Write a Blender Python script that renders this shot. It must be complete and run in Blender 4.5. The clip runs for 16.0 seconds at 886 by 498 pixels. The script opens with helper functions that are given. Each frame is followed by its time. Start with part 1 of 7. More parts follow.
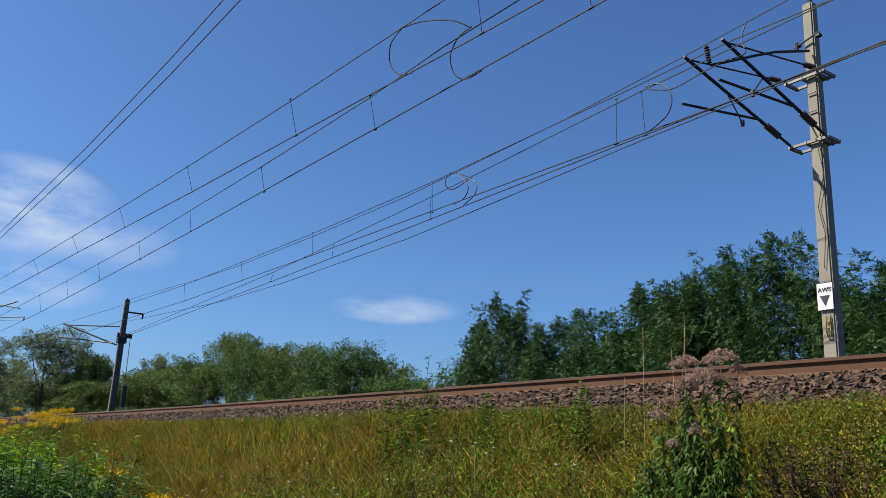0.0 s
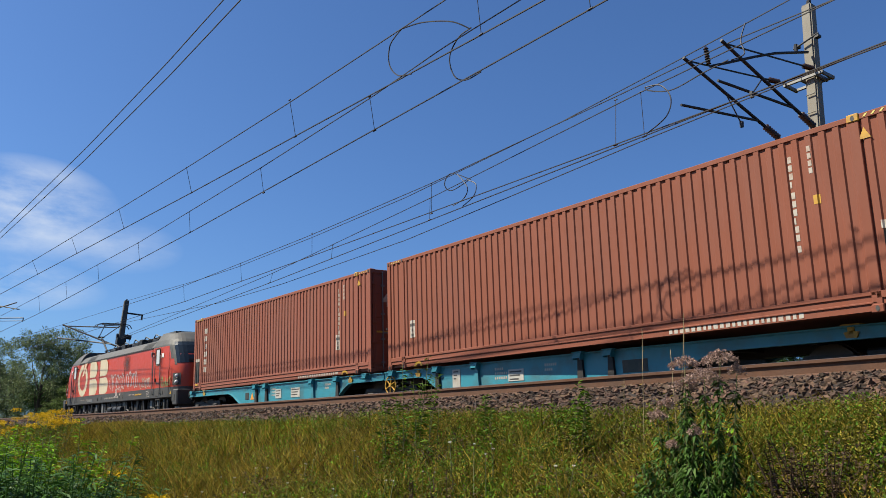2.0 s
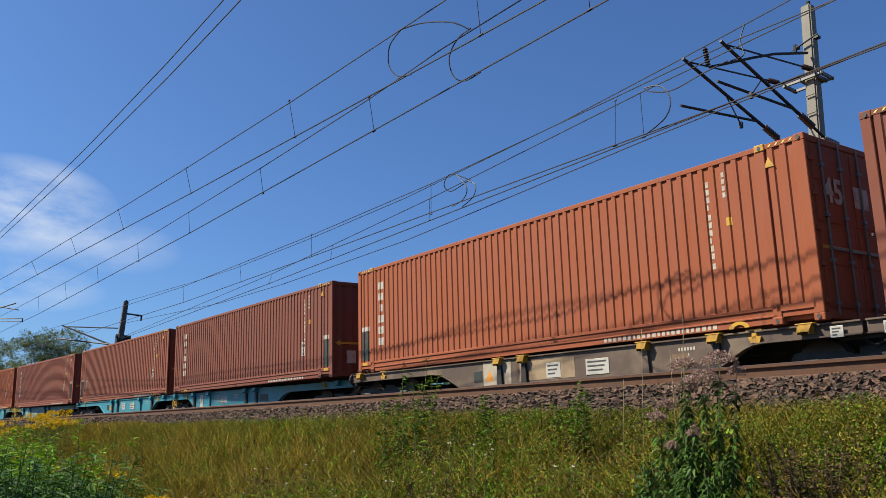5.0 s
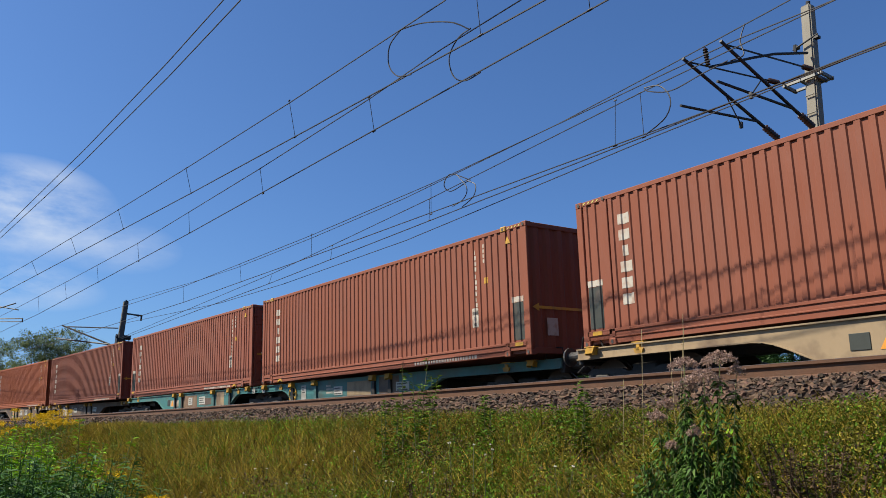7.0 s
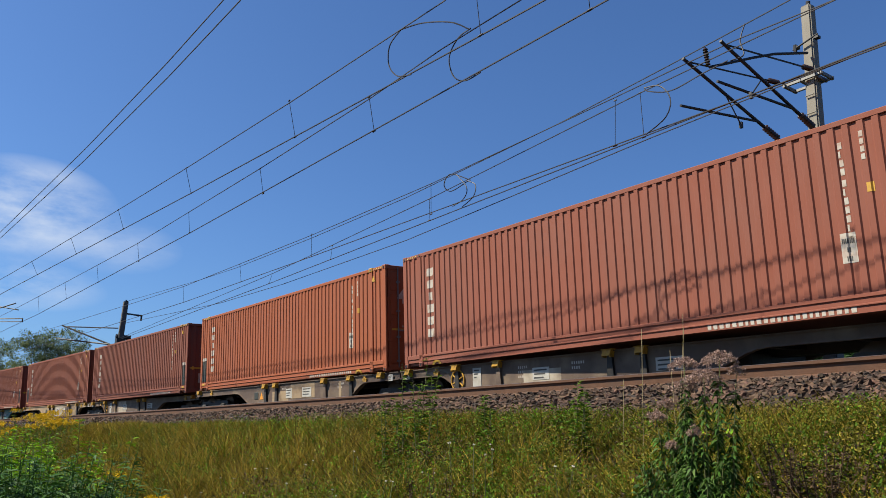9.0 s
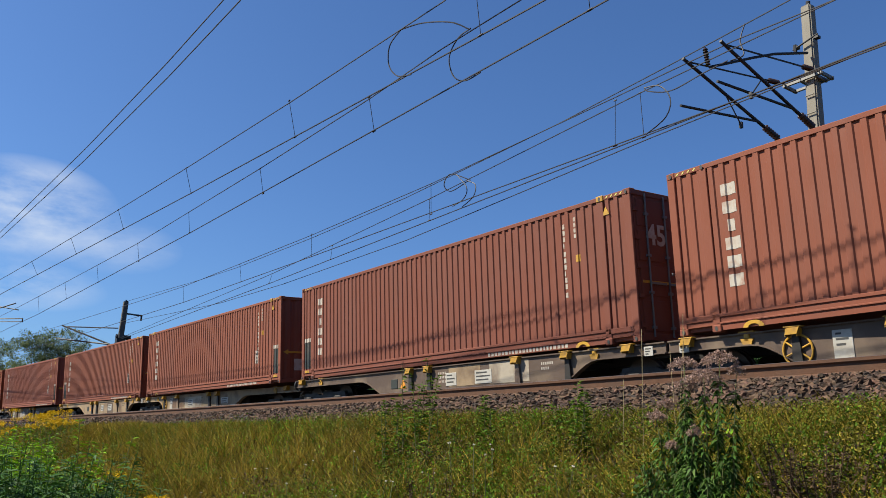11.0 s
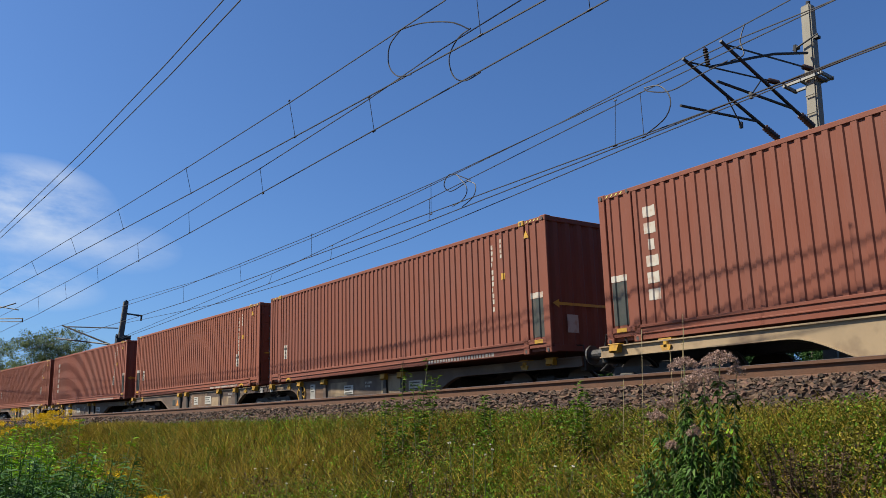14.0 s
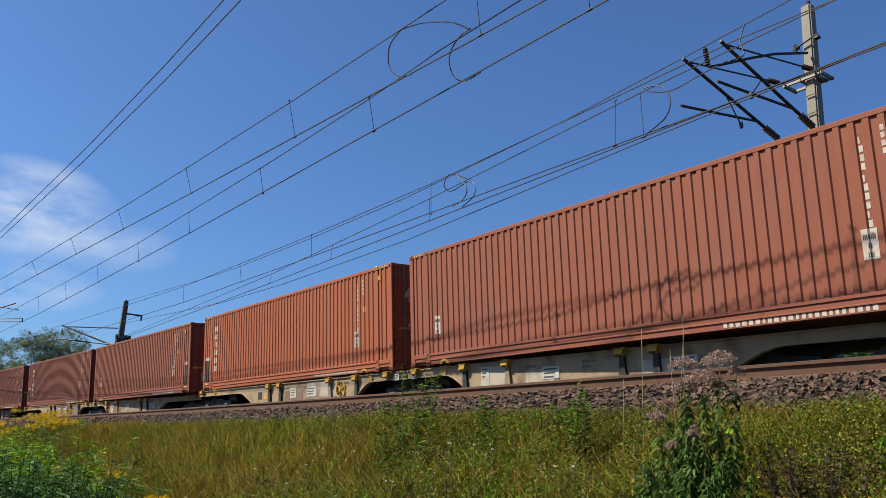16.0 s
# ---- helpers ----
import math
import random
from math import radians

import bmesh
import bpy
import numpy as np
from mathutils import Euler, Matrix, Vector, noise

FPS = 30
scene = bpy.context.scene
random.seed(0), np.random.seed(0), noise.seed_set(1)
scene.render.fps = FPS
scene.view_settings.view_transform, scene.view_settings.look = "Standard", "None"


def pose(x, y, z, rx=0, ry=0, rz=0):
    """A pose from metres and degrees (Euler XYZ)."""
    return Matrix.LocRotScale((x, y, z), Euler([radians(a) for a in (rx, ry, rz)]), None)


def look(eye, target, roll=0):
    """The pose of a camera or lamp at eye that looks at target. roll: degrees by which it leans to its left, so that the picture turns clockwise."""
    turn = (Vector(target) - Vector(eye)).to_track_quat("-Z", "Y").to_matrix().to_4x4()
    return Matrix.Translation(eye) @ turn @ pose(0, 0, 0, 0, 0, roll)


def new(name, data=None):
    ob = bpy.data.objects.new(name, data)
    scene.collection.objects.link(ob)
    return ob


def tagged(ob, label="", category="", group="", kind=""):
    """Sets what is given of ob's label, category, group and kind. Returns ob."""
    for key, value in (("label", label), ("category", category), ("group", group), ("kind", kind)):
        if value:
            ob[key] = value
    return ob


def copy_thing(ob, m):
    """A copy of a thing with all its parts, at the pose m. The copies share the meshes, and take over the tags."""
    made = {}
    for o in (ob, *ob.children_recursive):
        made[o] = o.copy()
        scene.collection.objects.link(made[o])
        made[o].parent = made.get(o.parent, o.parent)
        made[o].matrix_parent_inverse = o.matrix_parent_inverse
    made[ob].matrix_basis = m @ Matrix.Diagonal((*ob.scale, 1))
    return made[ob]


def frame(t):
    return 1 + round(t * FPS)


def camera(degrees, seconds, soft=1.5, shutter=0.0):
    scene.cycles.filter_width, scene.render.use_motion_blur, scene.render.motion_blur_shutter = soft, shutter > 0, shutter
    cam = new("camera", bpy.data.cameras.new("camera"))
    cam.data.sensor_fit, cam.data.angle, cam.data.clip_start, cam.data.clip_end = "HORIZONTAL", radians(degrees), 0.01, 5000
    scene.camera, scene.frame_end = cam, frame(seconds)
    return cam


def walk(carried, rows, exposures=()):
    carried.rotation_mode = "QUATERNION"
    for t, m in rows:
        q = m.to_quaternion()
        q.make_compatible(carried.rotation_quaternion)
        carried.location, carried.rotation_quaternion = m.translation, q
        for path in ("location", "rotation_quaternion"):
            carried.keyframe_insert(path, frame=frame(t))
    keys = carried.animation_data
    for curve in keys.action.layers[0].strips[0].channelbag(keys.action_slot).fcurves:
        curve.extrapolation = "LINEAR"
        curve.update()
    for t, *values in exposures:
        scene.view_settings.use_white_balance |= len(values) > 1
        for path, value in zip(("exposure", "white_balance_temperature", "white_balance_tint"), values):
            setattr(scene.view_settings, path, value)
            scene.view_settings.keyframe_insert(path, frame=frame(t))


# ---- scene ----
# camera: hand-held still, with a slight settling at the start
cam = camera(57.25, 16.0, soft=0.65)
EYE = Vector((0.0, -12.457, -1.259))


def aim(yaw, pitch):
    way = Vector((math.sin(yaw) * math.cos(pitch), math.cos(yaw) * math.cos(pitch), math.sin(pitch)))
    return look(EYE, EYE + way, 2.857)


walk(cam, [(0.0, aim(-0.98706, 0.2556)), (1.0, aim(-0.98696, 0.2558)), (2.0, aim(-0.98626, 0.2569)),
           (3.0, aim(-0.98576, 0.2575)), (3.5, aim(-0.98566, 0.2577)), (16.0, aim(-0.98566, 0.2577))])

# daylight: clear sky with a few thin clouds, sun behind the camera on its left
SUN_WAY = Vector((1.93, 3.37, -4.17)).normalized()
world = bpy.data.worlds.new("world")
scene.world = world
world.use_nodes = True
wn, wl = world.node_tree.nodes, world.node_tree.links
sky = wn.new("ShaderNodeTexSky")
sky.sky_type = "NISHITA"
sky.sun_disc = False
sky.sun_elevation = math.asin(-SUN_WAY.z)
sky.sun_rotation = math.atan2(-SUN_WAY.x, -SUN_WAY.y)
sky.air_density, sky.dust_density, sky.ozone_density = 1.0, 1.1, 2.5
coord = wn.new("ShaderNodeTexCoord")


def cloud(centre, wide, thick, scale, seed):
    """A thin cloud mask about a direction, broken up by noise."""
    c = Vector(centre).normalized()
    right = Vector((0, 0, 1)).cross(c).normalized()
    up = c.cross(right)
    parts = []
    for axis, size in ((right, wide), (up, thick)):
        dot = wn.new("ShaderNodeVectorMath")
        dot.operation = "DOT_PRODUCT"
        wl.new(coord.outputs["Generated"], dot.inputs[0])
        dot.inputs[1].default_value = axis / size
        sq = wn.new("ShaderNodeMath")
        sq.operation = "POWER"
        ab = wn.new("ShaderNodeMath")
        ab.operation = "ABSOLUTE"
        wl.new(dot.outputs["Value"], ab.inputs[0])
        wl.new(ab.outputs[0], sq.inputs[0])
        sq.inputs[1].default_value = 2.0
        parts.append(sq)
    add = wn.new("ShaderNodeMath")
    wl.new(parts[0].outputs[0], add.inputs[0])
    wl.new(parts[1].outputs[0], add.inputs[1])
    front = wn.new("ShaderNodeVectorMath")
    front.operation = "DOT_PRODUCT"
    wl.new(coord.outputs["Generated"], front.inputs[0])
    front.inputs[1].default_value = c
    fall = wn.new("ShaderNodeMapRange")
    fall.inputs[1].default_value, fall.inputs[2].default_value = 1.0, 0.0
    wl.new(add.outputs[0], fall.inputs[0])
    tex = wn.new("ShaderNodeTexNoise")
    tex.inputs["Scale"].default_value, tex.inputs["Detail"].default_value = scale, 8.0
    tex.inputs["Roughness"].default_value = 0.6
    warp = wn.new("ShaderNodeMapping")
    warp.inputs["Location"].default_value = (seed, seed * 0.7, 0)
    warp.inputs["Scale"].default_value = (1, 1, 2.8)
    wl.new(coord.outputs["Generated"], warp.inputs[0])
    wl.new(warp.outputs[0], tex.inputs["Vector"])
    cut = wn.new("ShaderNodeMapRange")
    cut.inputs[1].default_value, cut.inputs[2].default_value = 0.34, 0.7
    wl.new(tex.outputs["Fac"], cut.inputs[0])
    mul = wn.new("ShaderNodeMath")
    mul.operation = "MULTIPLY"
    wl.new(fall.outputs[0], mul.inputs[0])
    wl.new(cut.outputs[0], mul.inputs[1])
    side = wn.new("ShaderNodeMath")
    side.operation = "GREATER_THAN"
    wl.new(front.outputs["Value"], side.inputs[0])
    side.inputs[1].default_value = 0.0
    out = wn.new("ShaderNodeMath")
    out.operation = "MULTIPLY"
    out.use_clamp = True
    wl.new(mul.outputs[0], out.inputs[0])
    wl.new(side.outputs[0], out.inputs[1])
    return out


shade = wn["Background"]
shade.inputs["Strength"].default_value = 0.0475
tint = wn.new("ShaderNodeMix")
tint.data_type, tint.blend_type = "RGBA", "MULTIPLY"
tint.inputs[0].default_value = 1.0
tint.inputs[7].default_value = (0.68, 1.0, 1.42, 1)
wl.new(sky.outputs[0], tint.inputs[6])
col = tint.outputs[2]
for centre, wide, thick, scale, seed, strength in (((-0.9646, 0.0918, 0.2473), 0.1, 0.06, 7.0, 1.9, 1.0), ((-0.9597, 0.171, 0.2231), 0.09, 0.035, 9.0, 2.1, 0.4),
                                                     ((-0.9818, 0.09, 0.167), 0.1, 0.03, 8.0, 4.4, 0.6), ((-0.8491, 0.4973, 0.1779), 0.085, 0.02, 12.0, 3.0, 0.55)):
    m = cloud(centre, wide, thick, scale, seed)
    gain = wn.new("ShaderNodeMath")
    gain.operation = "MULTIPLY"
    gain.use_clamp = True
    gain.inputs[1].default_value = strength
    wl.new(m.outputs[0], gain.inputs[0])
    mix = wn.new("ShaderNodeMix")
    mix.data_type = "RGBA"
    wl.new(gain.outputs[0], mix.inputs[0])
    wl.new(col, mix.inputs[6])
    mix.inputs[7].default_value = (8.2, 8.8, 9.6, 1)
    col = mix.outputs[2]
wl.new(col, shade.inputs["Color"])
sun = new("sun", bpy.data.lights.new("sun", "SUN"))
sun.data.energy, sun.data.angle, sun.data.color = 5.0, radians(0.53), (1.0, 0.9, 0.72)
sun.matrix_world = look((0, 0, 0), SUN_WAY)
scene.view_settings.exposure = 1.045


# ---- materials ----
def material(name, base, rough=0.6, metal=0.0, vary=0.15, scale=6.0, bump=0.0, bump_scale=60.0, dirt=None, dirt_amount=0.0,
             dirt_scale=1.5, per_object=0.0, per_island=0.0, hue=0.0, subsurface=0.0, stretch=None, trans=0.0):
    m = bpy.data.materials.new(name)
    m.use_nodes = True
    n, l = m.node_tree.nodes, m.node_tree.links
    p = n["Principled BSDF"]
    p.inputs["Roughness"].default_value, p.inputs["Metallic"].default_value = rough, metal
    tc = n.new("ShaderNodeTexCoord")
    src = tc.outputs["Object"]
    if stretch:
        mp = n.new("ShaderNodeMapping")
        mp.inputs["Scale"].default_value = stretch
        l.new(src, mp.inputs[0])
        src = mp.outputs[0]

    def noise_tex(s, detail=6.0, vec=src):
        t = n.new("ShaderNodeTexNoise")
        t.inputs["Scale"].default_value, t.inputs["Detail"].default_value = s, detail
        l.new(vec, t.inputs["Vector"])
        return t.outputs["Fac"]

    def math_node(op, a, b):
        q = n.new("ShaderNodeMath")
        q.operation = op
        for i, v in enumerate((a, b)):
            if isinstance(v, (int, float)):
                q.inputs[i].default_value = v
            else:
                l.new(v, q.inputs[i])
        return q.outputs[0]
    value = math_node("ADD", math_node("MULTIPLY", math_node("SUBTRACT", noise_tex(scale), 0.5), 2.2 * vary), 1.0)
    value = math_node("ADD", value, math_node("MULTIPLY", math_node("SUBTRACT", noise_tex(scale * 7.3, 3.0), 0.5), 1.2 * vary))
    h = 0.5
    if per_object:
        info = n.new("ShaderNodeObjectInfo")
        value = math_node("MULTIPLY", value, math_node("ADD", math_node("MULTIPLY", info.outputs["Random"], 2 * per_object), 1 - per_object))
        h = math_node("ADD", math_node("MULTIPLY", math_node("SUBTRACT", info.outputs["Random"], 0.5), hue), 0.5) if hue else h
    if per_island:
        geo = n.new("ShaderNodeNewGeometry")
        value = math_node("MULTIPLY", value, math_node("ADD", math_node("MULTIPLY", geo.outputs["Random Per Island"], 2 * per_island), 1 - per_island))
        if hue:
            h = math_node("ADD", math_node("MULTIPLY", math_node("SUBTRACT", math_node("FRACT", math_node("MULTIPLY", geo.outputs["Random Per Island"], 7.31), 0), 0.5), hue), 0.5)
    hsv = n.new("ShaderNodeHueSaturation")
    hsv.inputs["Color"].default_value = (*base, 1)
    l.new(value, hsv.inputs["Value"])
    if not isinstance(h, float):
        l.new(h, hsv.inputs["Hue"])
    col = hsv.outputs[0]
    if dirt:
        r = n.new("ShaderNodeMapRange")
        r.inputs[1].default_value, r.inputs[2].default_value = 0.48, 0.68
        r.inputs[3].default_value, r.inputs[4].default_value = 0.0, dirt_amount
        l.new(noise_tex(dirt_scale, 9.0), r.inputs[0])
        mx = n.new("ShaderNodeMix")
        mx.data_type = "RGBA"
        l.new(r.outputs[0], mx.inputs[0])
        l.new(col, mx.inputs[6])
        mx.inputs[7].default_value = (*dirt, 1)
        col = mx.outputs[2]
    l.new(col, p.inputs["Base Color"])
    if rough > 0.25:
        l.new(math_node("ADD", math_node("MULTIPLY", noise_tex(scale * 3.1, 4.0), 0.25), rough - 0.12), p.inputs["Roughness"])
    if bump:
        b = n.new("ShaderNodeBump")
        b.inputs["Strength"].default_value, b.inputs["Distance"].default_value = bump, 0.02
        l.new(noise_tex(bump_scale, 8.0), b.inputs["Height"])
        l.new(b.outputs[0], p.inputs["Normal"])
    if trans:
        p.inputs["Specular IOR Level"].default_value = 0.18
        t = n.new("ShaderNodeBsdfTranslucent")
        l.new(col, t.inputs["Color"])
        mixs = n.new("ShaderNodeMixShader")
        mixs.inputs[0].default_value = trans
        l.new(p.outputs[0], mixs.inputs[1])
        l.new(t.outputs[0], mixs.inputs[2])
        l.new(mixs.outputs[0], n["Material Output"].inputs["Surface"])
    return m


M = {}
M["container"] = material("container_paint", (0.164, 0.0423, 0.0193), 0.8, vary=0.07, scale=1.3, dirt=(0.12, 0.0423, 0.0282), dirt_amount=0.35, dirt_scale=1.1, stretch=(1, 1, 0.35), bump=0.05, bump_scale=30)
M["container_orange"] = material("container_paint_orange", (0.215, 0.05, 0.0135), 0.8, vary=0.06, scale=1.3, dirt=(0.183, 0.0564, 0.0317), dirt_amount=0.3, dirt_scale=1.1, stretch=(1, 1, 0.35), bump=0.05, bump_scale=30)
M["container_faded"] = material("container_paint_faded", (0.173, 0.0465, 0.0257), 0.82, vary=0.07, scale=1.3, dirt=(0.141, 0.0564, 0.0388), dirt_amount=0.4, dirt_scale=0.9, stretch=(1, 1, 0.35), bump=0.05, bump_scale=30)
M["container_dark"] = material("container_paint_dark", (0.133, 0.0331, 0.0165), 0.8, vary=0.07, scale=1.3, dirt=(0.0987, 0.0353, 0.0247), dirt_amount=0.35, dirt_scale=1.1, stretch=(1, 1, 0.35), bump=0.05, bump_scale=30)
M["white_mark"] = material("white_marking", (0.353, 0.324, 0.282), 0.7, vary=0.12, scale=5, dirt=(0.254, 0.141, 0.0987), dirt_amount=0.75, dirt_scale=6)
M["dark_mark"] = material("dark_marking", (0.0353, 0.0353, 0.0353), 0.7, vary=0.2)
M["yellow"] = material("yellow_paint", (0.423, 0.233, 0.0141), 0.6, vary=0.15, scale=5, dirt=(0.141, 0.0776, 0.0353), dirt_amount=0.6, dirt_scale=5)
M["faded_yellow"] = material("faded_yellow_paint", (0.254, 0.169, 0.0635), 0.7, vary=0.2, scale=6)
M["panel_grey"] = material("grey_green_panel", (0.0197, 0.0247, 0.0212), 0.6, vary=0.15, scale=5, dirt=(0.0917, 0.0564, 0.0423), dirt_amount=0.4, dirt_scale=4)
M["wagon_blue"] = material("wagon_blue_paint", (0.0212, 0.176, 0.233), 0.5, vary=0.1, scale=1.6, dirt=(0.0494, 0.0705, 0.0705), dirt_amount=0.55, dirt_scale=1.9)
M["wagon_teal"] = material("wagon_teal_paint", (0.0282, 0.12, 0.12), 0.6, vary=0.14, scale=1.6, dirt=(0.0635, 0.0635, 0.0494), dirt_amount=0.7, dirt_scale=1.9)
M["wagon_beige"] = material("wagon_beige_paint", (0.233, 0.169, 0.0987), 0.65, vary=0.15, scale=1.6, dirt=(0.0776, 0.0458, 0.0282), dirt_amount=0.85, dirt_scale=1.7)
M["wagon_brown"] = material("wagon_brown_paint", (0.067, 0.0437, 0.0317), 0.7, vary=0.2, scale=1.6, dirt=(0.169, 0.127, 0.0846), dirt_amount=0.6, dirt_scale=1.5)
M["wagon_pale"] = material("wagon_pale_paint", (0.296, 0.261, 0.205), 0.65, vary=0.15, scale=1.6, dirt=(0.113, 0.0776, 0.0529), dirt_amount=0.8, dirt_scale=1.9)
M["wagon_rust"] = material("wagon_rusty_paint", (0.113, 0.0635, 0.0353), 0.75, vary=0.25, scale=1.6, dirt=(0.183, 0.141, 0.0917), dirt_amount=0.5, dirt_scale=2.3)
M["underframe"] = material("black_underframe", (0.00846, 0.00776, 0.00705), 0.7, vary=0.3, scale=4, dirt=(0.0282, 0.0197, 0.0141), dirt_amount=0.5, dirt_scale=3)
M["wheel"] = material("wheel_steel", (0.0494, 0.0353, 0.0282), 0.55, 0.6, vary=0.25, scale=5)
M["steel"] = material("galvanised_steel", (0.141, 0.141, 0.138), 0.6, 0.4, vary=0.15, scale=8)
M["steel_dark"] = material("weathered_steel", (0.0212, 0.0226, 0.0254), 0.55, 0.5, vary=0.25, scale=8)
M["buffer"] = material("buffer_grey", (0.0635, 0.0621, 0.0599), 0.5, 0.4, vary=0.2, scale=6, dirt=(0.0353, 0.0282, 0.0247), dirt_amount=0.6, dirt_scale=4)
M["rail"] = material("rail_rust", (0.082, 0.038, 0.021), 0.92, 0.1, vary=0.25, scale=7, bump=0.25, bump_scale=90, dirt=(0.0564, 0.0338, 0.024), dirt_amount=0.6, dirt_scale=3)
M["rail_top"] = material("rail_running_surface", (0.226, 0.197, 0.176), 0.35, 0.9, vary=0.2, scale=4)
M["sleeper"] = material("sleeper_concrete", (0.0917, 0.0705, 0.0529), 0.9, vary=0.2, scale=6, bump=0.2)
M["ballast"] = material("ballast_stone", (0.056, 0.031, 0.019), 0.9, vary=0.25, scale=14, per_island=0.8, hue=0.03, bump=0.2, bump_scale=60)
# far darker than the stones: shade of the gaps is in this colour
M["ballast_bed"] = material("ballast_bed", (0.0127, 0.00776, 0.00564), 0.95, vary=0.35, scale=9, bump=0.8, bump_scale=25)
M["concrete"] = material("mast_concrete", (0.176, 0.166, 0.141), 0.85, vary=0.1, scale=3, dirt=(0.12, 0.109, 0.0917), dirt_amount=0.45, dirt_scale=2.2, stretch=(1, 1, 0.3), bump=0.15, bump_scale=50)
M["concrete_dark"] = material("mast_concrete_dark", (0.0705, 0.0705, 0.0691), 0.85, vary=0.2, scale=3, dirt=(0.0353, 0.0353, 0.0353), dirt_amount=0.6, dirt_scale=2.2, stretch=(1, 1, 0.3))
M["insulator"] = material("brown_insulator", (0.0247, 0.0127, 0.00987), 0.3, vary=0.1)
M["wire"] = material("wire_copper_dark", (0.018, 0.018, 0.022), 0.6, 0.2, vary=0.1)
M["loco_red"] = material("locomotive_red", (0.353, 0.0296, 0.00635), 0.4, vary=0.05, scale=1.5, dirt=(0.254, 0.0423, 0.0247), dirt_amount=0.35, dirt_scale=0.9)
M["loco_grey"] = material("locomotive_dark_grey", (0.0353, 0.0353, 0.0353), 0.55, vary=0.12, scale=3, dirt=(0.0635, 0.0529, 0.0423), dirt_amount=0.5, dirt_scale=1.8)
M["loco_roof"] = material("locomotive_roof_grey", (0.0423, 0.0444, 0.0444), 0.65, vary=0.1, scale=2, dirt=(0.0282, 0.0261, 0.024), dirt_amount=0.5, dirt_scale=1.4)
M["loco_white"] = material("locomotive_cream", (0.437, 0.381, 0.268), 0.5, vary=0.06, scale=2, dirt=(0.296, 0.24, 0.155), dirt_amount=0.3, dirt_scale=1.5)
M["glass"] = material("dark_glass", (0.012, 0.016, 0.02), 0.08, vary=0.05)
# for lamp lenses, and as painted sky reflection on the cab door panes
M["pale_glass"] = material("pale_glass", (0.4, 0.42, 0.43), 0.15, vary=0.1)
M["graffiti_silver"] = material("graffiti_silver", (0.388, 0.331, 0.31), 0.55, vary=0.25, scale=5)
M["graffiti_black"] = material("graffiti_black", (0.0176, 0.0176, 0.0247), 0.6, vary=0.2)
M["graffiti_blue"] = material("graffiti_blue", (0.0705, 0.254, 0.388), 0.6, vary=0.2, scale=4)
M["graffiti_pink"] = material("graffiti_pink", (0.437, 0.0917, 0.113), 0.6, vary=0.2, scale=4)
M["graffiti_yellow"] = material("graffiti_yellow", (0.48, 0.423, 0.113), 0.6, vary=0.2, scale=4)
M["graffiti_orange"] = material("graffiti_orange", (0.423, 0.155, 0.0564), 0.6, vary=0.2, scale=4)
M["soot"] = material("soot_patch", (0.0494, 0.0247, 0.0212), 0.6, vary=0.3, scale=3)


def fade(m, centre, radius):
    """Let sprayed paint thin out towards its edge."""
    n, l = m.node_tree.nodes, m.node_tree.links
    tc, sub = n.new("ShaderNodeTexCoord"), n.new("ShaderNodeVectorMath")
    sub.operation = "DISTANCE"
    l.new(tc.outputs["Object"], sub.inputs[0])
    sub.inputs[1].default_value = centre
    tex = n.new("ShaderNodeTexNoise")
    tex.inputs["Scale"].default_value = 3.5
    l.new(tc.outputs["Object"], tex.inputs["Vector"])
    add = n.new("ShaderNodeMath")
    add.operation = "MULTIPLY_ADD"
    l.new(tex.outputs["Fac"], add.inputs[0])
    add.inputs[1].default_value = 0.6
    l.new(sub.outputs["Value"], add.inputs[2])
    rng = n.new("ShaderNodeMapRange")
    rng.inputs[1].default_value, rng.inputs[2].default_value = radius + 0.3, radius * 0.2 + 0.3
    rng.inputs[3].default_value, rng.inputs[4].default_value = 0.0, 0.75
    l.new(add.outputs[0], rng.inputs[0])
    clear, mix = n.new("ShaderNodeBsdfTransparent"), n.new("ShaderNodeMixShader")
    l.new(rng.outputs[0], mix.inputs[0])
    l.new(clear.outputs[0], mix.inputs[1])
    l.new(n["Principled BSDF"].outputs[0], mix.inputs[2])
    l.new(mix.outputs[0], n["Material Output"].inputs["Surface"])


fade(M["soot"], (2.4, -1.51, 2.8), 0.6)
M["ground"] = material("earth_and_litter", (0.0282, 0.0212, 0.00846), 0.95, vary=0.45, scale=2.5, bump=0.9, bump_scale=14, dirt=(0.0212, 0.0268, 0.00564), dirt_amount=0.9, dirt_scale=0.7)
M["grass_gold"] = material("dry_grass", (0.19, 0.142, 0.018), 0.85, vary=0.3, scale=0.6, per_island=0.75, hue=0.05, trans=0.25)
M["grass_green"] = material("green_grass", (0.085, 0.1, 0.006), 0.8, vary=0.3, scale=0.6, per_island=0.7, hue=0.05, trans=0.25)
M["weed_leaf"] = material("weed_leaves", (0.062, 0.118, 0.008), 0.75, vary=0.2, scale=2, per_island=0.4, hue=0.04, trans=0.25)
M["weed_bright"] = material("bright_weed_leaves", (0.1066, 0.2214, 0.00656), 0.75, vary=0.2, scale=2, per_island=0.35, hue=0.04, trans=0.25)
M["agrimony_leaf"] = material("dull_green_leaves", (0.034, 0.078, 0.011), 0.6, vary=0.2, scale=2, per_island=0.45, hue=0.03, trans=0.2)
M["willow_leaf"] = material("dark_glossy_leaves", (0.03, 0.078, 0.012), 0.55, vary=0.2, scale=2, per_island=0.4, hue=0.03, trans=0.15)
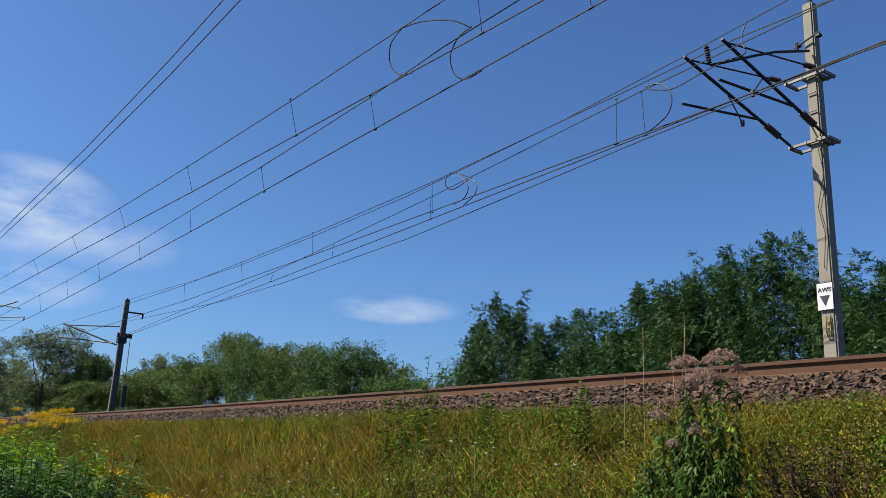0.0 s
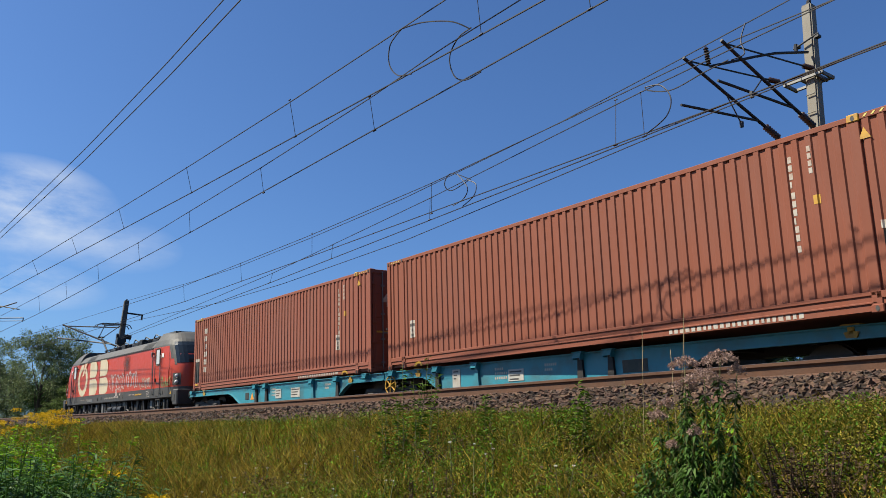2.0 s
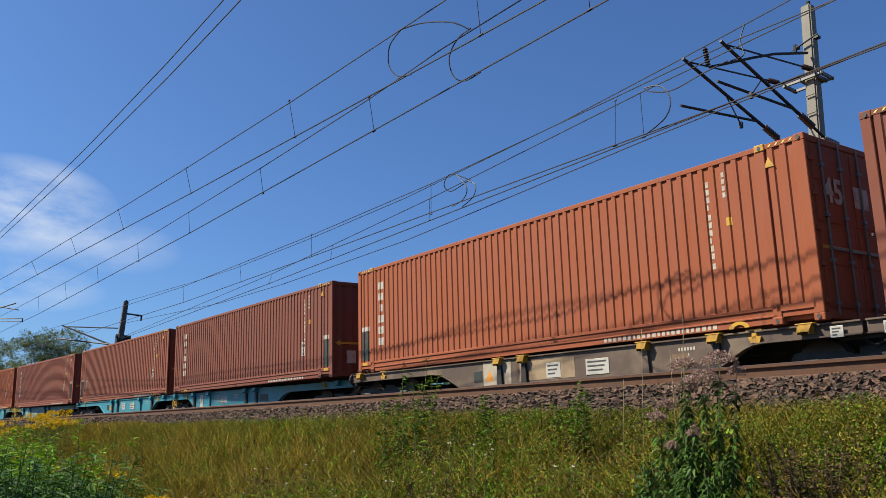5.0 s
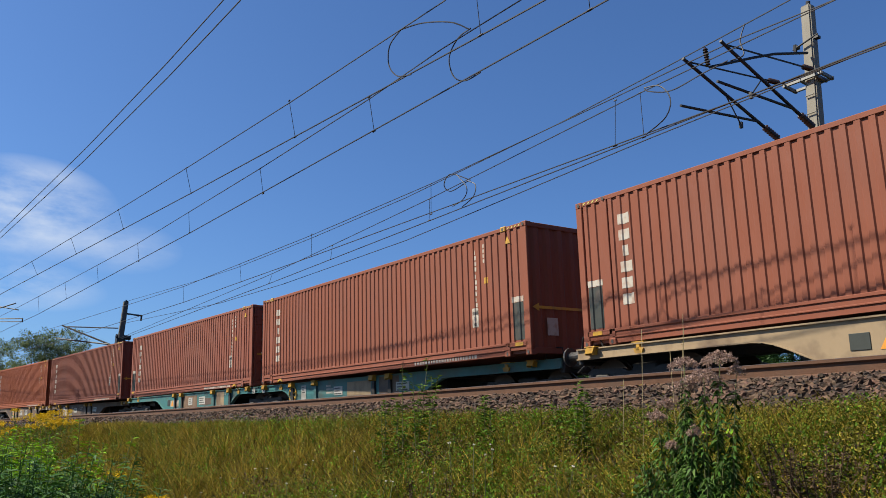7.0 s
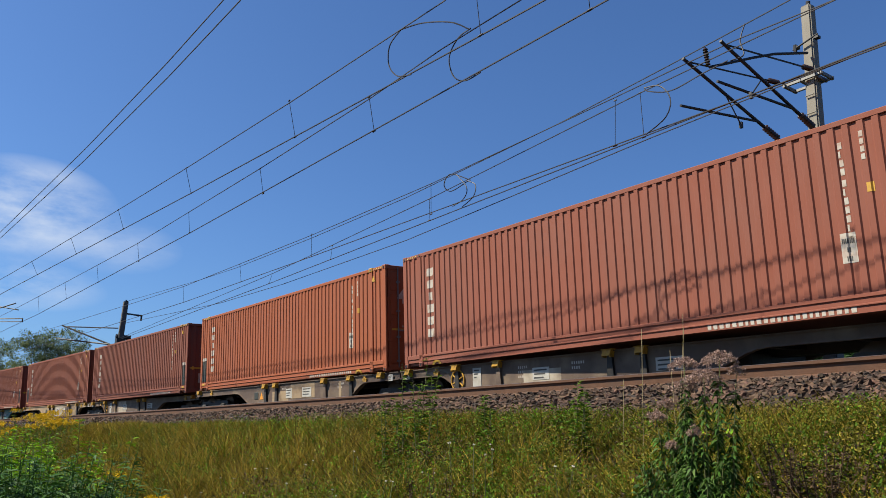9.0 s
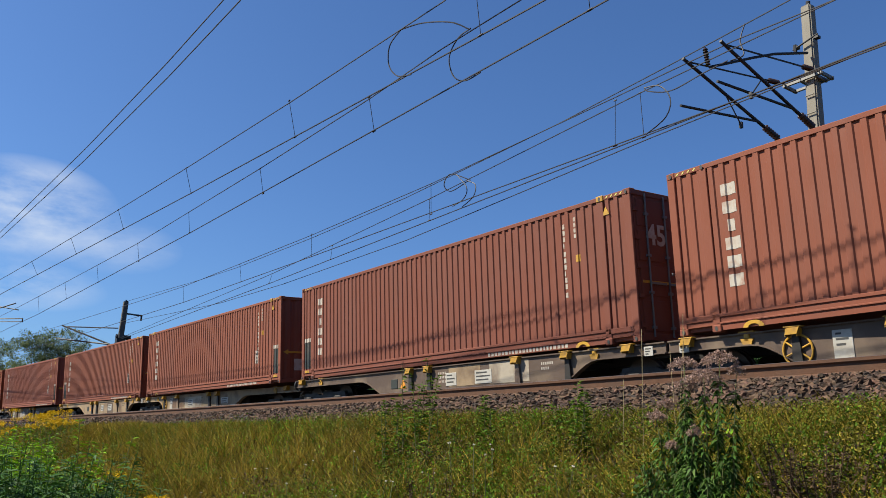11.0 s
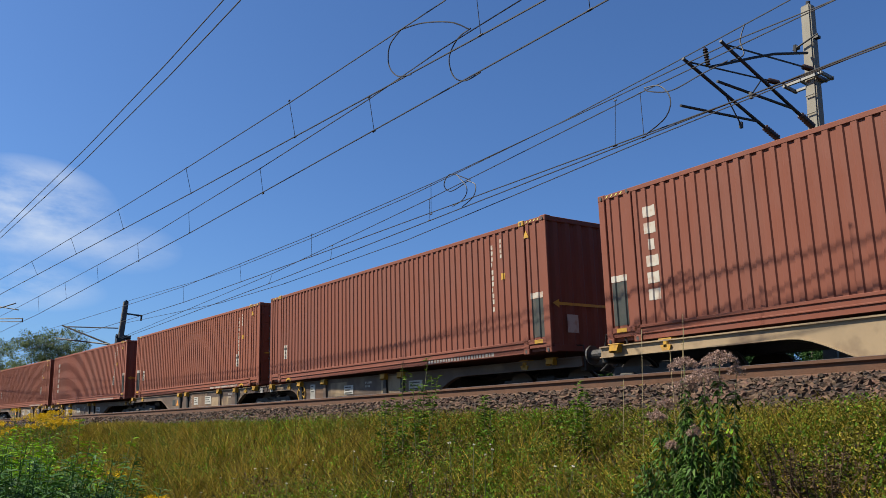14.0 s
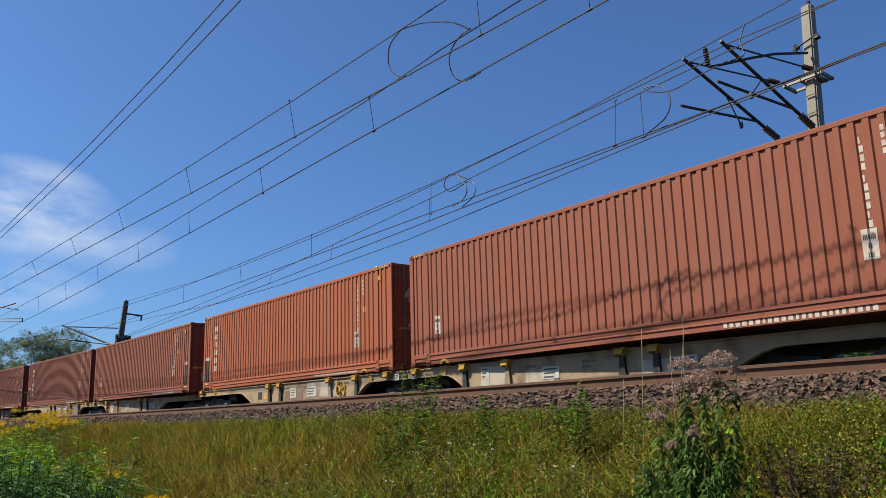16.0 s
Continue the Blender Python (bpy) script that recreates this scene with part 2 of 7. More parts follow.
M["herb_olive"] = material("olive_herb_leaves", (0.105, 0.092, 0.011), 0.75, vary=0.4, scale=1.2, per_island=0.75, hue=0.03, trans=0.2)
M["stem"] = material("plant_stem", (0.0846, 0.0917, 0.0247), 0.7, vary=0.25, scale=6)
M["dry_stem"] = material("dry_stem", (0.25, 0.2, 0.1), 0.8, vary=0.25, scale=6)
M["dead_leaf"] = material("withered_plant", (0.0423, 0.0212, 0.00846), 0.9, vary=0.3, scale=3, per_island=0.4)
M["pink_flower"] = material("dusty_pink_flower", (0.296, 0.205, 0.173), 0.85, vary=0.15, scale=8, per_island=0.35, trans=0.15)
M["gold_flower"] = material("goldenrod_flower", (0.5084, 0.3444, 0.0082), 0.8, vary=0.15, scale=8, per_island=0.3, trans=0.15)
M["white_flower"] = material("white_flower", (0.615, 0.5904, 0.5084), 0.8, vary=0.1, scale=8, per_island=0.2)
M["leaf_a"] = material("tree_leaves", (0.0296, 0.0705, 0.019), 0.55, vary=0.25, scale=0.5, per_island=0.45, hue=0.04, trans=0.22)
M["leaf_b"] = material("tree_leaves_light", (0.08, 0.122, 0.03), 0.6, vary=0.25, scale=0.5, per_island=0.65, hue=0.04, trans=0.22)
M["leaf_c"] = material("tree_leaves_grey_green", (0.1, 0.135, 0.056), 0.6, vary=0.25, scale=0.5, per_island=0.65, hue=0.04, trans=0.22)
M["leaf_d"] = material("tree_leaves_deep_green", (0.058, 0.112, 0.031), 0.6, vary=0.25, scale=0.5, per_island=0.65, hue=0.04, trans=0.22)
M["bark"] = material("bark", (0.0635, 0.0494, 0.0353), 0.9, vary=0.3, scale=5, bump=0.5, bump_scale=30)
M["sign_white"] = material("sign_white_enamel", (0.615, 0.615, 0.5904), 0.4, vary=0.06, scale=5)
M["sign_black"] = material("sign_black_paint", (0.0141, 0.0155, 0.0247), 0.5, vary=0.1)
M["wagon_plate"] = material("white_wagon_plate", (0.338, 0.331, 0.303), 0.6, vary=0.15, scale=4, dirt=(0.212, 0.183, 0.141), dirt_amount=0.6, dirt_scale=3)
M["orange_sign"] = material("orange_warning_sign", (0.529, 0.212, 0.0212), 0.5, vary=0.1)


# ---- mesh helpers ----
def link_mesh(name, me, mat, parent=None, label=""):
    me.materials.append(M[mat] if isinstance(mat, str) else mat)
    ob = new(name, me)
    if parent:
        ob.parent = parent
    if label:
        tagged(ob, label)
    return ob


def part(name, bm, mat, parent, label="", smooth=False):
    me = bpy.data.meshes.new(name)
    bm.normal_update()
    if smooth:
        for f in bm.faces:
            f.smooth = True
    bm.to_mesh(me)
    bm.free()
    return link_mesh(name, me, mat, parent, label)


def thing(name, label, category, m=None, group="", kind=""):
    ob = new(name)
    ob.empty_display_size = 0.3
    if m is not None:
        ob.matrix_world = m
    return tagged(ob, label, category, group, kind)


def face(bm, pts):
    return bm.faces.new([bm.verts.new(p) for p in pts])


def box(bm, x0, x1, y0, y1, z0, z1, bevel=0.0):
    v = [bm.verts.new((x, y, z)) for x in (x0, x1) for y in (y0, y1) for z in (z0, z1)]
    fs = [bm.faces.new([v[i] for i in q]) for q in ((0, 1, 3, 2), (4, 6, 7, 5), (0, 4, 5, 1), (2, 3, 7, 6), (0, 2, 6, 4), (1, 5, 7, 3))]
    if bevel:
        bmesh.ops.bevel(bm, geom=list({e for f in fs for e in f.edges}), offset=bevel, segments=1, affect="EDGES")
    return bm


def rod(bm, a, b, r0, r1=None, n=8, caps=True):
    a, b = Vector(a), Vector(b)
    r1 = r0 if r1 is None else r1
    w = (b - a).normalized()
    u = w.orthogonal().normalized()
    v = w.cross(u)
    rings = []
    for c, r in ((a, r0), (b, r1)):
        rings.append([bm.verts.new(c + (u * math.cos(2 * math.pi * i / n) + v * math.sin(2 * math.pi * i / n)) * r) for i in range(n)])
    for i in range(n):
        bm.faces.new((rings[0][i], rings[0][(i + 1) % n], rings[1][(i + 1) % n], rings[1][i]))
    if caps:
        bm.faces.new(rings[0][::-1])
        bm.faces.new(rings[1])
    return bm


def tube(bm, pts, r, n=6):
    """A bent tube through points."""
    pts = [Vector(p) for p in pts]
    rings = []
    u = None
    for i, p in enumerate(pts):
        w = (pts[min(i + 1, len(pts) - 1)] - pts[max(i - 1, 0)]).normalized()
        u = w.orthogonal().normalized() if u is None else (u - w * u.dot(w)).normalized()
        v = w.cross(u)
        rr = r[i] if isinstance(r, (list, tuple)) else r
        rings.append([bm.verts.new(p + (u * math.cos(2 * math.pi * k / n) + v * math.sin(2 * math.pi * k / n)) * rr) for k in range(n)])
    for a, b in zip(rings, rings[1:]):
        for i in range(n):
            bm.faces.new((a[i], a[(i + 1) % n], b[(i + 1) % n], b[i]))
    bm.faces.new(rings[0][::-1])
    bm.faces.new(rings[-1])
    return bm


def extrude_y(bm, outline, y0, y1):
    """A slab with an x-z outline."""
    a = [bm.verts.new((x, y0, z)) for x, z in outline]
    b = [bm.verts.new((x, y1, z)) for x, z in outline]
    n = len(outline)
    bm.faces.new(a)
    bm.faces.new(b[::-1])
    for i in range(n):
        bm.faces.new((a[i], b[i], b[(i + 1) % n], a[(i + 1) % n]))
    return bm


def numpy_mesh(name, verts, loops, counts):
    me = bpy.data.meshes.new(name)
    me.vertices.add(len(verts))
    me.vertices.foreach_set("co", np.asarray(verts, np.float32).ravel())
    me.loops.add(len(loops))
    me.loops.foreach_set("vertex_index", np.asarray(loops, np.int32))
    counts = np.asarray(counts, np.int32)
    me.polygons.add(len(counts))
    me.polygons.foreach_set("loop_start", np.concatenate(([0], np.cumsum(counts)[:-1])).astype(np.int32))
    me.polygons.foreach_set("loop_total", counts)
    me.update(calc_edges=True)
    me.validate()
    return me


def text_part(name, text, size, m, mat, parent, label=""):
    """Lettering as a thin mesh, in the plane of x and z of its pose m."""
    cu = bpy.data.curves.new(name, "FONT")
    cu.body, cu.size, cu.extrude, cu.align_x, cu.align_y, cu.resolution_u = text, size, 0.002, "CENTER", "CENTER", 3
    cu.offset = size * 0.025
    tmp = bpy.data.objects.new(name, cu)
    scene.collection.objects.link(tmp)
    me = bpy.data.meshes.new_from_object(tmp.evaluated_get(bpy.context.evaluated_depsgraph_get()))
    bpy.data.objects.remove(tmp)
    me.transform(m @ Matrix.Rotation(radians(90), 4, "X"))
    me.name = name
    me.materials.clear()
    return link_mesh(name, me, mat, parent, label)


# ---- the line: a left-hand curve, canted towards the camera ----
CURVE, CANT, SPACING = -0.000821, 0.0933, 3.98


def lat(x):
    """How far the far track's middle lies off its tangent at x."""
    if x > 0:
        return 0.0
    return CURVE * x * x if x > -130 else CURVE * 130 * 130 + 2 * CURVE * -130 * (x + 130)


def heading(x):
    return 0.0 if x > 0 else math.atan(2 * CURVE * max(x, -130))


def along(s):
    x = s
    if -130 < s < 0:
        for _ in range(3):
            x = s - 2 * CURVE ** 2 * x ** 3 / 3
    elif s <= -130:
        c = math.cos(heading(-130))
        x = -130 + 1.0 + (s + 130) * c
        x = min(x, -128.9)
    return x


def on_track(s, d=0.0, z=0.0, cant=CANT):
    x = along(s)
    h = heading(x)
    return Matrix.Translation((x - math.sin(h) * d, lat(x) + math.cos(h) * d, z)) @ Matrix.Rotation(h, 4, "Z") @ Matrix.Rotation(cant, 4, "X")


PROFILE = [(-400, -3.2), (-60, -3.0), (-14, -2.75), (-11, -2.5), (-9.3, -1.95), (-7.6, -1.12), (-6.75, -0.78), (-6.5, -0.78), (-5.8, -0.44), (-5.4, -0.34), (-4.8, -0.27),
           (-2.6, -0.26), (-1.5, -0.27), (1.5, -0.1), (1.9, -0.12), (3.0, -0.75), (4.5, -1.0), (12, -1.6), (60, -2.4), (400, -3.0)]


def ground_z(d, x=0.0):
    for (a, za), (b, zb) in zip(PROFILE, PROFILE[1:]):
        if d <= b:
            z = za + (zb - za) * (d - a) / (b - a)
            break
    else:
        z = PROFILE[-1][1]
    if d < -6.9 or d > 3.5:
        z += 0.12 * noise.noise((x * 0.35, d * 0.5, 0.0)) + 0.05 * noise.noise((x * 1.3, d * 1.3, 4.0))
    return z


def build_ground():
    xs = [-3000, -1500, -700, -400, -250, -180, -150] + [-130 + i * 1.25 for i in range(112)] + [12, 16, 22, 30, 45, 70, 120, 250, 600, 1500, 3000]
    ds = [-3000, -1200, -400, -200, -100, -60, -35, -22, -17, -14] + [-13 + 0.4 * i for i in range(42)] + [4.3, 5, 6, 8, 10, 12, 16, 22, 32, 50, 90, 160, 400, 1200, 3000]
    bm = bmesh.new()
    grid = [[bm.verts.new((x, lat(max(x, -160)) + d, ground_z(d, x) - (0.02 if -7 < d < 2.5 else 0))) for d in ds] for x in xs]
    for a, b in zip(grid, grid[1:]):
        for i in range(len(ds) - 1):
            bm.faces.new((a[i], b[i], b[i + 1], a[i + 1]))
    ob = part("ground", bm, "ground", None, smooth=True)
    tagged(ob, "grassy railway embankment earth with dry litter", "ground", kind="structure")


build_ground()


def build_rail(d, near):
    """One flat-bottomed rail, head and web and foot, laid along the curve."""
    head = [(-0.036, 0.0), (0.036, 0.0)]
    prof = [(-0.036, -0.004), (-0.036, -0.036), (-0.009, -0.052), (-0.009, -0.135), (-0.07, -0.16), (-0.075, -0.172),
            (0.075, -0.172), (0.07, -0.16), (0.009, -0.135), (0.009, -0.052), (0.036, -0.036), (0.036, -0.004)]
    bm = bmesh.new()
    rows = []
    steps = [-160 + 4 * i for i in range(60)] + [90, 140, 200]
    for s in steps:
        m = on_track(s, near)
        rows.append([bm.verts.new(m @ Vector((0, d + y, z))) for y, z in prof])
    for a, b in zip(rows, rows[1:]):
        for i in range(len(prof)):
            j = (i + 1) % len(prof)
            bm.faces.new((a[i], b[i], b[j], a[j]))
    rail = part("rail", bm, "rail", None)
    tagged(rail, "rusty brown steel rail on concrete sleepers and ballast", "rail", "rails", "structure")
    bm = bmesh.new()
    rows = []
    for s in steps:
        m = on_track(s, near)
        rows.append([bm.verts.new(m @ Vector((0, d + y, z))) for y, z in ((-0.036, -0.004), (-0.028, 0.0), (0.028, 0.0), (0.036, -0.004))])
    for a, b in zip(rows, rows[1:]):
        for i in range(3):
            bm.faces.new((a[i], b[i], b[i + 1], a[i + 1]))
    part("running_surface", bm, "rail_top", rail, "worn bright running surface")


for track_d in (-SPACING, 0.0):
    for side in (-0.753, 0.753):
        build_rail(side, track_d)

sleeper_bm = bmesh.new()
box(sleeper_bm, -0.13, 0.13, -1.12, 1.12, -0.38, -0.185, 0.02)
clip_bm = sleeper_bm
for sy in (-0.753, 0.753):
    for q in (-0.12, 0.12):
        box(clip_bm, -0.06, 0.06, sy + q - 0.035, sy + q + 0.035, -0.185, -0.15)
sleeper_me = bpy.data.meshes.new("sleeper")
sleeper_bm.to_mesh(sleeper_me)
sleeper_bm.free()
sleeper_me.materials.append(M["sleeper"])
for track_d in (-SPACING, 0.0):
    for i in range(110):
        ob = new("sleeper", sleeper_me)
        ob.matrix_world = on_track(2 - i * 0.6, track_d)
        tagged(ob, "grey concrete sleeper bedded in ballast", "sleeper", "sleepers", "structure")


def build_ballast():
    """Broken stones on the shoulder and slope beside the near rail."""
    rng = np.random.default_rng(3)
    base = np.array([(-1, -1, -.6), (1, -.9, -.7), (.9, 1, -.6), (-.9, .8, -.7), (-.7, -.8, .6), (.8, -.7, .7), (.7, .8, .5), (-.8, .9, .7)])
    quads = np.array([(0, 3, 2, 1), (4, 5, 6, 7), (0, 1, 5, 4), (1, 2, 6, 5), (2, 3, 7, 6), (3, 0, 4, 7)])
    verts, loops = [], []
    count = 0
    for d0, d1, x0, x1, n, size in ((-6.75, -4.95, -26, 2, 20000, 0.026), (-6.75, -4.85, -75, -26, 9000, 0.036), (-3.2, -1.0, -60, 0, 1800, 0.04), (-6.75, -5.6, -16, 0, 7000, 0.028)):
        for _ in range(n):
            x, d = rng.uniform(x0, x1), rng.uniform(d0, d1)
            r = size * rng.uniform(0.6, 1.45)
            z = ground_z(d, x) + r * rng.uniform(-0.2, 0.75)
            c = base * rng.uniform(0.12, 1.45, (8, 3)) * r * np.array([1.2, 1.0, 0.85])
            a, b = rng.uniform(0, 6.28), rng.uniform(-0.6, 0.6)
            ca, sa, cb, sb = math.cos(a), math.sin(a), math.cos(b), math.sin(b)
            c = c @ np.array([[cb, 0, sb], [0, 1, 0], [-sb, 0, cb]]) @ np.array([[ca, sa, 0], [-sa, ca, 0], [0, 0, 1]])
            verts.append(c + np.array([x, lat(x) + d, z]))
            loops.append(quads.ravel() + count)
            count += 8
    me = numpy_mesh("ballast_stones", np.concatenate(verts), np.concatenate(loops), np.full(len(verts) * 6, 4))
    me.shade_flat()
    ob = link_mesh("ballast_stones", me, "ballast")
    tagged(ob, "loose reddish-brown crushed stone ballast under the rails", "ballast", kind="stuff")
    # bed sheet under the stones, its dark colour stands for shade between them
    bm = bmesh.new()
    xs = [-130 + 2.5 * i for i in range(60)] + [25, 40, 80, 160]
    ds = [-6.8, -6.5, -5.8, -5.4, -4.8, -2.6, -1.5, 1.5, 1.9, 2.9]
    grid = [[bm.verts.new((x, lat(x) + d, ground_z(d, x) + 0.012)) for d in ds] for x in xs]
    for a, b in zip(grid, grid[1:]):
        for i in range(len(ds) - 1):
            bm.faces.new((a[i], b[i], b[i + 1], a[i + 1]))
    tagged(part("ballast_bed", bm, "ballast_bed", None), "ballast bed of the two tracks, coloured dark for the shade between stones", "ballast", kind="structure")


build_ballast()


# ---- containers: 45 ft, corrugated steel ----
CL, CH, CW, BASE = 13.716, 2.896, 2.438, 1.155
HALF = CL / 2
PITCH, DEPTH = 0.222, 0.025
RIB = [(0.0, 0.0), (0.09, 0.0), (0.111, 1.0), (0.201, 1.0)]
IN40 = 0.762


def rib_points(x0, x1):
    """Break points of the corrugation between two stations: x and depth."""
    pts = []
    k = math.floor(x0 / PITCH) - 1
    while k * PITCH < x1 + PITCH:
        for u, dep in RIB:
            pts.append((k * PITCH + u, dep * DEPTH))
        k += 1
    out = [(x0, None)] + [p for p in pts if x0 < p[0] < x1] + [(x1, None)]
    full = []
    for x, dep in out:
        if dep is None:
            for (a, da), (b, db) in zip(pts, pts[1:]):
                if a <= x <= b:
                    dep = da + (db - da) * (x - a) / (b - a)
        full.append((x, dep))
    return full


FACE_Y = -CW / 2 + 0.014


def corrugated(bm, x0, x1, z0, z1, y, sign, lift=0.0):
    pts = rib_points(x0, x1)
    lo = [bm.verts.new((x, y + sign * (d - lift), z0)) for x, d in pts]
    hi = [bm.verts.new((x, y + sign * (d - lift), z1)) for x, d in pts]
    for i in range(len(pts) - 1):
        q = (lo[i], lo[i + 1], hi[i + 1], hi[i])
        bm.faces.new(q if sign > 0 else q[::-1])


def mark(bm, x0, x1, z0, z1):
    """Paint that follows the ribs of the side that faces the camera."""
    corrugated(bm, x0, x1, z0, z1, FACE_Y, 1, 0.004)


def flat_mark(bm, x0, x1, z0, z1, y):
    face(bm, [(x0, y, z0), (x1, y, z0), (x1, y, z1), (x0, y, z1)])


def casting(bm, x, y, z):
    box(bm, x - 0.089, x + 0.089, y - 0.081, y + 0.081, z - 0.059, z + 0.059, 0.012)


SHARED = {}


def mesh_of(bm, name):
    me = bpy.data.meshes.new(name)
    bm.normal_update()
    bm.to_mesh(me)
    bm.free()
    return me


def use(name, key, make, mat, parent, label="", at=None):
    """A part that shares its mesh with its like on the other containers or wagons."""
    mat_key = (key, mat)
    if mat_key not in SHARED:
        me = make()
        me.materials.append(M[mat])
        SHARED[mat_key] = me
    ob = new(name, SHARED[mat_key])
    ob.parent = parent
    if at is not None:
        ob.matrix_basis = at
    if label:
        tagged(ob, label)
    return ob


def side_wall(seg, sign):
    a, b = ((-HALF + 0.16, -HALF + IN40 - 0.06), (-HALF + IN40 + 0.06, HALF - IN40 - 0.06), (HALF - IN40 + 0.06, HALF - 0.16))[seg]
    bm = bmesh.new()
    corrugated(bm, a, b, 0.3, CH - 0.1, FACE_Y * sign, sign)
    return mesh_of(bm, "side_wall")


def frame_mesh():
    bm = bmesh.new()
    w = CW / 2
    for sy in (-1, 1):
        y0, y1 = sorted((sy * w, sy * (w - 0.06)))
        yi0, yi1 = sorted((sy * (w - 0.008), sy * (w - 0.07)))
        box(bm, -HALF + 0.1, HALF - 0.1, yi0, yi1, CH - 0.1, CH - 0.012, 0.008)
        # bottom side rail: two flanges and a web
        box(bm, -HALF + IN40, HALF - IN40, y0, y1, 0.245, 0.3, 0.006)
        box(bm, -HALF + IN40, HALF - IN40, yi0 + 0.012 * (sy < 0), yi1 - 0.012 * (sy > 0), 0.16, 0.245)
        box(bm, -HALF + IN40, HALF - IN40, y0, y1, 0.13, 0.16, 0.006)
        box(bm, -HALF + IN40, HALF - IN40, yi0 + 0.012 * (sy < 0), yi1 - 0.012 * (sy > 0), 0.03, 0.13)
        for sx in (-1, 1):
            xo = sx * HALF
            a, b = sorted((xo, xo - sx * 0.16))
            box(bm, a, b, y0, y1, 0.11, CH - 0.11, 0.01)
            a, b = sorted((sx * (HALF - IN40 - 0.075), sx * (HALF - IN40 + 0.075)))
            box(bm, a, b, y0, y1, 0.05, CH - 0.1, 0.008)
            a, b = sorted((sx * (HALF - 0.12), sx * (HALF - IN40)))
            box(bm, a, b, y0, y1, 0.2, 0.3, 0.006)
            box(bm, a, b, yi0 + 0.012 * (sy < 0), yi1 - 0.012 * (sy > 0), 0.12, 0.2)
    for sx in (-1, 1):
        a, b = sorted((sx * HALF, sx * (HALF - 0.1)))
        box(bm, a, b, -w + 0.1, w - 0.1, CH - 0.12, CH - 0.015, 0.008)
        box(bm, a, b, -w + 0.1, w - 0.1, 0.03, 0.16, 0.008)
    return mesh_of(bm, "frame")


def casting_hole():
    bm = bmesh.new()
    face(bm, [(0.03 * math.cos(a), 0, 0.042 * math.sin(a)) for a in [i * math.pi / 4 for i in range(8)]])
    return mesh_of(bm, "casting_hole")


def casting_one():
    bm = bmesh.new()
    casting(bm, 0, 0, 0)
    return mesh_of(bm, "casting")


def roof_mesh():
    """One corrugated roof sheet."""
    out = [(HALF - 0.09, CH - 0.05), (-HALF + 0.09, CH - 0.05), (-HALF + 0.09, CH - 0.02)]
    for i in range(64):
        x = -HALF + 0.25 + i * 0.207
        out += [(x, CH - 0.02), (x + 0.02, CH - 0.008), (x + 0.09, CH - 0.008), (x + 0.11, CH - 0.02)]
    out.append((HALF - 0.09, CH - 0.02))
    return mesh_of(extrude_y(bmesh.new(), out, -CW / 2 + 0.07, CW / 2 - 0.07), "roof")


def floor_plate():
    return mesh_of(box(bmesh.new(), -HALF + 0.09, HALF - 0.09, -CW / 2 + 0.07, CW / 2 - 0.07, 0.05, 0.2), "floor")


def blank_end():
    """The end without doors: upright corrugation."""
    bm = bmesh.new()
    y, pts = -CW / 2 + 0.06, []
    while y < CW / 2 - 0.06:
        for u, dep in ((0, 0.045), (0.11, 0.045), (0.18, 0.0), (0.29, 0.0)):
            if y + u < CW / 2 - 0.06:
                pts.append((y + u, dep))
        y += 0.36
    pts.append((CW / 2 - 0.06, 0.045))
    lo = [bm.verts.new((HALF - 0.02 - d, yy, 0.1)) for yy, d in pts]
    hi = [bm.verts.new((HALF - 0.02 - d, yy, CH - 0.1)) for yy, d in pts]
    for i in range(len(pts) - 1):
        bm.faces.new((lo[i], lo[i + 1], hi[i + 1], hi[i]))
    return mesh_of(bm, "end_wall")


def door_leaf():
    """One door leaf, from its hinge at y = 0 towards +y."""
    bm = bmesh.new()
    w = CW / 2 - 0.08
    box(bm, HALF - 0.07, HALF - 0.025, 0.01, w - 0.004, 0.16, CH - 0.12)
    for z0, z1 in ((0.2, 0.78), (0.86, 1.44), (1.52, 2.1), (2.18, 2.72)):
        box(bm, HALF - 0.03, HALF - 0.012, 0.08, w - 0.08, z0, z1, 0.01)
    for z in (0.3, 0.85, 1.4, 1.95, 2.5):
        box(bm, HALF - 0.03, HALF + 0.012, -0.02, 0.12, z - 0.035, z + 0.035)
    return mesh_of(bm, "door")


def lock_rod():
    bm = bmesh.new()
    rod(bm, (HALF + 0.012, 0, 0.1), (HALF + 0.012, 0, CH - 0.07), 0.018)
    for z in (0.25, 0.9, 1.6, 2.4):
        box(bm, HALF - 0.03, HALF + 0.035, -0.05, 0.05, z, z + 0.05)
    box(bm, HALF + 0.02, HALF + 0.045, -0.02, 0.42, 1.08, 1.12)
    return mesh_of(bm, "lock_rod")


def word_block(k):
    """One of six plain blocks of the owner's mark, stacked upright."""
    wide = (0.3, 0.27, 0.12, 0.3, 0.27, 0.28)[k]
    bm = bmesh.new()
    xc, z1 = -HALF + 1.22, CH - 0.46 - k * 0.305
    mark(bm, xc - wide / 2, xc + wide / 2, z1 - 0.2, z1)
    return mesh_of(bm, "owner_mark")


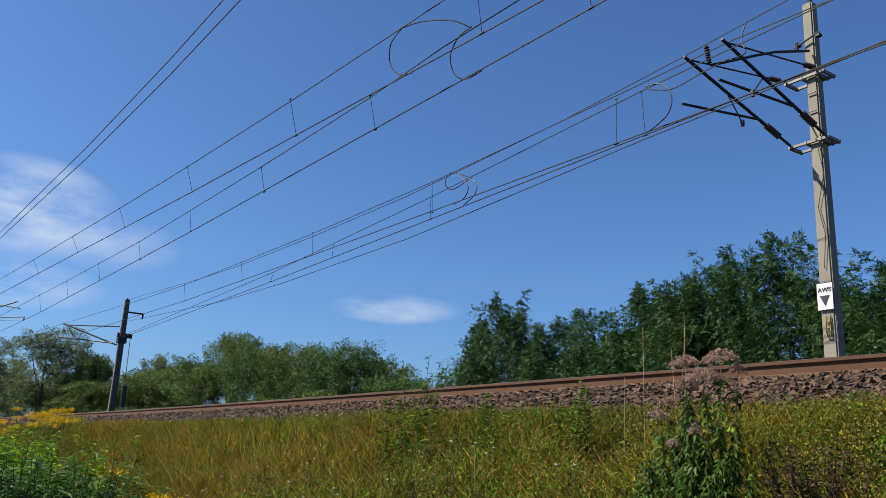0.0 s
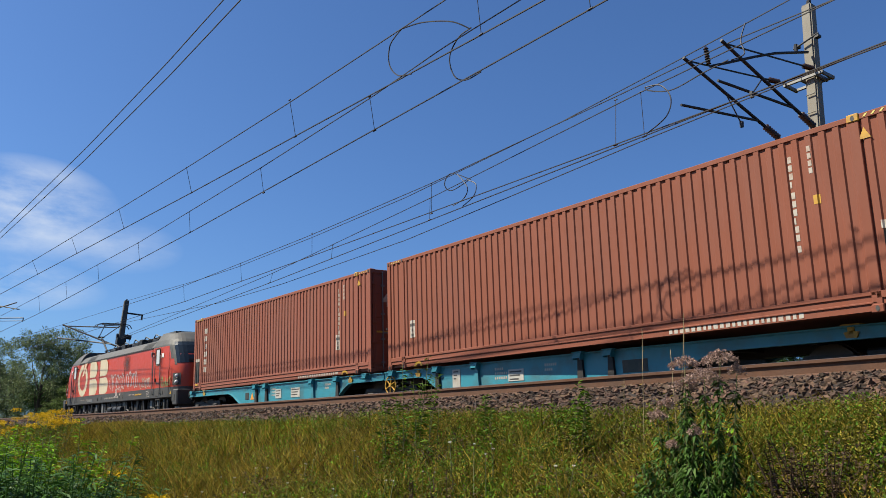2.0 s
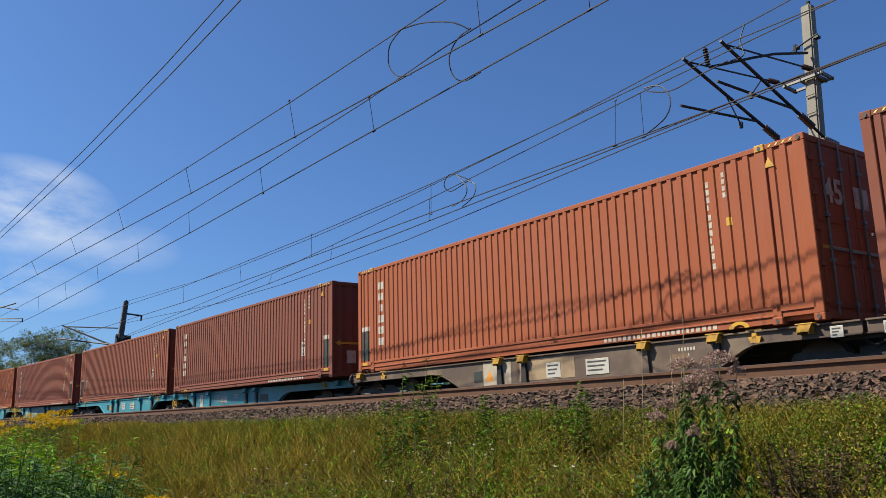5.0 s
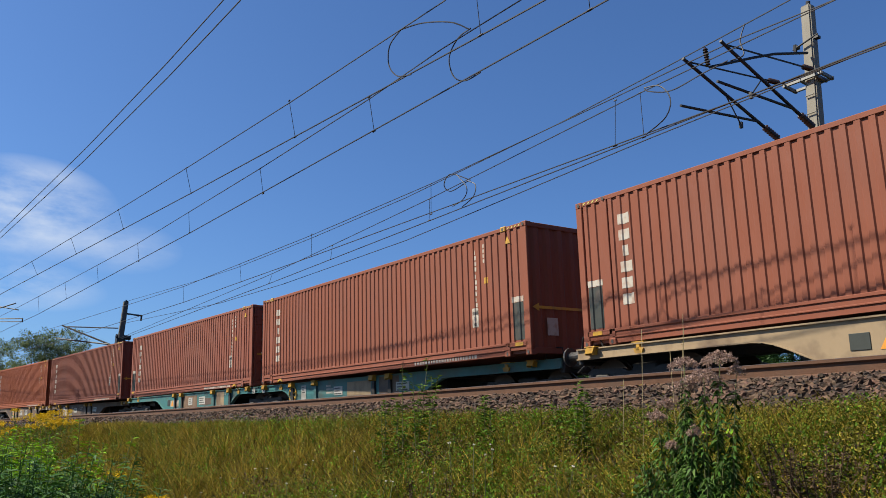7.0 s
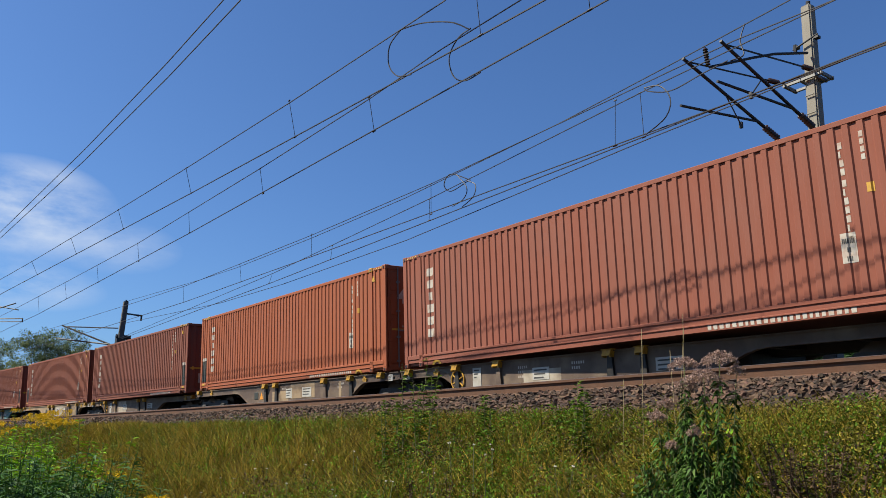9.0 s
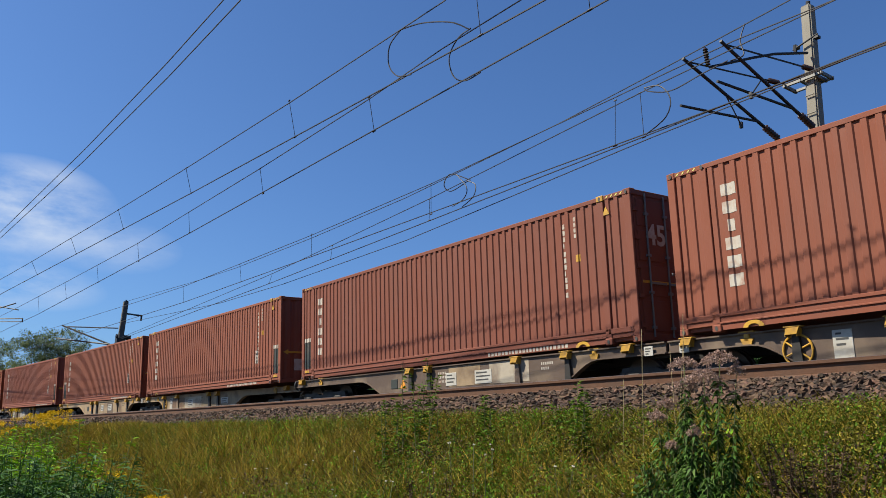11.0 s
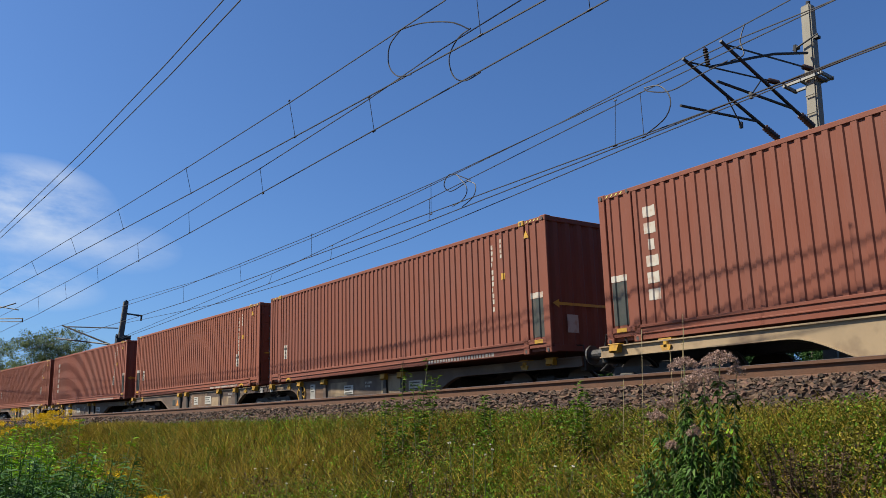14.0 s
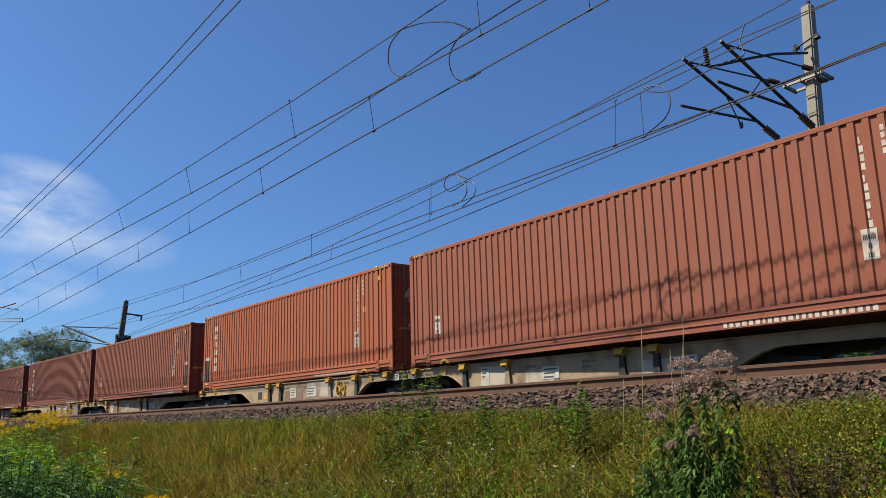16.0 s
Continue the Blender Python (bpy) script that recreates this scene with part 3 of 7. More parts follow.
def number_bars(seed):
    """Upright columns of small plain bars: a number and its code."""
    bm = bmesh.new()
    z = CH - 0.34
    for i in range(11):
        z -= 0.04 if i in (4, 10) else 0.0
        x = HALF - 1.86
        mark(bm, x, x + (0.03 if (i + seed) % 4 == 0 else 0.062), z - 0.1, z)
        z -= 0.133
    z = CH - 0.26
    for i in range(4):
        mark(bm, HALF - 1.52, HALF - 1.462, z - 0.085, z)
        z -= 0.115
    return mesh_of(bm, "number_bars")


def slogan_bars():
    """Lettering on the bottom rail, as a row of plain bars."""
    bm = bmesh.new()
    rng = random.Random(5)
    x = HALF - 4.4
    while x < HALF - 1.9:
        w = rng.uniform(0.05, 0.085)
        flat_mark(bm, x, x + w, 0.05, 0.128, -CW / 2 - 0.004 + 0.02)
        x += w + 0.042
    return mesh_of(bm, "rail_lettering")


def plate(x0, x1, z0, z1):
    bm = bmesh.new()
    mark(bm, x0, x1, z0, z1)
    return mesh_of(bm, "plate")


def caution_text(x0, x1, z1):
    bm = bmesh.new()
    for k, n in enumerate((7, 2, 3)):
        z = z1 - 0.07 - k * 0.13
        for i in range(n):
            w = (x1 - x0 - 0.06) / 7
            x = x0 + 0.03 + (7 - n) / 2 * w + i * w
            corrugated(bm, x, x + w * 0.62, z - 0.075, z, FACE_Y, 1, 0.007)
    return mesh_of(bm, "caution_lettering")


def stripes(only):
    bm = bmesh.new()
    y = -CW / 2 + 0.004
    for sx in (only,):
        for i in range(4):
            x = sx * (HALF - 0.62 + i * 0.12) if sx > 0 else -HALF + 0.2 + i * 0.12
            face(bm, [(x, y, CH - 0.075), (x + 0.035, y, CH - 0.075), (x + 0.075, y, CH - 0.035), (x + 0.04, y, CH - 0.035)])
    return mesh_of(bm, "hazard_stripe")


def triangle_mark():
    bm = bmesh.new()
    y = FACE_Y - 0.012
    x, z = HALF - 0.62, CH - 0.4
    face(bm, [(x - 0.095, y, z), (x + 0.085, y, z), (x - 0.005, y, z + 0.17)])
    return mesh_of(bm, "warning_triangle")


def graffiti(kind):
    """Broad sprayed letter shapes, each colour a patchwork that follows the ribs."""
    rng = random.Random(len(kind))
    bm = bmesh.new()
    w = 3.5
    x0 = -2.25

    def top(u):
        return 0.92 + 0.08 * math.sin(u * 9) + 0.1 * math.sin(u * 23 + 1)
    cols = {"blue": [(0.0, 0.24, 0.3, 1.0), (0.55, 0.72, 0.08, 0.36)], "pink": [(0.3, 0.52, 0.3, 0.98), (0.66, 0.86, 0.3, 0.94), (0.1, 0.2, 0.1, 0.4), (0.38, 0.5, 0.05, 0.3)],
            "yellow": [(-0.07, 0.0, 0.1, 0.55), (0.88, 1.0, 0.25, 0.5), (0.86, 0.99, 0.0, 0.24), (0.0, 0.06, 0.9, 1.12), (0.56, 0.61, 0.96, 1.1)],
            "orange": [(0.08, 0.24, 0.16, 0.44), (0.12, 0.32, 0.0, 0.12)],
            "black": [(-0.02, 0.005, 0.1, 0.9), (0.235, 0.275, 0.2, 1.0), (0.275, 0.6, 0.96, 1.04), (0.4, 0.42, 0.3, 0.7), (0.51, 0.535, 0.1, 0.98), (0.54, 0.62, 0.3, 0.95), (0.71, 0.735, 0.4, 0.95), (0.86, 0.885, 0.1, 0.95), (0.6, 0.92, 0.93, 1.0), (0.0, 0.1, 0.42, 0.47), (0.14, 0.36, 0.44, 0.5), (0.74, 0.86, 0.08, 0.32), (0.02, 0.5, -0.02, 0.02)]}
    lift = {"black": 0.009, "yellow": 0.0045, "orange": 0.0075, "pink": 0.006, "blue": 0.005}[kind]
    for a, b, lo, hi in cols[kind]:
        n = max(4, int((b - a) * 80))
        for i in range(n):
            u0, u1 = a + (b - a) * i / n, a + (b - a) * (i + 1) / n
            edge = 0.1 * (math.sin(math.pi * (i + 0.5) / n) - 0.6) if kind != "black" else 0.02 * math.sin(i * 0.7)
            z0, z1 = 0.12 + lo * top(u0) - edge, 0.12 + hi * top(u0) + edge
            if z1 > 0.31:
                corrugated(bm, x0 + u0 * w, x0 + u1 * w, max(z0, 0.31), z1, FACE_Y, 1, lift)
            if z0 < 0.29:
                flat_mark(bm, x0 + u0 * w, x0 + u1 * w, max(z0, 0.03), min(z1, 0.29), -CW / 2 - lift)
    return mesh_of(bm, "graffiti")


NO_MARK = {1, 4, 18, 20, 21, 23, 25}
ORANGE = {2, 6, 12, 24}
FADED = {0, 3, 8, 13, 19, 26}
DARK = {5, 7, 11, 16, 21, 22}


def build_container(i):
    """Container number i of the train; its doors face the middle of the wagon."""
    paint = "container_orange" if i in ORANGE else "container_faded" if i in FADED else "container_dark" if i in DARK else "container"
    tone = {"container_orange": "bright orange-red", "container_faded": "faded pinkish-brown", "container_dark": "dark rust-red", "container": "rust-red"}[paint]
    extra = " with sprayed graffiti" if i == 17 else ""
    c = thing("shipping_container", tone + " corrugated steel shipping container" + extra + " on a flat wagon", "shipping container", group="containers on the train")
    for sign in (1, -1):
        for seg in range(3):
            use("side_wall", "side%d%d" % (seg, sign), lambda seg=seg, sign=sign: side_wall(seg, sign), paint, c)
    use("frame", "frame", frame_mesh, paint, c)
    for sx in (-1, 1):
        for sy in (-1, 1):
            for z in (0.059, CH - 0.059):
                use("corner_casting", "c40b", casting_one, paint, c, at=Matrix.Translation((sx * (HALF - 0.085), sy * (CW / 2 - 0.077), z)))
    for sx in (-1, 1):
        for x in (sx * (HALF - 0.089), sx * (HALF - IN40)):
            for z in (0.062, CH - 0.062):
                use("casting_hole", "hole", casting_hole, "dark_mark", c, at=Matrix.Translation((x, -CW / 2 - 0.0175, z)))
    use("roof", "roof", roof_mesh, paint, c)
    use("floor", "container_floor", floor_plate, paint, c)
    turn = Matrix.Rotation(math.pi, 4, "Z") if i % 2 else Matrix.Identity(4)
    # door end towards the neighbour on the same wagon, blank end outwards
    use("end_wall", "blank", blank_end, paint, c, at=Matrix.Rotation(math.pi, 4, "Z") @ turn)
    for sy in (-1, 1):
        door = use("door", "door" + str(sy), lambda sy=sy: door_mesh(sy), paint, c, at=turn)
        for k in (0.32, 0.86):
            use("lock_rod", "rod", lock_rod, "steel", door, "galvanised locking bar", at=Matrix.Translation((0, sy * (CW / 2 - 0.08 - k), 0)))
    if i % 2 == 0:
        text_part("size_number", "45", 0.56, Matrix.Translation((HALF + 0.0, -0.55, 2.02)) @ Matrix.Rotation(radians(90), 4, "Z"), "white_mark", c)
        bm = bmesh.new()
        box(bm, HALF - 0.011, HALF - 0.006, 0.08, 0.52, 1.85, 2.2)
        part("door_plate", bm, "white_mark", c, "white plate on the door")
        bm = bmesh.new()
        box(bm, HALF - 0.011, HALF - 0.006, -CW / 2 + 0.2, CW / 2 - 0.15, 1.1, 1.15)
        part("door_stripe", bm, "yellow", c, "yellow stripe")
    else:
        bm = bmesh.new()
        x = HALF - 0.012
        box(bm, x - 0.004, x, -0.95, 1.05, 0.99, 1.05)
        face(bm, [(x + 0.004, -1.12, 1.02), (x + 0.004, -0.93, 0.93), (x + 0.004, -0.93, 1.11)])
        part("arrow", bm, "yellow", c, "yellow arrow")
        for y in (-0.55, 0.78):
            bm = bmesh.new()
            box(bm, x - 0.004, x, y - 0.16, y + 0.16, 0.42, 0.8)
            part("end_plate", bm, "white_mark", c, "dusty white plate")
    for sx in ((1,) if i % 3 else (-1, 1)):
        use("casting", "c40", casting_one, "yellow", c, "yellow top casting", at=Matrix.Translation((sx * (HALF - IN40), -CW / 2 + 0.066, CH - 0.056)))
    for sx in (-1, 1):
        use("bottom_casting", "c40b", casting_one, paint, c, at=Matrix.Translation((sx * (HALF - IN40), -CW / 2 + 0.068, 0.06)))
    for sx in (-1, 1):
        use("hazard_stripe", "stripes%d" % sx, lambda sx=sx: stripes(sx), "graffiti_yellow", c, "yellow hazard stripe")
    use("warning_triangle", "tri", triangle_mark, "yellow", c, "yellow warning triangle")
    use("number_bars", "num" + str(i % 5), lambda: number_bars(i % 5), "white_mark", c, "white number column")
    use("code_plate", "code", lambda: plate(HALF - 1.5, HALF - 1.4, 1.72, 1.86), "yellow", c, "small yellow plate")
    use("rail_lettering", "slogan", slogan_bars, "white_mark", c, "cream lettering on the bottom rail")
    if i not in NO_MARK:
        for k in range(6):
            use("owner_mark", "owner%d" % k, lambda k=k: word_block(k), "white_mark", c, "white block of the owner's mark")
    spots = ([HALF - 2.05] if i % 5 != 1 else []) + ([-HALF + 1.0] if i in NO_MARK else [])
    for x in spots:
        p = use("caution_plate", "caution%.1f" % x, lambda x=x: plate(x + 0.06, x + 0.3, 0.76, 1.2), "white_mark", c, "white caution plate")
        use("caution_lettering", "cautext%.1f" % x, lambda x=x: caution_text(x + 0.06, x + 0.3, 1.19), "dark_mark", p)
    # dark inspection panel at the blank end
    a = HALF - 0.55 if i % 2 else -HALF + 0.21
    use("side_panel", "panel%d" % (i % 2), lambda: plate(a, a + 0.34, 0.34, 1.15), "panel_grey", c, "dark grey-green panel")
    use("panel_strip", "strip%d" % (i % 2), lambda: plate(a - 0.02, a + 0.36, 1.16, 1.28), "white_mark", c, "white strip")
    bm = bmesh.new()
    flat_mark(bm, a + 0.05, a + 0.3, 0.21, 0.285, -CW / 2 - 0.004)
    part("yellow_patch", bm, "yellow", c, "yellow patch")
    bm = bmesh.new()
    ring = [(math.cos(k * math.pi / 10) * 0.19, math.sin(k * math.pi / 10) * 0.11) for k in range(11)]
    hole = [(math.cos(k * math.pi / 10) * 0.1, math.sin(k * math.pi / 10) * 0.055) for k in range(11)]
    xc = HALF - 1.45 if i % 2 == 0 else -HALF + 1.45
    y = -CW / 2 - 0.004
    for k in range(10):
        face(bm, [(xc + ring[k][0], y, 0.02 + ring[k][1]), (xc + hole[k][0], y, 0.02 + hole[k][1]), (xc + hole[k + 1][0], y, 0.02 + hole[k + 1][1]), (xc + ring[k + 1][0], y, 0.02 + ring[k + 1][1])])
    part("tunnel_mark", bm, "yellow", c, "yellow half-round mark")
    if i == 17:
        for kind in ("blue", "pink", "yellow", "orange", "black"):
            part("graffiti", bmesh_from(graffiti(kind)), "graffiti_" + kind, c, kind + " sprayed graffiti shapes")
    return c


def bmesh_from(me):
    bm = bmesh.new()
    bm.from_mesh(me)
    bpy.data.meshes.remove(me)
    return bm


def door_mesh(sy):
    me = door_leaf()
    # hinge side outwards
    if sy < 0:
        me.transform(Matrix.Translation((0, -(CW / 2 - 0.08), 0)))
    else:
        me.transform(Matrix.Translation((0, CW / 2 - 0.08, 0)) @ Matrix.Diagonal((1, -1, 1, 1)))
        me.flip_normals()
    return me


# ---- wagons: articulated twin flats on three bogies ----
WAGON, G1 = 29.9136, 14.6297
FRONT = -0.76


def belly_outline(length, low_from, low_to, thin, deep):
    """Side sill seen from the side: shallow over the bogies, fish-bellied between."""
    pts = [(0, 1.13), (length, 1.13), (length, 1.13 - thin)]

    def curve(a, b, za, zb, n=8):
        return [(a + (b - a) * k / n, za + (zb - za) * (0.5 - 0.5 * math.cos(math.pi * k / n)) if k else za) for k in range(n + 1)]
    pts += curve(low_to + 1.2, low_to, 1.13 - thin, 1.13 - deep)
    pts += curve(low_from, low_from - 1.55, 1.13 - deep, 1.13 - thin)
    pts += [(0, 1.13 - thin)]
    return pts


def sill_mesh():
    bm = bmesh.new()
    for sy in (-1, 1):
        y0, y1 = sorted((sy * 1.16, sy * 1.12))
        extrude_y(bm, belly_outline(14.3, 5.4, 11.5, 0.19, 0.66), y0, y1)
        a, b = sorted((sy * 1.2, sy * 1.06))
        box(bm, 0, 14.3, a, b, 1.105, 1.13)
        # lower flange follows the belly
        o = belly_outline(14.3, 5.4, 11.5, 0.19, 0.66)[2:]
        for (xa, za), (xb, zb) in zip(o, o[1:]):
            if xa - xb > 0.01:
                f = [(xa, a, za), (xb, a, zb), (xb, b, zb), (xa, b, za)]
                g = [(x, y, z - 0.022) for x, y, z in f]
                v = [bm.verts.new(p) for p in f + g]
                for q in ((0, 1, 2, 3), (7, 6, 5, 4), (0, 4, 5, 1), (1, 5, 6, 2), (2, 6, 7, 3), (3, 7, 4, 0)):
                    bm.faces.new([v[j] for j in q])
    return mesh_of(bm, "side_sill")


def floor_mesh():
    bm = bmesh.new()
    for x in (0.1, 2.3, 3.75, 5.5, 7.1, 8.7, 10.4, 12.0, 14.0):
        box(bm, x, x + 0.16, -1.12, 1.12, 0.9, 1.1)
    box(bm, 0.1, 14.2, -0.25, 0.25, 0.82, 1.08)
    for x in (4.4, 8.9):
        box(bm, x, x + 1.0, -0.9, 0.9, 0.55, 0.9, 0.03)
    rod(bm, (5.9, -0.7, 0.72), (7.6, -0.7, 0.72), 0.18, n=10)
    return mesh_of(bm, "brake_gear")


def bogie_frame():
    bm = bmesh.new()
    for sy in (-1, 1):
        y0, y1 = sorted((sy * 1.06, sy * 0.94))
        extrude_y(bm, [(-1.3, 0.62), (-1.2, 0.74), (-0.45, 0.72), (-0.3, 0.66), (0.3, 0.66), (0.45, 0.72), (1.2, 0.74), (1.3, 0.62),
                       (1.25, 0.5), (0.6, 0.52), (0.4, 0.36), (-0.4, 0.36), (-0.6, 0.52), (-1.25, 0.5)], y0, y1)
        for x in (-0.9, 0.9):
            a, b = sorted((sy * 1.0, sy * 1.14))
            box(bm, x - 0.17, x + 0.17, a, b, 0.34, 0.62, 0.03)
            rod(bm, (x, sy * 1.1, 0.46), (x, sy * 1.19, 0.46), 0.1, n=10)
            for q in (-0.28, 0.28):
                rod(bm, (x + q, sy * 1.0, 0.42), (x + q, sy * 1.0, 0.64), 0.075, n=8)
        tube(bm, [(-1.1, sy * 1.1, 0.3), (-0.3, sy * 1.12, 0.42), (0.3, sy * 1.12, 0.42), (1.1, sy * 1.1, 0.3)], 0.022)
    box(bm, -0.3, 0.3, -0.95, 0.95, 0.5, 0.8, 0.04)
    return mesh_of(bm, "bogie_frame")


def wheelset():
    bm = bmesh.new()
    rod(bm, (0, -0.95, 0), (0, 0.95, 0), 0.08, n=10)
    for sy in (-1, 1):
        rod(bm, (0, sy * 0.68, 0), (0, sy * 0.715, 0), 0.49, n=24)
        rod(bm, (0, sy * 0.715, 0), (0, sy * 0.82, 0), 0.46, n=24)
        rod(bm, (0, sy * 0.82, 0), (0, sy * 0.85, 0), 0.18, n=12)
    return mesh_of(bm, "wheelset")


def bracket_mesh():
    bm = bmesh.new()
    y = -1.2
    box(bm, -0.14, 0.14, y - 0.1, y + 0.03, 1.128, 1.15, 0.006)
    extrude_y(bm, [(-0.08, 1.125), (0.12, 1.125), (0.07, 1.02), (-0.13, 1.02)], y - 0.1, y - 0.085)
    for x in (-0.11, 0.08):
        extrude_y(bm, [(x, 1.13), (x + 0.015, 1.13), (x - 0.01, 0.99), (x - 0.025, 0.99)], y - 0.085, y + 0.05)
    return mesh_of(bm, "stanchion_bracket")


def rib_mesh():
    bm = bmesh.new()
    extrude_y(bm, [(-0.05, 1.1), (0.05, 1.1), (0.09, 0.5), (-0.09, 0.5)], -1.22, -1.155)
    box(bm, -0.1, 0.1, -1.22, -1.155, 0.48, 0.51)
    return mesh_of(bm, "sill_rib")


def latch_mesh():
    bm = bmesh.new()
    box(bm, -0.14, 0.14, -1.28, -1.1, 1.13, 1.155)
    box(bm, -0.05, 0.05, -1.28, -1.2, 0.98, 1.15, 0.015)
    extrude_y(bm, [(-0.11, 1.03), (0.02, 1.05), (0.12, 1.03), (0.08, 0.93), (-0.07, 0.94)], -1.28, -1.22)
    return mesh_of(bm, "twist_lock")


def handwheel_mesh():
    bm = bmesh.new()
    n = 24
    tube(bm, [(0.24 * math.cos(2 * math.pi * k / n), 0, 0.24 * math.sin(2 * math.pi * k / n)) for k in range(n + 1)], 0.018)
    for k in range(3):
        a = 0.4 + k * math.pi / 3
        rod(bm, (-0.23 * math.cos(a), 0, -0.23 * math.sin(a)), (0.23 * math.cos(a), 0, 0.23 * math.sin(a)), 0.015)
    rod(bm, (0, -0.03, 0), (0, 0.16, 0), 0.05)
    return mesh_of(bm, "handwheel")


def end_gear():
    """Headstock, coupler and hoses at the outer end, at x = 0, facing -x."""
    bm = bmesh.new()
    box(bm, 0.0, 0.14, -1.2, 1.2, 0.82, 1.14, 0.02)
    box(bm, -0.35, 0.0, -0.08, 0.08, 0.95, 1.1)
    tube(bm, [(-0.05, -0.35, 0.95), (-0.3, -0.38, 0.7), (-0.5, -0.3, 0.62)], 0.03)
    tube(bm, [(0.02, -1.0, 0.85), (-0.2, -1.02, 0.7), (-0.2, -0.75, 0.66), (0.02, -0.72, 0.85)], 0.016)
    tube(bm, [(0.05, -1.13, 1.14), (0.1, -1.13, 1.36), (0.5, -1.13, 1.4), (0.62, -1.13, 1.14)], 0.016)
    return mesh_of(bm, "headstock")


def buffer_mesh():
    bm = bmesh.new()
    rod(bm, (0.0, 0, 1.03), (-0.28, 0, 1.03), 0.13, n=14)
    rod(bm, (-0.28, 0, 1.03), (-0.52, 0, 1.03), 0.1, n=14)
    rod(bm, (-0.52, 0, 1.03), (-0.56, 0, 1.03), 0.19, n=18)
    return mesh_of(bm, "buffer")


def build_wagon(w):
    paint = "wagon_blue" if w < 3 else "wagon_teal" if w == 4 else ("wagon_beige", "wagon_brown")[w in (3, 6, 8, 9, 10)]
    label = {"wagon_blue": "bright blue articulated container flat wagon", "wagon_teal": "dull teal articulated container flat wagon",
             "wagon_beige": "weathered beige articulated container flat wagon", "wagon_brown": "grimy brown articulated container flat wagon"}[paint]
    g = thing("flat_wagon", label + " running on rails", "railway wagon", group="wagons of the train")
    bright = paint == "wagon_blue"
    lock = "yellow" if not bright else paint
    for k in (0, 1):
        x0 = 0.62 + k * 14.37
        mir = Matrix.Translation((x0, 0, 0)) if k == 0 else Matrix.Translation((x0 + 14.3, 0, 0)) @ Matrix.Diagonal((-1, 1, 1, 1))
        sill = use("side_sill", "sill%d" % k, lambda: baked(sill_mesh(), mir), "wagon_brown" if (w, k) == (5, 1) else paint, g, at=Matrix.Translation((0, -0.085, 0)))
        use("brake_gear", "floor%d" % k, lambda: baked(floor_mesh(), mir), "underframe", g, "black cross members and brake gear")
        for x in ((6.35, 7.15, 10.4, 11.9) if k == 0 else (2.4, 3.9, 7.15, 7.95)):
            use("stanchion_bracket", "bracket", bracket_mesh, lock, sill, at=Matrix.Translation((x0 + x, 0, 0)))
            use("sill_rib", "rib", rib_mesh, paint if x in (10.4, 3.9) else "underframe", sill, at=Matrix.Translation((x0 + x, 0, 0)))
        for x in (1.55, 12.6):
            use("twist_lock", "latch", latch_mesh, "yellow", g, "yellow container lock", at=Matrix.Translation((x0 + x, 0, 0)))
        for x in (0.45, 13.5):
            use("stanchion_bracket", "bracket", bracket_mesh, lock, sill, at=Matrix.Translation((x0 + x, 0, 0)))
        plates = ((8.0, 0.42, 0.3, "wagon_plate"), (9.2, 0.6, 0.3, "wagon_plate"), (5.55, 0.3, 0.24, "panel_grey")) if k == 0 else \
                 ((3.1, 0.3, 0.48, "wagon_plate"), (5.2, 0.5, 0.26, "wagon_plate"), (8.5, 0.6, 0.24, "panel_grey" if bright else "wagon_plate"))
        for x, wd, ht, mt in plates:
            bm = bmesh.new()
            box(bm, x0 + x - wd / 2, x0 + x + wd / 2, -1.172, -1.158, 0.79 - ht / 2, 0.79 + ht / 2, 0.004)
            pl = part("plate", bm, mt, sill, "data plate on the sill")
            if mt == "wagon_plate":
                bm = bmesh.new()
                for r in range(3):
                    flat_mark(bm, x0 + x - wd / 2 + 0.05, x0 + x + wd / 2 - 0.06 - 0.05 * ((r * 7 + w) % 3), 0.79 + ht / 2 - 0.07 - r * 0.08, 0.79 + ht / 2 - 0.04 - r * 0.08, -1.175)
                part("plate_lettering", bm, "dark_mark", pl)
        bm = bmesh.new()
        for r, (xa, n) in enumerate(((4.5 + 3 * (k == 0), 5), (4.5 + 3 * (k == 0), 9), (4.5 + 3 * (k == 0), 7), (6.1 + 5 * (k == 0), 6), (6.1 + 5 * (k == 0), 4))):
            z = 0.98 - (r % 3) * 0.1
            for j in range(n):
                flat_mark(bm, x0 + xa + j * 0.062, x0 + xa + j * 0.062 + 0.035, z - 0.055, z, -1.163)
        part("stencil", bm, "white_mark" if paint != "wagon_beige" else "dark_mark", sill, "small stencilled lettering")
        if not bright:
            xe = x0 + (13.95 if k == 0 else 0.35)
            bm = box(bmesh.new(), xe - 0.1, xe + 0.1, -1.3, -1.285, 0.9, 1.07, 0.004)
            tag = part("end_tag", bm, "wagon_plate", g, "small white plate at the joint")
            bm = bmesh.new()
            for r in range(3):
                flat_mark(bm, xe - 0.07, xe + 0.06 - 0.03 * r, 1.02 - r * 0.045, 1.04 - r * 0.045, -1.303)
            part("tag_lettering", bm, "dark_mark", tag)
            rp = random.Random(70 + 5 * w + k)
            xp = 5.75 if k == 0 else 2.95
            while xp < (11.2 if k == 0 else 8.3):
                wide = rp.uniform(0.7, 1.9)
                tone = rp.choice(("wagon_pale", "wagon_brown", "wagon_beige", "wagon_rust"))
                if rp.random() < 0.75 and M[tone] != M[paint]:
                    bm = bmesh.new()
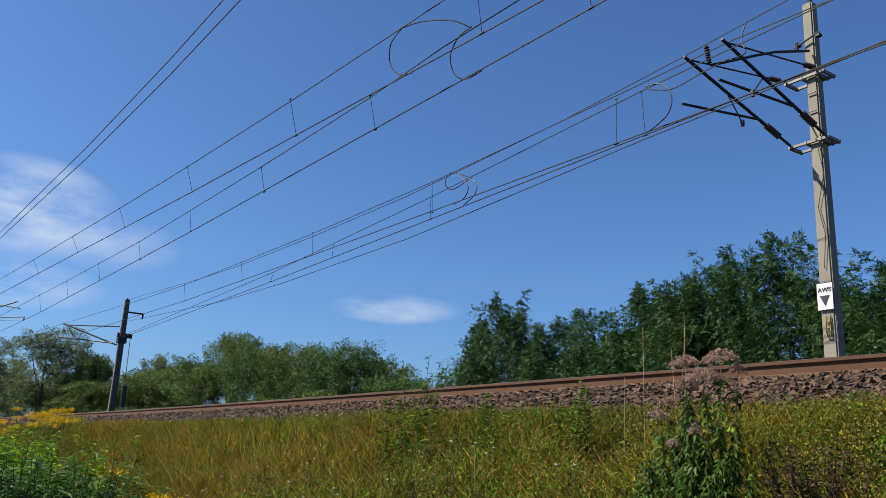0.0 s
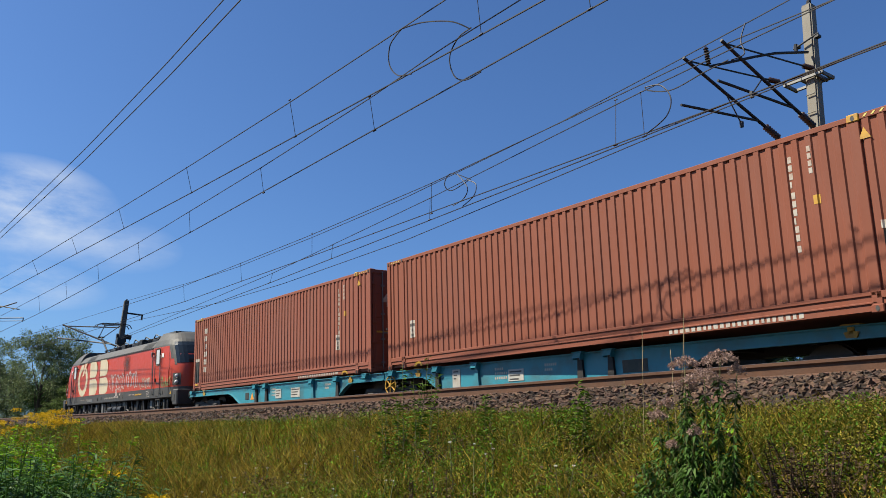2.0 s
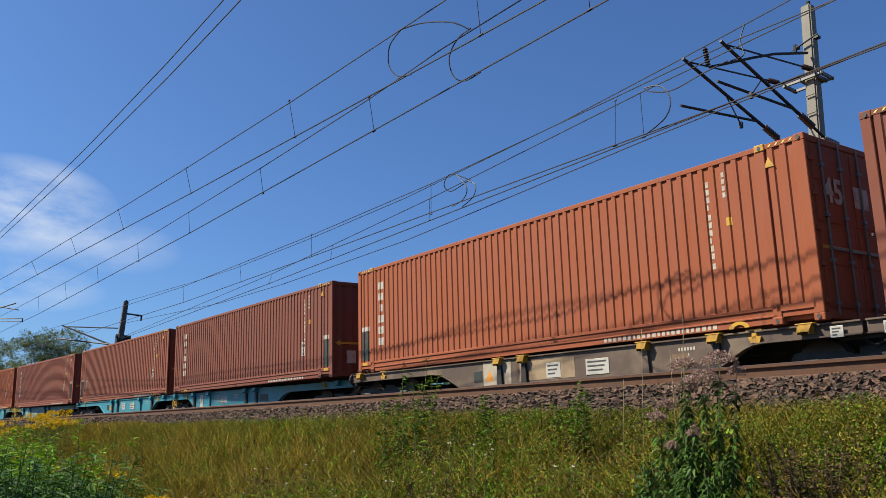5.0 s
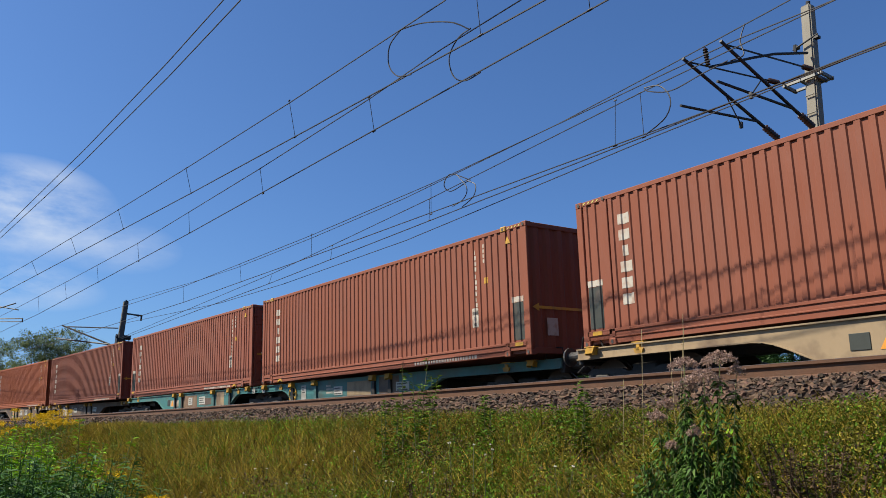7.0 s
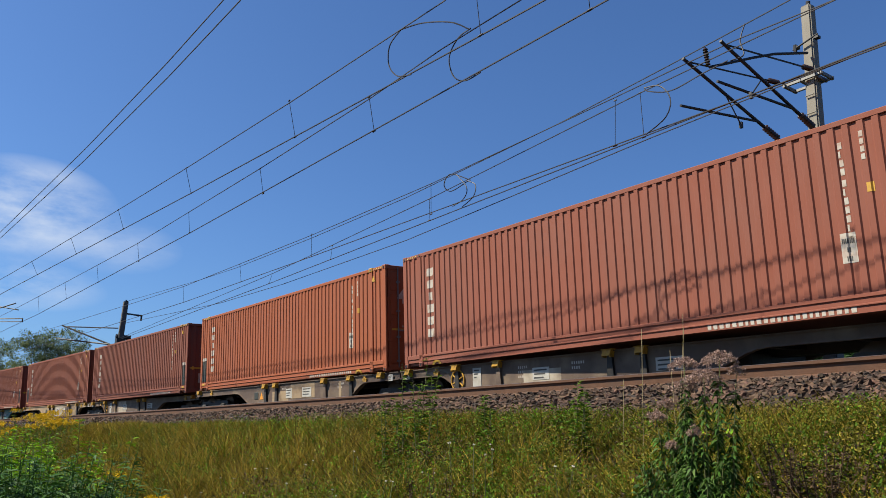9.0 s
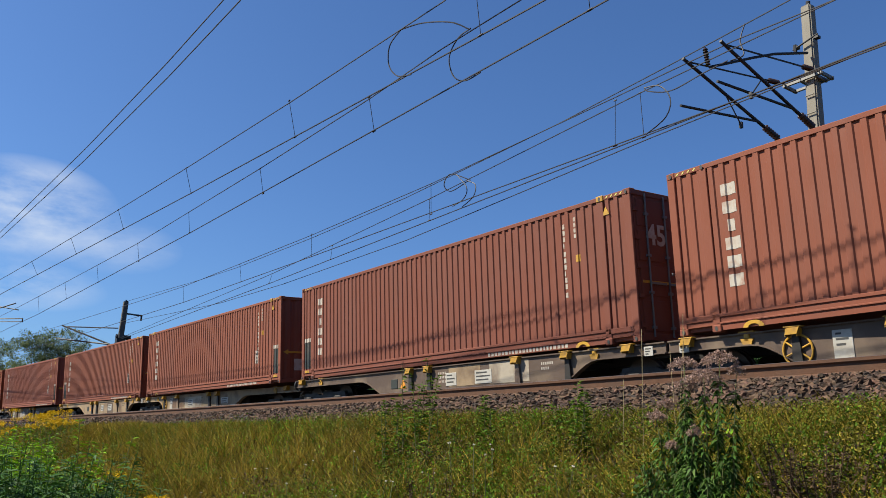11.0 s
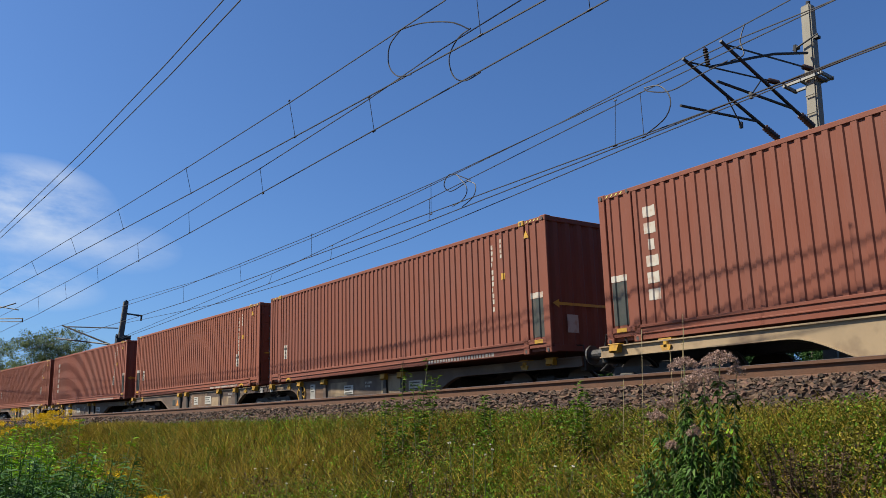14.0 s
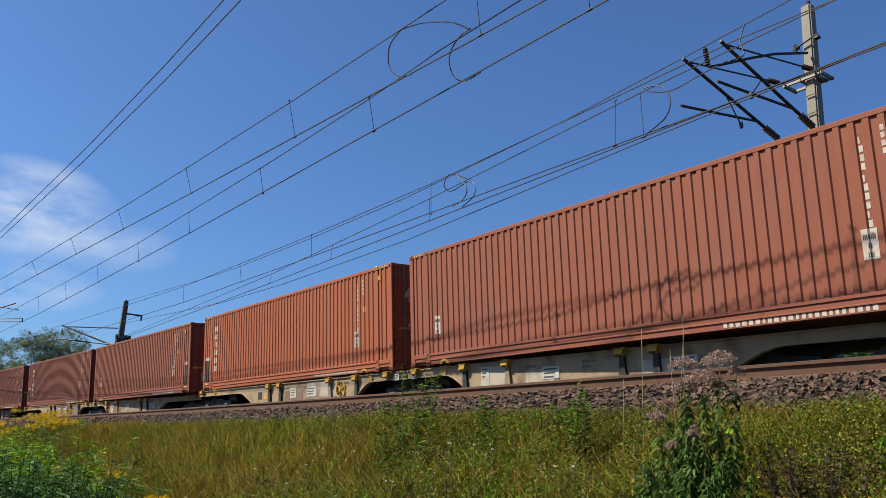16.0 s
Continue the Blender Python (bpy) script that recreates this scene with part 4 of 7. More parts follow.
                    flat_mark(bm, x0 + xp, x0 + min(xp + wide, 11.3 if k == 0 else 8.5), 0.5 + rp.choice((0.0, 0.0, 0.12)), 1.08 - rp.choice((0.0, 0.06, 0.2)), -1.1645)
                    part("repainted_panel", bm, tone, sill, "patch of differently weathered paint")
                xp += wide + rp.uniform(0.1, 0.5)
        if k == 0:
            bm = bmesh.new()
            face(bm, [(x0 + 5.82, -1.166, 0.66), (x0 + 6.1, -1.166, 0.66), (x0 + 5.96, -1.166, 0.9)])
            part("warning_sign", bm, "orange_sign", sill, "orange warning triangle")
        if k == (0 if w in (9, 12) else 1):
            use("handwheel", "wheel_hand", handwheel_mesh, "yellow", g, "yellow brake handwheel", at=Matrix.Translation((x0 + (11.0 if k == 0 else 0.3 if bright else 2.4), -1.27, 0.78)))
    for x, inner in ((2.0, 0), (WAGON / 2, 1), (WAGON - 2.0, 0)):
        b = use("bogie", "bogie", bogie_frame, "underframe", g, "black two-axle bogie", at=Matrix.Translation((x, 0, 0)))
        for q in (-0.9, 0.9):
            use("wheelset", "wheelset", wheelset, "wheel", b, "steel wheelset", at=Matrix.Translation((q, 0, 0.46)))
    for end in (0, 1):
        m = Matrix.Translation((0.58, 0, 0)) if end == 0 else Matrix.Translation((WAGON - 0.58, 0, 0)) @ Matrix.Rotation(math.pi, 4, "Z") @ Matrix.Diagonal((1, 1, 1, 1))
        use("headstock", "head%d" % end, end_gear if end == 0 else lambda: baked(end_gear(), Matrix.Diagonal((1, -1, 1, 1))), "underframe", g, "", at=m)
        for y in (-0.875, 0.875):
            use("buffer", "buffer", buffer_mesh, "buffer", g, "grey steel buffer", at=m @ Matrix.Translation((0, y, 0)))
    bm = bmesh.new()
    box(bm, WAGON / 2 - 0.25, WAGON / 2 + 0.25, -0.5, 0.5, 0.8, 1.08, 0.03)
    box(bm, WAGON / 2 - 0.45, WAGON / 2 + 0.45, -1.12, -1.06, 0.86, 0.9)
    tube(bm, [(WAGON / 2 - 0.4, -0.9, 1.0), (WAGON / 2, -0.95, 0.75), (WAGON / 2 + 0.4, -0.9, 1.0)], 0.025)
    part("articulation_joint", bm, "underframe", g)
    return g


def baked(me, m):
    me.transform(m)
    if m.determinant() < 0:
        me.flip_normals()
    return me


# ---- locomotive ----
BODY = [(0.98, 8.98, 1.46), (1.02, 9.02, 1.5), (1.43, 9.04, 1.505), (2.0, 9.04, 1.505), (2.28, 9.02, 1.5), (2.45, 8.97, 1.5), (2.8, 8.82, 1.49),
        (3.2, 8.56, 1.475), (3.27, 8.5, 1.46), (3.5, 8.25, 1.36), (3.78, 7.75, 1.18), (3.9, 7.3, 1.0)]


def body_at(z):
    for (za, xa, wa), (zb, xb, wb) in zip(BODY, BODY[1:]):
        if z <= zb:
            k = max(0.0, (z - za) / (zb - za))
            return xa + (xb - xa) * k, wa + (wb - wa) * k
    return BODY[-1][1:]


def hull(z, theta, lift=0.0):
    """A point of the body's front quarter: theta 90 is the flank, 0 the nose's middle."""
    xf, w = body_at(z)
    w, c, s = w + lift, math.cos(radians(theta)), math.sin(radians(theta))
    r = 1.55
    return (xf - r + (r + lift) * c ** 0.6, -w * s ** 0.42, z)


def hull_patch(bm, zs, thetas, lift=0.0, front=1, sides=(1, -1), run=0.0):
    """A lofted patch; run: the flank is carried on to this x."""
    for sy in sides:
        rows = []
        for z in zs:
            row = [hull(z, t, lift) for t in thetas]
            if run is not None and thetas[0] == 90:
                row = [(run, row[0][1], z)] + row
            rows.append([bm.verts.new((front * x, sy * y, zz)) for x, y, zz in row])
        for a, b in zip(rows, rows[1:]):
            for i in range(len(a) - 1):
                q = (a[i], a[i + 1], b[i + 1], b[i])
                bm.faces.new(q if front * sy > 0 else q[::-1])


TH = [90, 85, 78, 70, 60, 50, 40, 30, 20, 10, 0]
FLANK = -1.505


def disc(bm, x, z, y, rx, rz, hole=0.0, n=28, a0=0.0, a1=360.0):
    pts = [(math.cos(radians(a0 + (a1 - a0) * k / n)), math.sin(radians(a0 + (a1 - a0) * k / n))) for k in range(n + 1)]
    for (ca, sa), (cb, sb) in zip(pts, pts[1:]):
        if hole:
            face(bm, [(x + rx * ca, y, z + rz * sa), (x + rx * cb, y, z + rz * sb), (x + hole * rx * cb, y, z + hole * rz * sb), (x + hole * rx * ca, y, z + hole * rz * sa)])
        else:
            face(bm, [(x, y, z), (x + rx * ca, y, z + rz * sa), (x + rx * cb, y, z + rz * sb)])


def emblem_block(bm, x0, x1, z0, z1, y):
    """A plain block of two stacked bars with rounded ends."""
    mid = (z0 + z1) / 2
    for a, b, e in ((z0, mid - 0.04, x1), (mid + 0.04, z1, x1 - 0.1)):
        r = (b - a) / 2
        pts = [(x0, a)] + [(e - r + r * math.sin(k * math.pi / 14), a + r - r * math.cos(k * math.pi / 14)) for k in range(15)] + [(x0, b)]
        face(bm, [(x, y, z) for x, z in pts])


def scrawl(bm, x, z, w, h, seed, y, strokes=9, thick=0.022):
    """Loose sprayed loops and strokes."""
    rng = random.Random(seed)
    for k in range(strokes):
        cx = x + w * (k + 0.5) / strokes
        n = 14
        a, b, ph = rng.uniform(0.25, 0.6) * w / strokes * 1.5, h * rng.uniform(0.3, 0.52), rng.uniform(0, 6.28)
        turn, tilt = rng.uniform(2.2, 5.8), rng.uniform(-0.35, 0.5)
        pts = []
        for j in range(n):
            q = ph + turn * j / (n - 1)
            px, pz = a * math.cos(q), b * math.sin(q)
            pts.append((cx + px + tilt * pz, z + h / 2 + pz))
        for (xa, za), (xb, zb) in zip(pts, pts[1:]):
            dx, dz = xb - xa, zb - za
            ln = math.hypot(dx, dz) or 1
            ox, oz = -dz / ln * thick, dx / ln * thick
            face(bm, [(xa - ox, y, za - oz), (xb - ox, y, zb - oz), (xb + ox, y, zb + oz), (xa + ox, y, za + oz)])


def pantograph(parent, x, raised):
    p = thing_part("pantograph", parent)
    knee_x, knee_z, head_z = (x - 1.65, 4.95, 5.5) if raised else (x - 1.75, 3.89, 3.96)
    head_x = x + 0.55
    bm = bmesh.new()
    for y in (-0.55, 0.55):
        rod(bm, (x - 0.5, y, 3.78), (x + 0.6, y, 3.78), 0.035)
    rod(bm, (x, -0.62, 3.84), (x, 0.62, 3.84), 0.06)
    rod(bm, (x - 0.4, -0.6, 3.78), (x - 0.4, 0.6, 3.78), 0.04)
    part("base_frame", bm, "steel_dark", p)
    bm = bmesh.new()
    rod(bm, (x, 0, 3.86), (knee_x, 0, knee_z), 0.055, 0.045)
    rod(bm, (x - 0.35, 0.12, 3.80), (knee_x + 0.12, 0.1, knee_z - 0.12), 0.02)
    part("lower_arm", bm, "steel_dark", p)
    bm = bmesh.new()
    rod(bm, (knee_x, -0.18, knee_z), (knee_x, 0.18, knee_z), 0.05)
    for y in (-1, 1):
        rod(bm, (knee_x, y * 0.12, knee_z), (head_x - 0.1, y * 0.42, head_z - 0.06), 0.024)
    rod(bm, (head_x - 0.1, -0.45, head_z - 0.06), (head_x - 0.1, 0.45, head_z - 0.06), 0.022)
    part("upper_arm", bm, "steel_dark", p)
    for dx in (-0.24, 0.24):
        bm = bmesh.new()
        tube(bm, [(head_x + dx, -0.98, head_z - 0.22), (head_x + dx, -0.86, head_z - 0.05), (head_x + dx, -0.6, head_z + 0.02), (head_x + dx, 0.6, head_z + 0.02),
                  (head_x + dx, 0.86, head_z - 0.05), (head_x + dx, 0.98, head_z - 0.22)], 0.026)
        part("contact_strip", bm, "steel_dark", p)
    bm = bmesh.new()
    for y in (-0.5, 0.5):
        rod(bm, (head_x - 0.26, y, head_z - 0.03), (head_x + 0.26, y, head_z - 0.03), 0.022)
        rod(bm, (head_x - 0.1, y * 0.9, head_z - 0.06), (head_x, y, head_z), 0.018)
    part("head_frame", bm, "steel_dark", p)


def thing_part(name, parent):
    ob = new(name, mesh_of(box(bmesh.new(), -0.01, 0.01, -0.01, 0.01, 3.9, 3.92), name))
    ob.data.materials.append(M["steel_dark"])
    ob.parent = parent
    return ob


MID_ROOF = ((3.2, 1.475), (3.27, 1.46), (3.42, 1.34), (3.56, 1.2), (3.63, 1.05), (3.64, 0.6))


def mid_width(z):
    for (za, wa), (zb, wb) in zip(MID_ROOF, MID_ROOF[1:]):
        if z <= zb:
            return wa + (wb - wa) * max(0.0, z - za) / (zb - za)
    return 0.6


def build_locomotive():
    g = thing("locomotive", "red electric locomotive with grey roof, cream emblem and graffiti", "locomotive")
    bm = bmesh.new()
    for f in (1, -1):
        hull_patch(bm, [1.43, 1.7, 2.0, 2.28, 2.45, 2.8, 3.2], TH, 0, f)
    bmesh.ops.remove_doubles(bm, verts=bm.verts, dist=0.002)
    part("body", bm, "loco_red", g, "red body shell", smooth=True)
    bm = bmesh.new()
    for f in (1, -1):
        hull_patch(bm, [0.98, 1.02, 1.43], TH, 0.004, f)
    bmesh.ops.remove_doubles(bm, verts=bm.verts, dist=0.002)
    box(bm, -8.4, 8.4, -1.4, 1.4, 0.98, 1.05)
    part("skirt", bm, "loco_grey", g, "dark grey lower band")
    bm = bmesh.new()
    for f in (1, -1):
        hull_patch(bm, [3.2, 3.27, 3.38, 3.5, 3.64, 3.78, 3.9], TH, 0.0, f, run=6.05)
        # grey sweep down each windscreen pillar
        hull_patch(bm, [2.62, 2.8, 3.0, 3.21], [70, 60, 52], 0.006, f, run=None)
        hull_patch(bm, [2.35, 2.5, 2.63], [60, 52], 0.006, f, run=None)
    bmesh.ops.remove_doubles(bm, verts=bm.verts, dist=0.002)
    for f in (1, -1):
        box(bm, min(f * 6.05, f * 7.3), max(f * 6.05, f * 7.3), -0.99, 0.99, 3.5, 3.905)
        ring = [(f * 6.06, sy * w, z) for sy, row in ((-1, BODY[7:]), (1, BODY[:6:-1])) for z, _, w in row]
        face(bm, ring)
    part("roof", bm, "loco_roof", g, "grey cab roofs")
    bm = bmesh.new()
    half = [(-w, z) for z, w in MID_ROOF]
    ring = half + [(-y, z) for y, z in half[::-1]]
    rows = [[bm.verts.new((x, y, z)) for y, z in ring] for x in (-6.06, 6.06)]
    for q in range(len(ring) - 1):
        bm.faces.new((rows[0][q], rows[1][q], rows[1][q + 1], rows[0][q + 1]))
    part("machine_room_roof", bm, "loco_roof", g, "lower grey roof panels")
    for f in (1, -1):
        bm = bmesh.new()
        hull_patch(bm, [2.42, 2.6, 2.9, 3.2, 3.36], [52, 42, 30, 20, 10, 0], 0.012, f, run=None)
        part("windscreen", bm, "glass", g, "dark glass windscreen")
        bm = bmesh.new()
        for y in (-0.05, 0.05):
            rod(bm, (f * 9.0, y * 9, 2.42), (f * 8.62, y * 3, 3.25), 0.018)
        part("wiper", bm, "steel_dark", g)
        for sy in (1, -1):
            bm = bmesh.new()
            hull_patch(bm, [1.5, 1.62, 1.85, 2.0], [66, 58, 48, 40], 0.012, f, (sy,), run=None)
            lamp = part("headlight", bm, "dark_mark", g, "black headlight housing")
            for z in (1.62, 1.87):
                x, y, _ = hull(z, 52, 0.02)
                bm = bmesh.new()
                bmesh.ops.create_uvsphere(bm, u_segments=12, v_segments=8, radius=0.09, matrix=Matrix.Translation((f * x, sy * y, z)))
                part("lens", bm, "pale_glass", lamp, "clear lamp lens", smooth=True)
            x, y, _ = hull(1.8, 75, 0.05)
            bm = bmesh.new()
            tube(bm, [(f * x, sy * (y + 0.03), 1.42), (f * x, sy * (y - 0.03), 1.5), (f * x, sy * (y - 0.03), 2.2), (f * x, sy * (y + 0.03), 2.28)], 0.016)
            part("corner_handrail", bm, "loco_red", g)
            # buffer and its box
            bm = bmesh.new()
            box(bm, min(f * 8.55, f * 9.06), max(f * 8.55, f * 9.06), min(sy * 0.62, sy * 1.5), max(sy * 0.62, sy * 1.5), 0.66, 1.32, 0.04)
            part("buffer_box", bm, "loco_grey", g)
            bm = bmesh.new()
            rod(bm, (f * 9.04, sy * 0.875, 1.03), (f * 9.42, sy * 0.875, 1.03), 0.12, n=14)
            rod(bm, (f * 9.42, sy * 0.875, 1.03), (f * 9.48, sy * 0.875, 1.03), 0.27, n=18)
            part("buffer", bm, "steel_dark", g)
        bm = bmesh.new()
        extrude_y(bm, [(f * 8.5, 0.6), (f * 9.0, 0.62), (f * 9.08, 0.3), (f * 8.6, 0.25)], -1.35, 1.35)
        part("snow_plough", bm, "loco_grey", g)
        bm = bmesh.new()
        box(bm, min(f * 9.05, f * 9.35), max(f * 9.05, f * 9.35), -0.1, 0.1, 0.92, 1.12, 0.02)
        tube(bm, [(f * 9.05, 0.3, 0.95), (f * 9.25, 0.32, 0.7), (f * 9.4, 0.3, 0.62)], 0.03)
        part("coupling", bm, "steel_dark", g)
    # cab doors on both flanks
    for sy in (1, -1):
        y = sy * -FLANK
        for x0 in (-7.12, 6.3):
            bm = bmesh.new()
            w = 0.78
            for a, b, c, d in ((x0, x0 + 0.015, 1.45, 3.18), (x0 + w, x0 + w + 0.015, 1.45, 3.18)):
                box(bm, a, b, min(-sy * 1.5, -sy * 1.511), max(-sy * 1.5, -sy * 1.511), c, d)
            door = part("cab_door", bm, "loco_grey", g, "door joint lines")
            bm = bmesh.new()
            box(bm, x0 + 0.15, x0 + 0.62, min(-sy * 1.48, -sy * 1.514), max(-sy * 1.48, -sy * 1.514), 2.42, 3.16, 0.05)
            part("window_frame", bm, "dark_mark", door, "black rubber frame")
            # pale pane colour stands in for the sky mirrored in the glass
            bm = bmesh.new()
            box(bm, x0 + 0.2, x0 + 0.57, min(-sy * 1.49, -sy * 1.518), max(-sy * 1.49, -sy * 1.518), 2.48, 3.1)
            part("pane", bm, "pale_glass", door, "window pane, sky reflection painted in pale grey")
            bm = bmesh.new()
            box(bm, x0 + 0.25, x0 + 0.55, min(-sy * 1.45, -sy * 1.53), max(-sy * 1.45, -sy * 1.53), 1.62, 1.66)
            box(bm, x0 + 0.1, x0 + 0.18, min(-sy * 1.49, -sy * 1.55), max(-sy * 1.49, -sy * 1.55), 1.72, 1.86)
            part("door_handle", bm, "steel_dark", door)
            for hx in (x0 - 0.08, x0 + w + 0.06):
                bm = bmesh.new()
                tube(bm, [(hx, -sy * 1.5, 2.86), (hx, -sy * 1.57, 2.82), (hx, -sy * 1.57, 1.2), (hx, -sy * 1.5, 1.15)], 0.022)
                part("handrail", bm, "steel", g, "light grey handrail")
            bm = bmesh.new()
            for z in (0.4, 0.66, 0.92):
                box(bm, x0 + 0.1, x0 + 0.62, min(-sy * 1.22, -sy * 1.46), max(-sy * 1.22, -sy * 1.46), z, z + 0.03)
            for hx in (x0 + 0.1, x0 + 0.6):
                box(bm, hx, hx + 0.03, min(-sy * 1.42, -sy * 1.46), max(-sy * 1.42, -sy * 1.46), 0.35, 1.0)
            box(bm, x0 + 0.12, x0 + 0.6, min(-sy * 1.5, -sy * 1.516), max(-sy * 1.5, -sy * 1.516), 1.08, 1.33)
            part("step_ladder", bm, "dark_mark", g)
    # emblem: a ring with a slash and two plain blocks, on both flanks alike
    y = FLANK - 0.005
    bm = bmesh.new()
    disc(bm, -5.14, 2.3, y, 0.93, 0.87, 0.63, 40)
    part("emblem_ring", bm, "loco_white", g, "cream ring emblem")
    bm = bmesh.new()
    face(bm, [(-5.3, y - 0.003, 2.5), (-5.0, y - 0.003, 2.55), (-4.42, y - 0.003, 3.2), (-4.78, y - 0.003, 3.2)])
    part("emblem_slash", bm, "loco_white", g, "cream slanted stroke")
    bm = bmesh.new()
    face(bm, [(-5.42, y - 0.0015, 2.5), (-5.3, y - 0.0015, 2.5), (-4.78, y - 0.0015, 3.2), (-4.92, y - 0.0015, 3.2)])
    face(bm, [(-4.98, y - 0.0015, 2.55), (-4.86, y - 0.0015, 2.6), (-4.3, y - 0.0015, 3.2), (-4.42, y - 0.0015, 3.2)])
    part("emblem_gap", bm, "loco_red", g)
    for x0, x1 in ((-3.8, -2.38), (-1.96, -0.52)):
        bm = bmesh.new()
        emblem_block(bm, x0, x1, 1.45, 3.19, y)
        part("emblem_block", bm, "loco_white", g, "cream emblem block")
    for x, z, w, h, seed, mt, n, th in ((-0.2, 1.5, 2.3, 0.85, 4, "graffiti_silver", 9, 0.03), (2.5, 1.55, 1.5, 0.8, 9, "graffiti_silver", 6, 0.035), (4.4, 1.48, 1.35, 0.5, 6, "white_mark", 9, 0.022),
                                        (7.18, 1.46, 1.05, 0.42, 2, "graffiti_green", 8, 0.024), (0.6, 1.2, 0.9, 0.45, 12, "graffiti_silver", 4, 0.03)):
        bm = bmesh.new()
        scrawl(bm, x, z, w, h, seed, y - 0.004, n, th)
        part("graffiti", bm, mt, g, "sprayed graffiti scrawl")
    bm = bmesh.new()
    flat_mark(bm, 1.6, 3.3, 2.1, 3.19, y - 0.002)
    part("soot_patch", bm, "soot", g, "dark sprayed-over patch")
    # small lettering and round filler caps along the lower band
    bm = bmesh.new()
    for x0, n, z, h in ((-5.3, 7, 1.22, 0.05), (-4.2, 6, 1.22, 0.05), (-0.9, 7, 1.2, 0.07), (-0.1, 14, 1.2, 0.07), (2.9, 8, 1.25, 0.05), (5.35, 3, 1.34, 0.04), (5.35, 4, 1.26, 0.04), (5.35, 3, 1.18, 0.04), (5.35, 4, 1.1, 0.04)):
        for k in range(n):
            if k % 5 != 4:
                flat_mark(bm, x0 + k * 0.1, x0 + k * 0.1 + 0.055, z - h / 2, z + h / 2, -1.516)
    part("stencil", bm, "white_mark", g, "small white stencilled lettering")
    bm = bmesh.new()
    for k in range(9):
        flat_mark(bm, 3.75 + k * 0.11, 3.82 + k * 0.11, 1.2, 1.27, -1.516)
    part("yellow_stencil", bm, "yellow", g, "yellow stencilled lettering")
    for x in (-7.6, -2.2, -1.55, 1.4, 1.95, 7.35):
        bm = bmesh.new()
        rod(bm, (x, -1.505, 1.22), (x, -1.522, 1.22), 0.085, n=14)
        part("filler_cap", bm, "dark_mark", g)
    bm = bmesh.new()
    box(bm, -4.0, -3.15, -1.52, -1.5, 1.1, 1.24)
    part("data_plate", bm, "steel", g)
    for x in (-8.3, 8.35):
        bm = bmesh.new()
        face(bm, [(x - 0.09, -1.516, 1.12), (x + 0.09, -1.516, 1.12), (x, -1.516, 1.28)])
        part("warning_triangle", bm, "yellow", g)
        bm = bmesh.new()
        box(bm, x - 0.05 + (0.25 if x > 0 else -0.3), x + 0.35 * (1 if x > 0 else -1) + 0.1, -1.52, -1.495, 0.84, 1.1)
        part("step_recess", bm, "dark_mark", g)
    for x in (-7.4, 7.25):
        bm = bmesh.new()
        box(bm, x - 0.13, x + 0.13, -1.512, -1.5, 2.74, 2.92)
        part("notice", bm, "sign_white", g)
    for x in (-6.18, 6.1):
        bm = bmesh.new()
        rod(bm, (x, -1.49, 2.98), (x, -1.62, 2.98), 0.05)
        rod(bm, (x, -1.58, 2.98), (x, -1.58, 2.8), 0.04)
        part("camera_housing", bm, "steel", g)
    # panel joints, roof edge gutter and louvres
    bm = bmesh.new()
    for x in (-8.05, -6.05, -2.05, 2.05, 5.92, 8.05):
        box(bm, x, x + 0.012, -1.509, -1.5, 1.05, 3.2)
    part("panel_joints", bm, "dark_mark", g)
    bm = bmesh.new()
    box(bm, -6.0, 5.95, -1.5, -1.44, 3.2, 3.245)
    for k in range(44):
        box(bm, -5.95 + k * 0.27, -5.88 + k * 0.27, -1.52, -1.44, 3.215, 3.255)
    part("gutter", bm, "dark_mark", g)
    for x in (-6.02, -4.7, -2.05, 2.05, 4.6, 5.95):
        bm = bmesh.new()
        face(bm, [(x, -1.47, 3.262), (x + 0.03, -1.47, 3.262), (x + 0.03, -1.21, 3.57), (x, -1.21, 3.57)])
        part("roof_joint", bm, "dark_mark", g)
    for x0, x1 in ((-4.6, -3.25), (4.4, 5.75)):
        bm = bmesh.new()
        for k in range(8):
            a, b = k / 8, (k + 0.6) / 8
            P = lambda q: (-mid_width(3.29 + 0.26 * q) - 0.012, 3.29 + 0.26 * q)
            (ya, za), (yb, zb) = P(a), P(b)
            face(bm, [(x0, ya, za), (x1, ya, za), (x1, yb - 0.012, zb), (x0, yb - 0.012, zb)])
        part("louvre", bm, "dark_mark", g, "dark air intake louvres")
    # roof equipment
    bm = bmesh.new()
    for y2 in (-0.55, 0.55):
        rod(bm, (-4.4, y2, 3.92), (6.6, y2, 3.92), 0.028)
    for x in (-2.8, -1.2, 0.4, 2.0, 3.4):
        rod(bm, (x, -0.55, 3.92), (x + 0.8, 0.4, 4.04), 0.022)
        tube(bm, [(x, -0.6, 3.94), (x + 0.3, -0.62, 4.08), (x + 0.7, -0.55, 3.94)], 0.028)
    part("roof_busbar", bm, "steel_dark", g)
    for k in range(14):
        x = -4.2 + k * 0.78
        for y2 in (-0.62, 0.5):
            bm = bmesh.new()
            for j in range(5):
                rod(bm, (x, y2, 3.61 + j * 0.055), (x, y2, 3.64 + j * 0.055), 0.085 if j % 2 == 0 else 0.05, n=10)
            rod(bm, (x, y2, 3.60), (x, y2, 3.91), 0.04, n=8)
            part("insulator", bm, "insulator", g)
